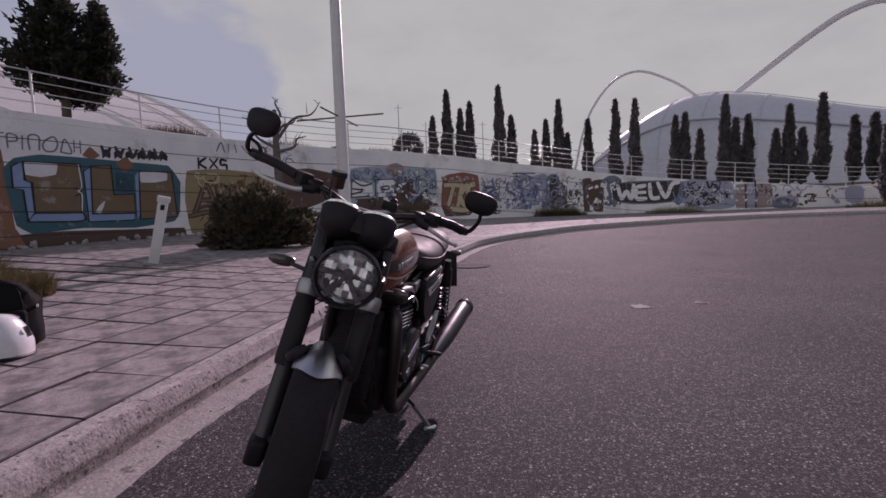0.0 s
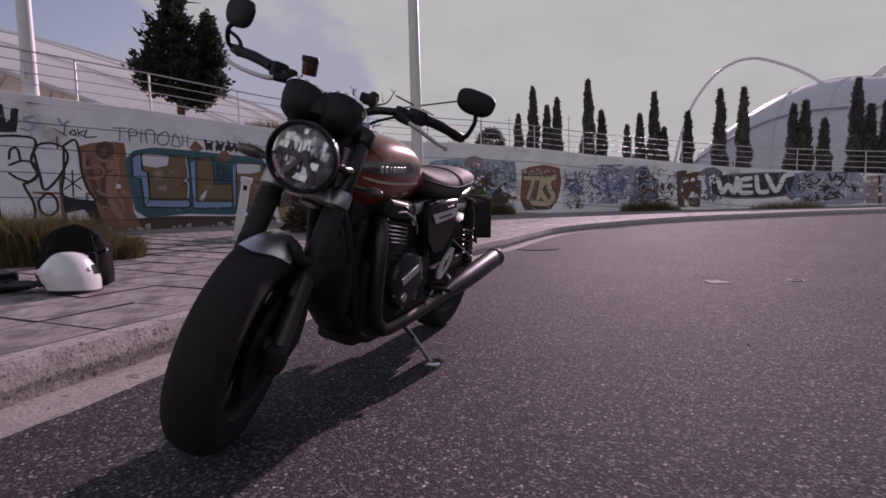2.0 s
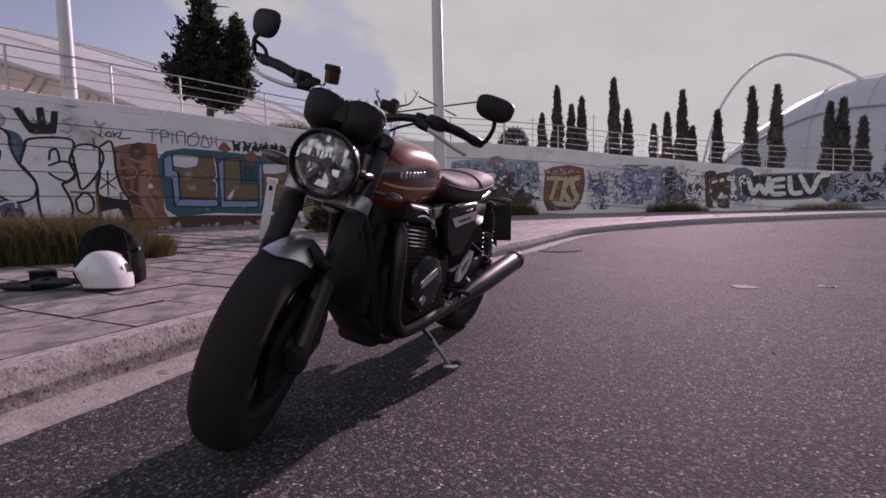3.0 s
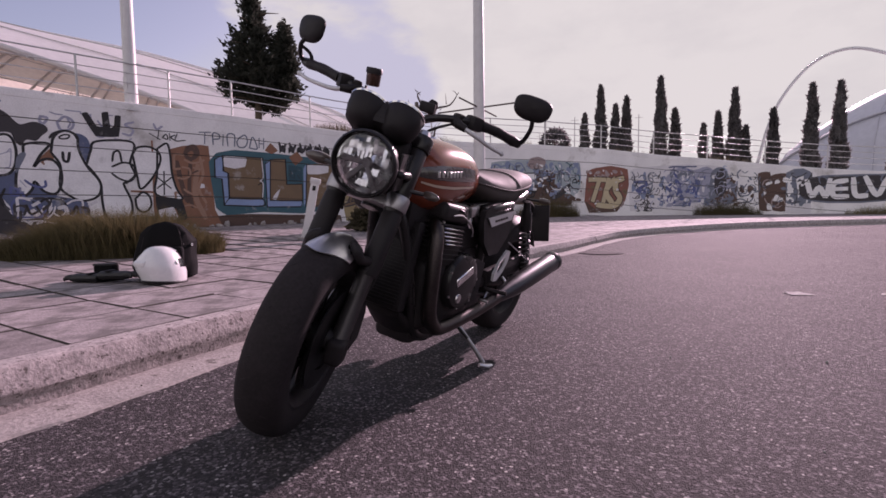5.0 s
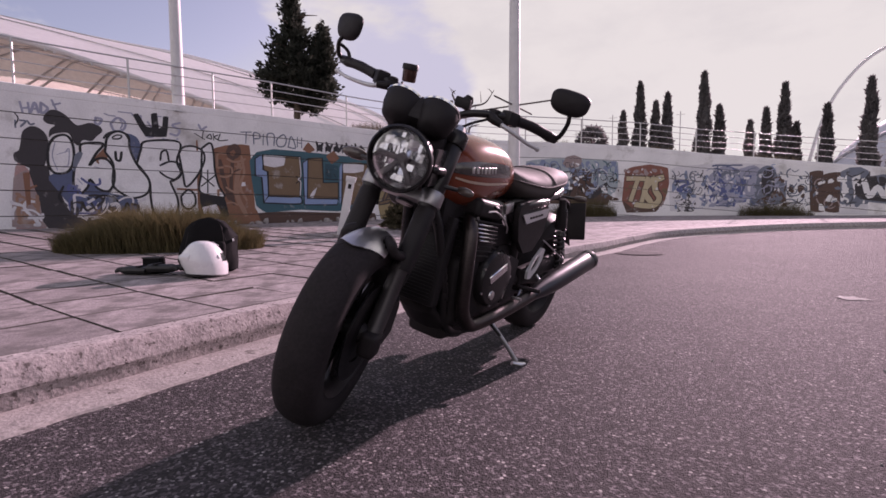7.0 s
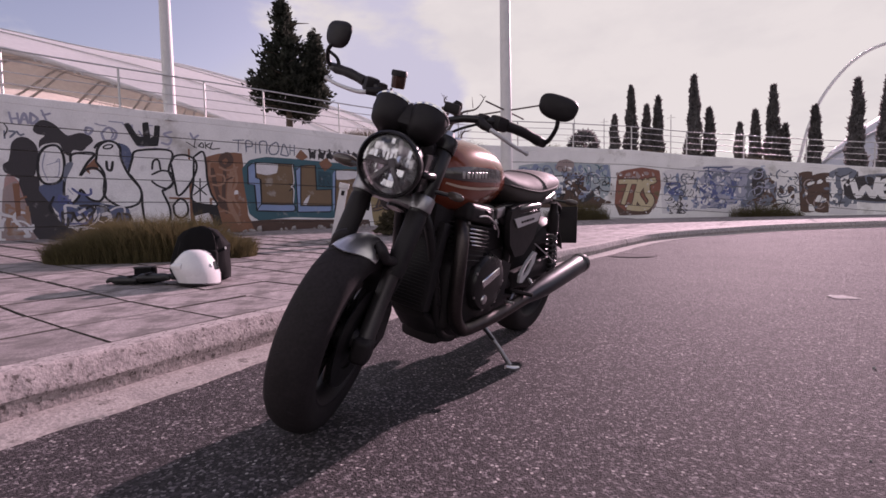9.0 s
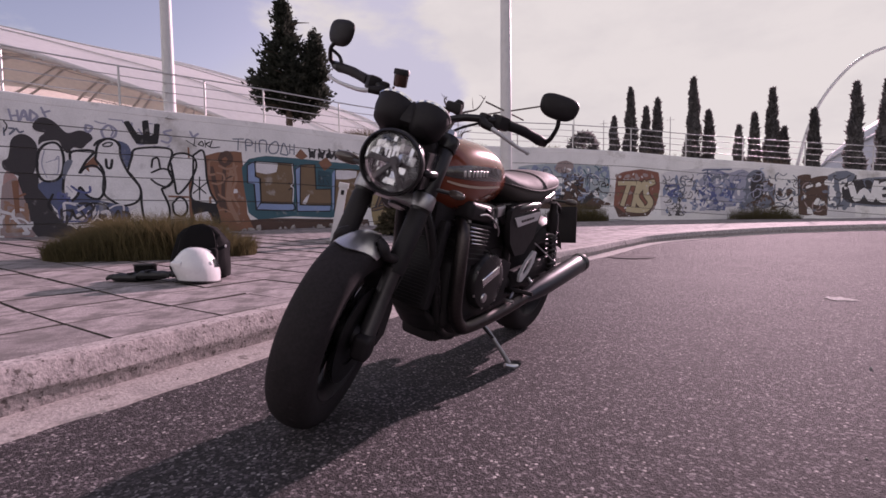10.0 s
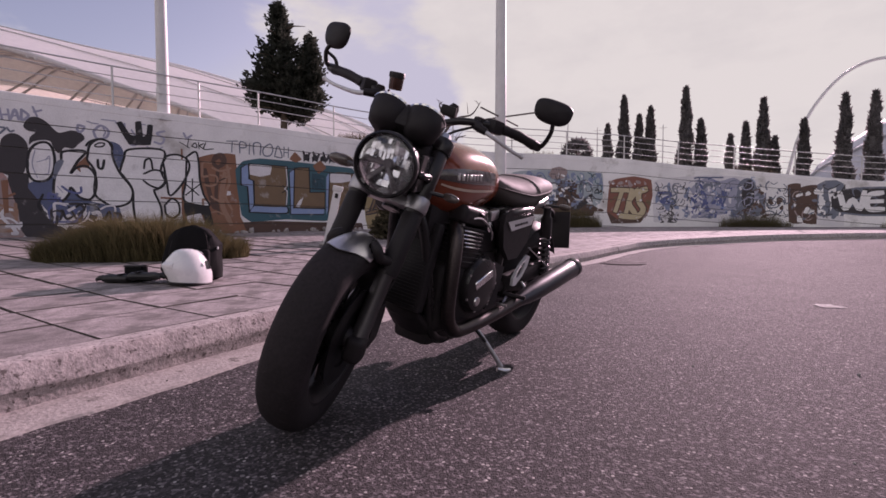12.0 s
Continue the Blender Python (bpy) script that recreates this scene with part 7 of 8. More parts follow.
def terrace_weeds():
    """Dark weeds in patches along the terrace edge, behind the railing."""
    rng = random.Random(55)
    bm = bmesh.new()
    for s0, s1, h, n in ((13.5, 14.6, 0.22, 500), (20.6, 22.6, 0.40, 1600), (24.2, 26.8, 0.30, 1500), (28.5, 30.5, 0.24, 900), (33.0, 36.5, 0.22, 1300), (38.0, 41.0, 0.26, 1100)):
        for _ in range(n):
            s = rng.uniform(s0, s1)
            p = wall_at(s, -rng.uniform(0.4, 1.5))[0]
            swell = math.sin(math.pi * (s - s0) / (s1 - s0)) ** 0.5
            blades(bm, rng, [(p.x, p.y, along(WALL_TOP, s) - 0.12)], (h + 0.14) * (0.4 + 0.6 * swell), 0.8, 0.007)
    solid("weeds", bm, SHRUB, "dark weeds along the edge of the terrace", "weeds", kind="stuff", smooth=False)


terrace_weeds()


def shrub(c, radius, height, count, seed, mat, label):
    rng = random.Random(seed)
    z0 = paving_z(*c)
    bush = thing("shrub", label, "shrub", Matrix.Translation((*c, z0)))
    for k in range(6):
        a = 2 * math.pi * k / 6 + rng.uniform(-0.3, 0.3)
        d = Vector((math.cos(a) * radius * 0.6, math.sin(a) * radius * 0.4, height * 0.8))
        part("stem", tube(bmesh.new(), [(0, 0, -0.05), d * 0.5 + Vector((0, 0, 0.1)), d], [0.03, 0.018, 0.006], 6), BARK, bush)
    pts = []
    for _ in range(count):
        a, u = rng.uniform(0, 2 * math.pi), rng.random()
        ph = math.acos(u)
        lump = 0.8 + 0.6 * noise.noise(Vector((math.cos(a) * 2.2, math.sin(a) * 2.2, ph * 2 + seed)))
        r = lump * (1 - 0.45 * rng.random() ** 2)
        d = Vector((math.sin(ph) * math.cos(a), math.sin(ph) * math.sin(a), math.cos(ph)))
        pts.append((Vector((d.x * radius * r, d.y * radius * 0.65 * r, 0.05 + d.z * height * r)), d))
    bm = bmesh.new()
    leaf_cloud(bm, rng, pts, 0.095)
    part("leaves", bm, mat, bush, smooth=False)


shrub((-4.5, 11.0), 1.36, 1.36, 8500, 21, SHRUB, "dense dark shrub growing before the wall")


def dead_tree(x, y):
    rng = random.Random(8)
    z = paving_z(x, y)
    tree = thing("dead_tree", "bare dead tree with broken dark branches", "tree", Matrix.Translation((x, y, z)))
    part("trunk", tube(bmesh.new(), [(0, 0, -0.1), (0.03, 0.0, 1.2), (-0.01, 0.03, 2.2), (0.02, 0, 2.95), (0.0, 0, 3.2)], [0.13, 0.10, 0.085, 0.06, 0.045], 9, 5), DEADWOOD, tree)
    for z0, d in ((2.45, (1.05, 0.25, 0.95)), (2.3, (-0.75, -0.1, 0.75)), (2.6, (0.5, 0.1, 0.42)), (2.2, (0.75, 0.0, 0.35)), (2.75, (-0.35, 0.1, 0.5)), (2.9, (0.12, 0.0, 0.55)), (2.05, (-0.5, 0.2, 0.35))):
        d = Vector(d)
        p = Vector((0, 0, z0))
        j = Vector((rng.uniform(-0.12, 0.12), 0, rng.uniform(-0.12, 0.12)))
        limb = part("branch", tube(bmesh.new(), [p, p + d * 0.45 + j, p + d * 0.75 - j * 0.6, p + d], [0.045, 0.03, 0.02, 0.008], 7, 5), DEADWOOD, tree)
        for k in range(3):
            q = p + d * rng.uniform(0.5, 0.95)
            e = q + Vector((rng.uniform(-0.25, 0.3), rng.uniform(-0.2, 0.2), rng.uniform(-0.05, 0.3)))
            part("twig", tube(bmesh.new(), [q, q.lerp(e, 0.5) + Vector((0, 0, 0.03)), e], [0.011, 0.007, 0.003], 5), DEADWOOD, limb)


dead_tree(-4.3, 11.75)


def pine(x, y, z):
    """The broad dark conifer behind the wall: two leaders, layered drooping sprays, gaps in its outline."""
    rng = random.Random(14)
    tree = thing("conifer", "broad dark conifer with two leaders behind the railing", "tree", Matrix.Translation((x, y, z)))
    part("trunk", tube(bmesh.new(), [(0, 0, -0.3), (0.05, 0, 1.8), (-0.1, 0, 4.0), (-0.15, 0, 6.2)], [0.16, 0.13, 0.08, 0.03], 10, 4), BARK, tree)
    lead = part("limb", tube(bmesh.new(), [(0.05, 0, 1.6), (0.55, 0.3, 2.8), (0.85, 0.55, 4.9)], [0.12, 0.08, 0.02], 8, 4), BARK, tree)
    bm = bmesh.new()
    pts = []
    for cx, cy, base, top, wide, n in ((-0.18, 0, 1.65, 6.08, 1.75, 190), (0.92, 0.75, 1.35, 4.72, 1.22, 120)):
        for _ in range(n):
            t = rng.random() ** 1.15
            h = base + (top - base) * t
            a = rng.uniform(0, 2 * math.pi)
            reach = wide * (1 - t) ** 0.85 * min(1.0, 0.70 + t * 2.4) * rng.uniform(0.55, 1.1)
            q0 = Vector((cx * min(1, h / 3), cy * min(1, h / 3), h - 0.1))
            q1 = q0 + Vector((math.cos(a) * reach, math.sin(a) * reach, rng.uniform(-0.1, 0.35)))
            for _k in range(42):
                f = rng.uniform(0.3, 1.0)
                c = q0.lerp(q1, f) + Vector((rng.gauss(0, 0.11), rng.gauss(0, 0.11), rng.gauss(0, 0.11)))
                pts.append((c, Vector((math.cos(a), math.sin(a), 0.5))))
    leaf_cloud(bm, rng, pts, 0.15)
    part("crown", bm, PINE, tree, smooth=False)
    for k in range(9):
        a, h = rng.uniform(0, 6.28), 1.5 + 0.45 * k
        part("bough", tube(bmesh.new(), [(0, 0, h), (math.cos(a) * 0.6, math.sin(a) * 0.6, h + 0.1), (math.cos(a) * 1.1, math.sin(a) * 1.1, h + 0.05)], [0.05, 0.03, 0.01], 6), BARK, tree)


pine(-14.1, 17.1, 4.15)


def bollard(x, y):
    m = Matrix.Translation((x, y, paving_z(x, y))) @ Matrix.Rotation(radians(14), 4, "Y") @ Matrix.Rotation(radians(32), 4, "Z")
    post = thing("marker_post", "leaning white painted marker post on the paving", "post", m)
    bm = block(bmesh.new(), Matrix.Translation((0, 0, 0.54)), (0.15, 0.045, 1.10), 0.008)
    part("shaft", bm, STEEL_WHITE, post)
    part("cap", block(bmesh.new(), Matrix.Translation((0, 0, 1.115)), (0.19, 0.07, 0.10), 0.012), STEEL_WHITE, post)
    part("reflector", block(bmesh.new(), Matrix.Translation((0, -0.026, 0.98)), (0.06, 0.008, 0.09), 0.003), PLASTIC, post)
    part("foot", block(bmesh.new(), Matrix.Translation((0, 0, 0.012)), (0.30, 0.16, 0.03), 0.006), GUTTER, post)


bollard(-5.05, 8.1)


# ---- the rider's kit on the paving ----
CLOTH = material("black_cordura", (0.008, 0.0075, 0.008), 0.85, vary=0.3, scale=14, fine=260, bump=0.5, depth=0.004, spec=0.12)
LEATHER = material("black_leather", (0.014, 0.013, 0.013), 0.55, vary=0.3, scale=24, fine=160, bump=0.5, depth=0.003)
SHELL = material("white_helmet_shell", (0.78, 0.77, 0.77), 0.28, vary=0.05, scale=6, fine=60, bump=0.0, coat=0.8)
VISOR = material("dark_visor", (0.02, 0.02, 0.022), 0.12, vary=0.1, scale=8, fine=60, bump=0.0, coat=0.6)


def helmet(x, y, turn):
    z = paving_z(x, y) + 0.004
    hat = thing("helmet", "white full-face motorcycle helmet resting on the paving", "helmet", Matrix.Translation((x, y, z)) @ Matrix.Rotation(turn, 4, "Z") @ Matrix.Scale(1.09, 4))

    def form(u, v, grow=0.0):
        """u: 0 front to 2 pi round, v: 0 rim to 1 crown."""
        c, s = math.cos(u), math.sin(u)
        lift = math.sin(v * math.pi / 2)
        r = math.cos(v * math.pi / 2 * 0.985) ** 0.78
        chin = 0.03 * max(c, 0) ** 3 * (1 - v) ** 2
        back = max(-c, 0)
        tuck = (0.90 + 0.10 * min(1, v * 5)) * (1 - 0.20 * back * (1 - v) ** 2.2) * (1 + 0.20 * back ** 2 * math.exp(-((v - 0.33) / 0.15) ** 2))
        return Vector(((0.158 * r * tuck + chin + grow) * c + 0.01, (0.124 * r * tuck + grow) * s, 0.015 + 0.24 * lift + grow * lift - 0.012 * c * (1 - v)))
    part("shell", loft(bmesh.new(), [[form(2 * math.pi * j / 40, v) for j in range(40)] for v in (0, 0.04, 0.1, 0.2, 0.32, 0.45, 0.58, 0.7, 0.8, 0.88, 0.94, 0.975, 1.0)], caps=True), SHELL, hat)
    part("visor", loft(bmesh.new(), [[form(radians(-52 + 104 * j / 20), v, 0.002) for j in range(21)] for v in (0.27, 0.31, 0.37, 0.42, 0.45)], closed=False), VISOR, hat, "dark tinted visor")
    part("rim", tube(bmesh.new(), [form(2 * math.pi * j / 40, 0.0) + Vector((0, 0, -0.004)) for j in range(41)], 0.009, 8), PLASTIC, hat)
    for s in (-1, 1):
        part("visor_pivot", lathe(bmesh.new(), [(0.0, 0.003), (0.012, 0.003), (0.015, 0.0)], aim(form(radians(60 * s), 0.37), form(radians(60 * s), 0.37) - Vector((0, 0, 0.09))), 20), SHELL, hat)
        part("vent", block(bmesh.new(), aim(form(radians(16 * s), 0.72), form(radians(16 * s), 0.72) - Vector((0, 0, 0.08))), (0.02, 0.045, 0.008), 0.003), SHELL, hat)
    part("spoiler", loft(bmesh.new(), [[form(radians(180 + a), v, g) for v, g in ((0.28, 0.0), (0.32, 0.007), (0.36, 0.008), (0.42, 0.0))] for a in (-34, -22, -10, 0, 10, 22, 34)]), SHELL, hat)


helmet(-2.68, 3.21, radians(76))


def backpack(x, y):
    z = paving_z(x, y)
    bag = thing("backpack", "black fabric backpack standing behind the helmet", "backpack", Matrix.Translation((x, y, z)) @ Matrix.Rotation(radians(35), 4, "Z") @ Matrix.Diagonal((1.05, 1.02, 1.0, 1)))
    rings = []
    for h, w, d in ((0.0, 0.155, 0.10), (0.02, 0.19, 0.125), (0.10, 0.205, 0.135), (0.20, 0.20, 0.13), (0.30, 0.185, 0.12), (0.37, 0.155, 0.105), (0.42, 0.115, 0.08), (0.445, 0.06, 0.05)):
        rings.append([Vector((math.copysign(abs(math.cos(q)) ** 0.75, math.cos(q)) * w + 0.034 * noise.noise(Vector((math.cos(q) * 2.2, math.sin(q) * 2.2, h * 9))), math.copysign(abs(math.sin(q)) ** 0.75, math.sin(q)) * d + 0.018 * noise.noise(Vector((math.cos(q) * 2.2, math.sin(q) * 2.2, h * 9 + 5))), h + 0.02 * noise.noise(Vector((math.cos(q) * 1.6, math.sin(q) * 1.6, 3))) * (h > 0.25))) for q in (2 * math.pi * j / 28 for j in range(28))])
    part("body", loft(bmesh.new(), rings), CLOTH, bag)
    part("front_pocket", block(bmesh.new(), Matrix.Translation((0.02, -0.125, 0.15)), (0.26, 0.07, 0.22), 0.03, 3), CLOTH, bag)
    part("zip", tube(bmesh.new(), [(-0.15, -0.09, 0.22), (-0.11, -0.07, 0.37), (0.0, -0.06, 0.425), (0.11, -0.07, 0.37), (0.15, -0.09, 0.22)], 0.004, 6, 5), PLASTIC, bag)
    part("grab_loop", tube(bmesh.new(), [(-0.03, 0.02, 0.43), (-0.02, 0.02, 0.45), (0.02, 0.02, 0.45), (0.03, 0.02, 0.43)], 0.007, 8, 5), CLOTH, bag)
    part("reflective_tag", block(bmesh.new(), Matrix.Translation((0.192, -0.05, 0.27)), (0.012, 0.010, 0.022), 0.003), SHELL, bag, "small white reflective tag")
    for s in (-1, 1):
        part("shoulder_strap", tube(bmesh.new(), [(0.07 * s, 0.09, 0.40), (0.10 * s, 0.15, 0.30), (0.12 * s, 0.16, 0.14), (0.15 * s, 0.11, 0.03)], [0.014, 0.02, 0.016, 0.01], 8, 5), CLOTH, bag)
    part("loose_strap", tube(bmesh.new(), [(-0.16, -0.10, 0.06), (-0.26, -0.15, 0.03), (-0.36, -0.14, 0.022), (-0.42, -0.18, 0.02)], [0.012, 0.016, 0.012], 8, 5), CLOTH, bag)


backpack(-2.90, 3.46)


def glove(x, y, turn, flip, lift):
    z = paving_z(x, y) + lift
    g = thing("glove", "black leather riding glove lying on the paving", "glove", Matrix.Translation((x, y, z)) @ Matrix.Rotation(turn, 4, "Z") @ Matrix.Diagonal((1, 1, 1.5, 1)), group="pair of gloves")
    rings = [[Vector((u, math.cos(q) * w, 0.022 + math.sin(q) * h)) for q in (2 * math.pi * j / 14 for j in range(14))] for u, w, h in ((-0.15, 0.055, 0.020), (-0.14, 0.058, 0.022), (-0.08, 0.048, 0.02), (-0.03, 0.045, 0.021), (0.03, 0.052, 0.022), (0.055, 0.048, 0.018))]
    part("palm", loft(bmesh.new(), rings), LEATHER, g)
    for k, (dy, ln) in enumerate(((-0.036, 0.065), (-0.012, 0.082), (0.012, 0.078), (0.035, 0.055))):
        part("finger", tube(bmesh.new(), [(0.04, dy, 0.024), (0.04 + ln * 0.6, dy * 1.15, 0.026), (0.04 + ln, dy * 1.25, 0.016)], [0.013, 0.0125, 0.009], 9, 4), LEATHER, g)
    part("thumb", tube(bmesh.new(), [(-0.02, 0.045 * flip, 0.022), (0.015, 0.078 * flip, 0.02), (0.045, 0.088 * flip, 0.016)], [0.015, 0.013, 0.009], 9, 4), LEATHER, g)
    part("cuff_strap", block(bmesh.new(), Matrix.Translation((-0.085, 0, 0.044)), (0.03, 0.085, 0.008), 0.003), PLASTIC, g)


glove(-2.95, 3.12, radians(20), 1, 0.030)
glove(-3.25, 3.02, radians(200), -1, 0.004)
m = Matrix.Translation((-3.22, 3.19, paving_z(-3.22, 3.19) + 0.063)) @ Matrix.Rotation(radians(30), 4, "Z")
pouch = thing("camera_pouch", "small black box pouch lying beside the gloves", "pouch", m)
part("box", block(bmesh.new(), Matrix.Identity(4), (0.14, 0.10, 0.122), 0.018, 3), CLOTH, pouch)
part("flap", block(bmesh.new(), Matrix.Translation((0, 0, 0.062)), (0.144, 0.104, 0.014), 0.005), LEATHER, pouch)


# ---- far buildings ----
def roof_hall():
    """The long white shell roof behind the wall: outer skin, rim, ribbed tan lining, dark gap."""
    hall = thing("shell_roof", "large white curved shell roof with a ribbed tan underside", "roof structure")
    ridge = spline([(-86, 8, 25.6), (-78, 22, 25.5), (-72.5, 33.3, 25.0), (-68.0, 41, 24.6), (-62.0, 49, 24.0), (-55.5, 57.5, 22.3), (-48.5, 64, 20.0), (-42.5, 68, 17.6), (-37.0, 71.5, 13.6), (-35.5, 72.5, 11.5)], 6)
    lip = spline([(-66, 4, 19.2), (-60, 17, 18.6), (-56.1, 25.9, 18.0), (-54.0, 30.5, 17.2), (-51.5, 34.5, 16.0), (-48.4, 39, 14.6), (-45.0, 43.6, 12.8), (-42.5, 50, 11.2), (-39.0, 60, 9.0), (-35.5, 71, 7.5)], 6)
    rows = []
    for a, b in zip(ridge, lip):
        row = []
        for k in range(9):
            t = k / 8
            p = a.lerp(b, t)
            p.z += 1.6 * math.sin(math.pi * t) * 0.6
            row.append(p)
        rows.append(row)
    part("skin", loft(bmesh.new(), rows, closed=False), ROOF, hall)
    part("rim", tube(bmesh.new(), [p - Vector((0, 0, 0.1)) for p in lip], 0.32, 8), ROOF, hall)
    part("ridge_beam", tube(bmesh.new(), ridge, 0.35, 8), ROOF, hall)
    for f in (0.3, 0.62):
        part("seam", tube(bmesh.new(), [r[round(f * 8)] + Vector((0.1, -0.1, 0.06)) for r in rows], 0.07, 5), RAIL, hall)
    under = []
    for a, b in zip(ridge, lip):
        back = (a - b)
        back.z = 0
        back.normalize()
        under.append([b + Vector((0, 0, -0.3)), b + back * 5 + Vector((0, 0, 0.6)), b + back * 11 + Vector((0, 0, -0.6)), b + back * 16 + Vector((0, 0, -3.6)), b + back * 19 + Vector((0, 0, -8.5)), Vector((*(b + back * 20).xy, 2.0))])
    part("lining", loft(bmesh.new(), under, closed=False), ROOF_UNDER, hall, "tan ribbed lining")
    for k in range(14, len(under) + 10, 4):
        for w in (0, 0.8):      # ribs in pairs, raking back from the rim
            line = []
            for j in range(6):
                q = k + w - 2.4 * j
                if 0 <= q < len(under) - 1:
                    line.append(under[int(q)][j].lerp(under[int(q) + 1][j], q - int(q)) + Vector((0.25, -0.2, -0.12)))
            if len(line) > 2:
                part("rib", tube(bmesh.new(), line, 0.14, 6, 3), STEEL_WHITE, hall)
    for j in (1, 2, 3, 4):
        part("purlin", tube(bmesh.new(), [u[j] + Vector((0.2, -0.2, -0.2)) for u in under], 0.06, 5), STEEL_WHITE, hall)


roof_hall()


def dome_hall():
    """The far grey roof dome, with its two slender arches."""
    hall = thing("stadium_dome", "far grey domed stadium roof with clad panels", "stadium")
    c = Vector((93, 150, 0))
    side = Vector((0.78, -0.62, 0)).normalized()
    away = Vector((0.62, 0.78, 0)).normalized()
    prof = [(-52, 17), (-46, 23.5), (-38, 28.5), (-30, 33), (-20, 35.8), (-8, 34.6), (6, 30.5), (20, 25.8), (34, 21.5), (48, 16.5), (56, 12)]
    rows = []
    for u, top in spline([(a, b, 0) for a, b in prof], 3) and [(p.x, p.y) for p in spline([(a, b, 0) for a, b in prof], 3)]:
        row = []
        for k in range(13):
            q = math.pi * k / 12
            p = c + side * u - away * math.cos(q) * 32 * max(1 - (u / 75) ** 2, 0.2)
            row.append(Vector((p.x, p.y, 4 + (top - 4) * math.sin(q) ** 0.62 if 0 < k < 12 else 2.0)))
        rows.append(row)
    part("roof_shell", loft(bmesh.new(), rows, closed=False), DOME, hall)
    for i in range(2, len(rows) - 1, 3):
        part("roof_rib", tube(bmesh.new(), [p + Vector((-0.1, -0.15, 0.1)) for p in rows[i][:8]], 0.12, 5), DOME, hall)
    part("eave_band", tube(bmesh.new(), [r[2] + Vector((-0.3, -0.4, 0.1)) for r in rows], 0.35, 6), DOME, hall)
    edge = [r[6] for r in rows]
    part("ridge_rail", tube(bmesh.new(), [p + Vector((0, 0, 1.0)) for p in edge[4:-6]], 0.12, 5), RAIL, hall)
    for p in edge[4:-6]:
        part("ridge_post", tube(bmesh.new(), [p, p + Vector((0, 0, 1.0))], 0.10, 5), RAIL, hall)


dome_hall()


def arch(pts, r):
    a = thing("steel_arch", "slender white tubular steel arch over the dome", "arch", group="stadium arches")
    line = spline(pts, 6)
    part("arch_tube", tube(bmesh.new(), line, r, 12), STEEL_WHITE, a)
    for p in (line[0], line[-1]):
        part("arch_foot", tube(bmesh.new(), [(p.x, p.y, 0), tuple(p)], r * 1.1, 10), STEEL_WHITE, a)


arch([(42, 186, 12), (43.6, 185.5, 18), (46, 185, 29), (49.8, 184, 38.8), (56.6, 182, 47.4), (64.8, 179.2, 49.9), (73.5, 175.8, 45.9), (80.9, 172.5, 39.8), (88, 169, 31)], 0.45)
arch([(84, 171, 30), (93.6, 166, 38.6), (102.7, 160.5, 46.6), (109.7, 155.8, 52.5), (116, 151.2, 56.7), (122.5, 145.9, 57.6), (128, 140, 52), (131, 137, 42), (132, 136, 25)], 0.95)


def far_land():
    """Low scrub hills that close the distance."""
    bm = bmesh.new()
    rows = []
    for k in range(73):
        a = radians(-150 + 300 * k / 72)
        row = []
        for r, h in ((70, 3.0), (120, 5.5), (190, 9.0), (320, 12), (520, 10), (880, 2)):
            n = 0.75 + 0.5 * noise.noise(Vector((math.sin(a) * 5, math.cos(a) * 5, r * 0.01)))
            row.append(Vector((math.sin(a) * r, math.cos(a) * r, max(h * n, 0.5))))
        rows.append(row)
    loft(bm, rows, closed=False)
    solid("backdrop_hills", bm, HILL, "low hazy scrub hills in the distance", "hills", kind="structure")


far_land()


def round_tree(x, y, z, r, h, seed):
    rng = random.Random(seed)
    t = thing("shrub_tree", "small dark round-headed tree behind the railing", "tree", Matrix.Translation((x, y, z)), group="terrace trees")
    part("trunk", tube(bmesh.new(), [(0, 0, -0.2), (0.03, 0, h * 0.5), (0, 0.03, h * 0.8)], [0.10, 0.07, 0.03], 7), BARK, t)
    pts = []
    for _ in range(700):
        d = Vector((rng.gauss(0, 1), rng.gauss(0, 1), rng.gauss(0, 1))).normalized()
        lump = 0.75 + 0.5 * noise.noise(d * 1.8 + Vector((seed, 0, 0)))
        pts.append((Vector((d.x * r, d.y * r, h * 0.62 + d.z * h * 0.4)) * 1.0 + d * r * 0.35 * (lump - 0.75), d))
    bm = bmesh.new()
    leaf_cloud(bm, rng, pts, 0.26)
    part("crown", bm, CYPRESS, t, smooth=False)


round_tree(-3.4, 31.5, 3.7, 0.75, 2.3, 61)
round_tree(-8.5, 33, 3.8, 1.1, 1.7, 62)
round_tree(-6.0, 34, 3.8, 0.9, 1.5, 63)
for x, y, h in ((-4.6, 36, 5.2), (-2.9, 40, 4.6), (1.9, 42, 4.8), (-6.3, 44, 4.2)):
    mast = thing("aerial_mast", "thin grey aerial mast far behind the railing", "mast", Matrix.Translation((x, y, 3.9)), group="aerial masts")
    part("pole", tube(bmesh.new(), [(0, 0, -0.2), (0, 0, h)], [0.05, 0.03], 6), RAIL, mast)
    part("crossbar", tube(bmesh.new(), [(-0.3, 0, h - 0.25), (0.3, 0, h - 0.25)], 0.015, 5), RAIL, mast)


# ---- road details ----
PAPER = material("grubby_paper", (0.62, 0.60, 0.585), 0.8, vary=0.2, scale=20, fine=120, bump=0.1)


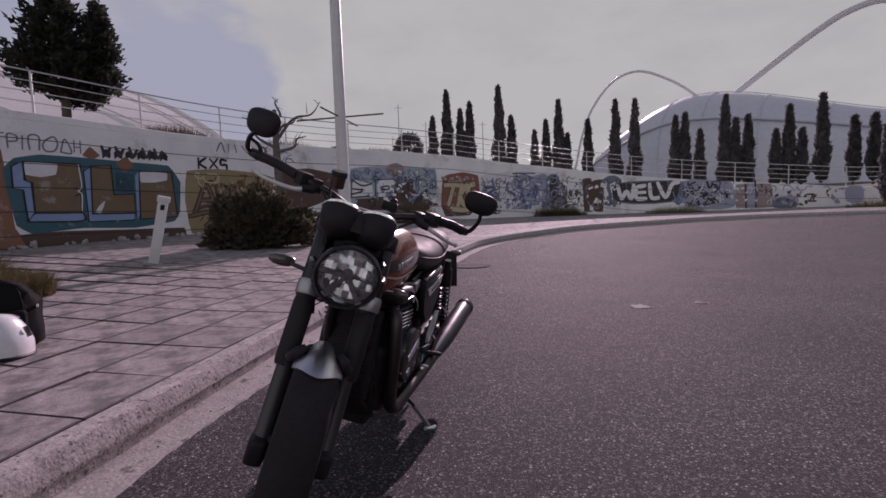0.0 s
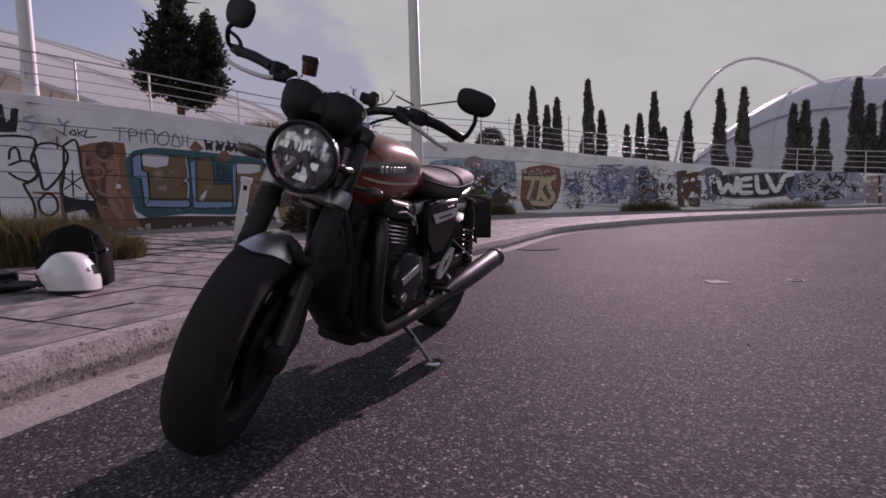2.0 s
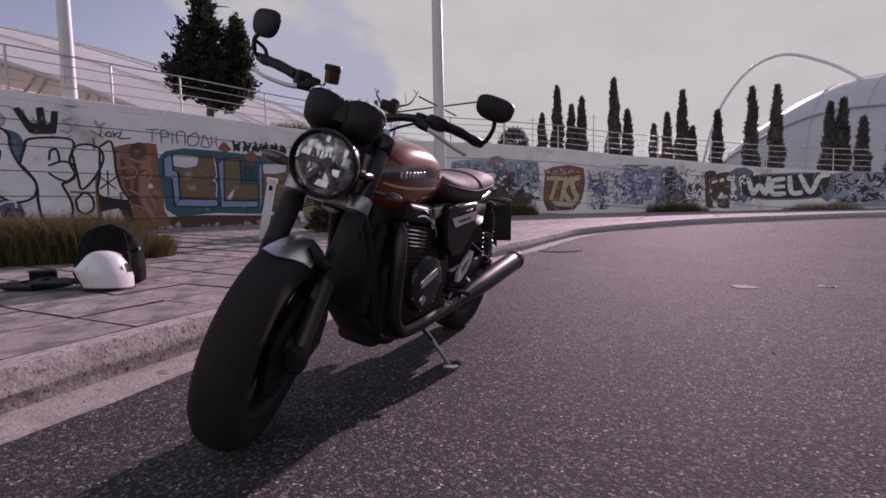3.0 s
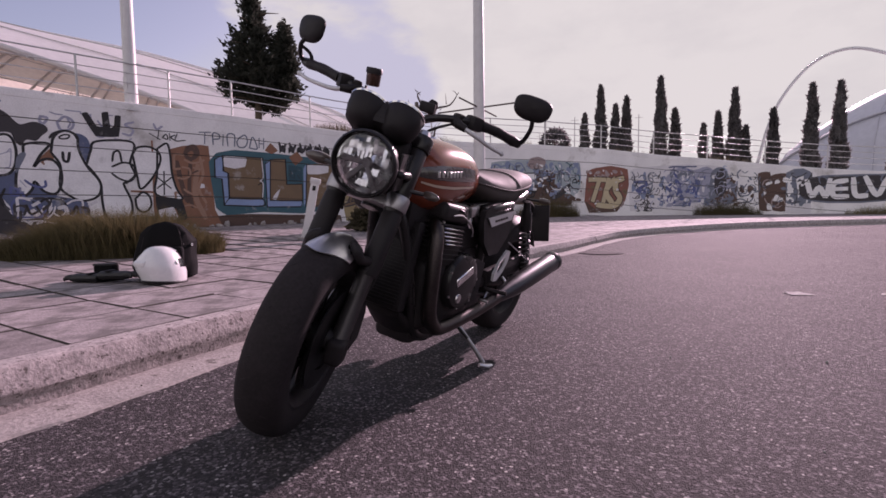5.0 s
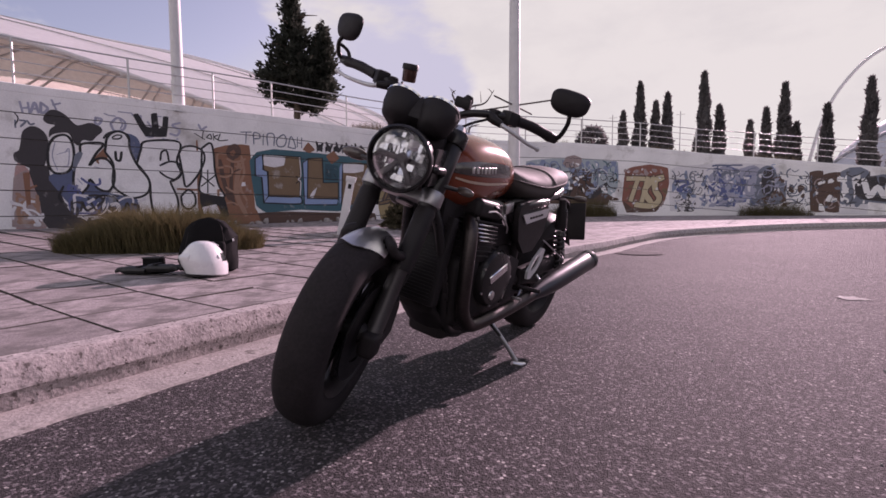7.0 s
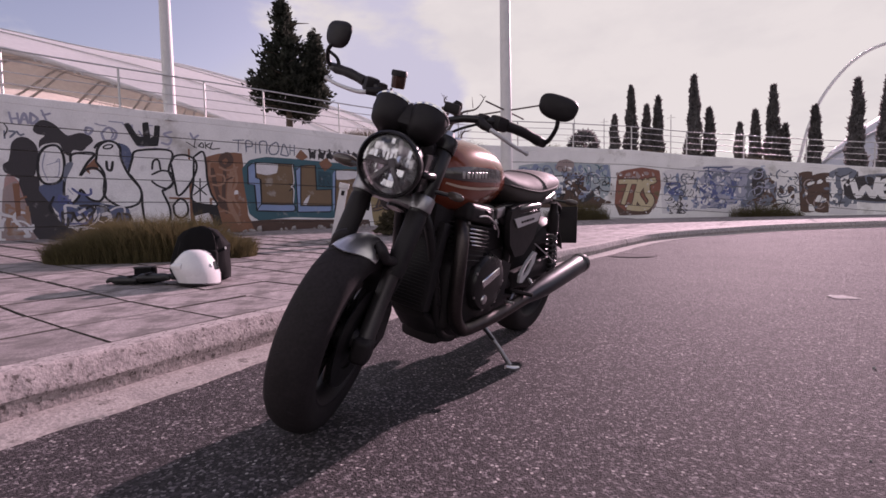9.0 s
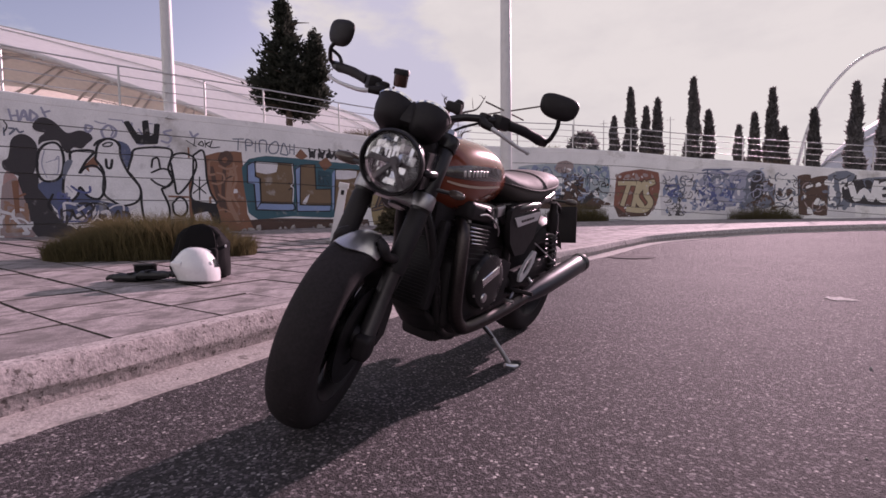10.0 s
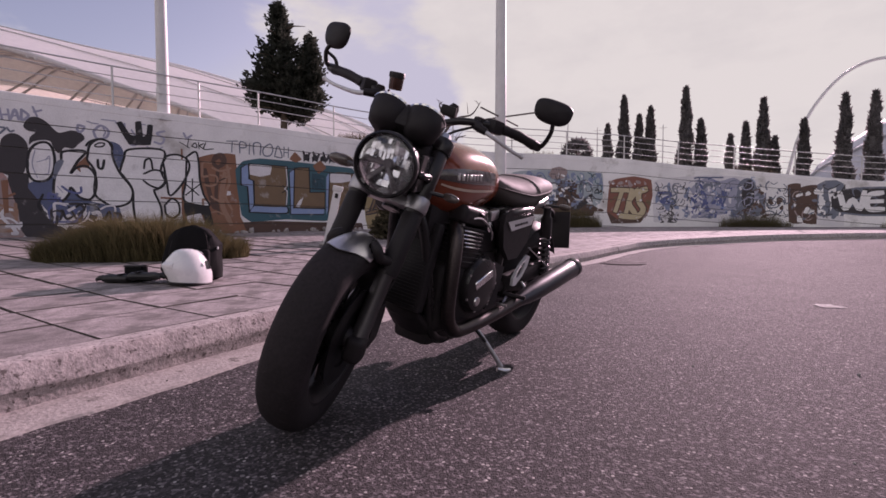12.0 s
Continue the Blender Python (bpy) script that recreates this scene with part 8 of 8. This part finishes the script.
def litter(x, y, w, d, turn, seed):
    rng = random.Random(seed)
    bm = bmesh.new()
    n = 6
    g = [[bm.verts.new((w * (i / n - 0.5) + rng.uniform(-0.01, 0.01), d * (j / n - 0.5) + rng.uniform(-0.01, 0.01), 0.005 + 0.012 * max(0, noise.noise(Vector((i * 0.7, j * 0.7, seed)))) + rng.uniform(0, 0.004))) for i in range(n + 1)] for j in range(n + 1)]
    for j in range(n):
        for i in range(n):
            bm.faces.new((g[j][i], g[j][i + 1], g[j + 1][i + 1], g[j + 1][i]))
    bmesh.ops.solidify(bm, geom=bm.faces[:], thickness=0.002)
    solid("paper_litter", bm, PAPER, "crumpled white paper scrap lying on the road", "litter", Matrix.Translation((x, y, road_z(x, y))) @ Matrix.Rotation(turn, 4, "Z"), group="paper litter")


litter(1.86, 5.13, 0.16, 0.15, 0.3, 1)
litter(2.5, 5.25, 0.11, 0.08, -0.3, 2)

IRON = material("cast_iron", (0.017, 0.015, 0.016), 0.9, spec=0.2, metal=0.0, vary=0.3, scale=10, fine=80, bump=0.4)
cover = thing("manhole_cover", "dark cast iron manhole cover set in the road", "manhole cover", Matrix.Translation((0.26, 8.65, road_z(0.26, 8.65) + 0.003)))
part("frame", lathe(bmesh.new(), [(0.29, 0.002), (0.355, 0.003), (0.36, -0.02)], Matrix.Identity(4), 36), IRON, cover)
part("lid", lathe(bmesh.new(), [(0.0, 0.004), (0.28, 0.004), (0.285, -0.02)], Matrix.Identity(4), 36), IRON, cover)


def scatter(name, places, size, mat, label, seed):
    """Loose angular stones."""
    rng = random.Random(seed)
    bm = bmesh.new()
    for x, y, z in places:
        k = size * rng.uniform(0.4, 1.3)
        m = Matrix.Translation((x, y, z + k * 0.2)) @ Euler((rng.uniform(0, 6), rng.uniform(0, 6), rng.uniform(0, 6))).to_matrix().to_4x4() @ Matrix.Diagonal((k, k * rng.uniform(0.6, 1), k * rng.uniform(0.4, 0.8), 1))
        r = bmesh.ops.create_icosphere(bm, subdivisions=1, radius=0.5, matrix=m)
        for v in r["verts"]:
            v.co += Vector((rng.uniform(-1, 1), rng.uniform(-1, 1), rng.uniform(-1, 1))) * k * 0.09
    solid(name, bm, mat, label, "stones", kind="stuff", smooth=False)


rs = random.Random(77)
PEBBLE = material("pale_pebbles", (0.36, 0.34, 0.32), 0.85, vary=0.3, scale=20, fine=90, bump=0.3, spread=0.35)
scatter("pebbles", [(x, y, road_z(x, y)) for x, y in ((rs.uniform(-1.0, 3.2), rs.uniform(1.0, 5.5)) for _ in range(70))], 0.008, PEBBLE, "small pale pebbles scattered over the road", 9)
scatter("road_stones", [(0.755, 2.995, road_z(0.755, 2.995)), (1.372, 3.12, road_z(1.372, 3.12))], 0.024, PEBBLE, "two pale stones lying on the road", 4)
scatter("gutter_grit", [(x, y, road_z(x, y) + 0.012) for x, y in ((-1.18 + 0.075 * (y - 2.4) + rs.uniform(-0.07, 0.10), y) for y in (rs.uniform(0.8, 8) for _ in range(110)))], 0.008, EARTH, "dark grit and leaf scraps in the gutter", 10)
spots = []
for _ in range(60):
    s = rs.uniform(16, 24)
    p, nrm = wall_at(s, rs.uniform(0.15, 0.8))
    spots.append((p.x, p.y, paving_z(p.x, p.y)))
scatter("rubble", spots, 0.20, GUTTER, "broken concrete rubble along the foot of the wall", 11)


# ---- paving slabs ----
SLAB_EDGE = material("dark_slab_edge", (0.085, 0.072, 0.066), 0.95, vary=0.5, scale=9, fine=60, bump=0.5, stain=(0.24, 0.215, 0.205), stain_scale=7, stain_cut=(0.57, 0.66))
SKEW = 0.115      # the slab rows run off square to the kerb


def build_slabs():
    """Square slabs in rows off the kerb: the near ones single, the rest joined."""
    ls = lengths(KERB_LINE)
    pav = bpy.data.objects["pavement"]
    rng = random.Random(31)
    shapes = []
    for k in range(5):
        bm = bmesh.new()
        hx, hy = 0.255, 0.2495
        cols = [[bm.verts.new((x, y, 0)) for y in (-hy, hy)] for x in (-hx, -hx + rng.uniform(0.008, 0.017), hx - rng.uniform(0.008, 0.017), hx)]
        for v in bm.verts:
            v.co += Vector((rng.uniform(-1, 1), rng.uniform(-1, 1), 0)) * 0.003
        foot = [bm.verts.new((v.co.x, v.co.y, -0.04)) for v in (cols[0][0], cols[3][0], cols[3][1], cols[0][1])]
        # flanks and two narrow top strips take the darker edge colour
        for p, q in zip(cols, cols[1:]):
            bm.faces.new((p[0], q[0], q[1], p[1])).material_index = 0 if p is cols[1] else 1
        rim = ([c[0] for c in cols], [cols[3][0], cols[3][1]], [c[1] for c in cols][::-1], [cols[0][1], cols[0][0]])
        for n, edge in enumerate(rim):
            bm.faces.new([foot[n]] + [foot[(n + 1) % 4]] + edge[::-1]).material_index = 1
        for v in bm.verts:
            v.co.y -= SKEW * v.co.x
        bmesh.ops.recalc_face_normals(bm, faces=bm.faces)
        me = bpy.data.meshes.new("slab")
        bm.to_mesh(me)
        bm.free()
        me.materials.append(SLAB)
        me.materials.append(SLAB_EDGE)
        shapes.append(me)
    rest = bmesh.new()
    i0 = next(i for i in range(len(KERB_LINE)) if KERB_LINE[i].y > 2.384)
    s0 = ls[i0] - (KERB_LINE[i0].y - 2.384)

    def kerb_at(q):
        n = next(j for j in range(len(ls) - 1) if ls[j + 1] > q)
        p = KERB_LINE[n].lerp(KERB_LINE[n + 1], (q - ls[n]) / (ls[n + 1] - ls[n]))
        a, c = (next(KERB_LINE[j].lerp(KERB_LINE[j + 1], (r - ls[j]) / (ls[j + 1] - ls[j])) for j in range(len(ls) - 1) if ls[j + 1] > r) for r in (max(q - 2.2, 0.01), min(q + 2.2, ls[-1] - 0.01)))
        d = (c - a).normalized()
        return p, Vector((-d.y, d.x, 0))
    for i in range(-14, 82):
        q = s0 + 0.512 * (i + 0.5)
        if q < 1.5 or q > ls[-1] - 1.5:
            continue
        p, left = kerb_at(q)
        (pa, la), (pb, lb) = kerb_at(q - 0.25), kerb_at(q + 0.25)
        for j in range(24):
            off = 0.012 + 0.525 * (j + 0.5)
            c = p + left * off + Vector((left.y, -left.x, 0)) * off * SKEW
            stretch = ((pb + lb * off) - (pa + la * off)).length / 0.5
            if c.x < -13.2 or stretch > 1.9:
                continue
            near = min(((c - w).length, k) for k, w in enumerate(WALL_LINE))
            w, k = WALL_LINE[near[1]], near[1]
            d = WALL_LINE[min(k + 1, len(WALL_LINE) - 1)] - WALL_LINE[max(k - 1, 0)]
            if (c - w).dot(Vector((d.y, -d.x, 0)).normalized()) < 0.3:
                continue
            z = paving_z(c.x, c.y)
            rise = math.atan2(paving_z(*(c + left * 0.3).xy) - paving_z(*(c - left * 0.3).xy), 0.6)
            ahead = Vector((left.y, -left.x, 0)) * 0.3
            climb = math.atan2(paving_z(*(c - ahead).xy) - paving_z(*(c + ahead).xy), 0.6)
            far = i >= 10
            loose = 0.0 if far else 1.0        # the far footway lies even
            m = Matrix.Translation((c.x, c.y, z + rng.uniform(-0.002, 0.004) * loose)) @ Matrix.Rotation(math.atan2(left.y, left.x), 4, "Z") @ Matrix.Rotation(-rise + rng.uniform(-0.007, 0.007) * loose, 4, "Y") @ Matrix.Rotation(climb + rng.uniform(-0.007, 0.007) * loose, 4, "X")
            k = rng.randrange(5)
            if -4 <= i < 10 and j < 21:
                ob = new("slab", shapes[k])
                ob.parent = pav
                ob.matrix_world = m
            else:
                m = m @ Matrix.Diagonal((1.022 if far else 1, stretch * (1.02 if far else 1), 1, 1))
                vs = [rest.verts.new(m @ v.co) for v in shapes[k].vertices]
                for f in shapes[k].polygons:
                    rest.faces.new([vs[a] for a in f.vertices]).material_index = 0 if far else f.material_index
    ob = part("slabs", rest, SLAB, pav, smooth=False)
    ob.data.materials.append(SLAB_EDGE)
    tagged(ob, kind="stuff")


build_slabs()
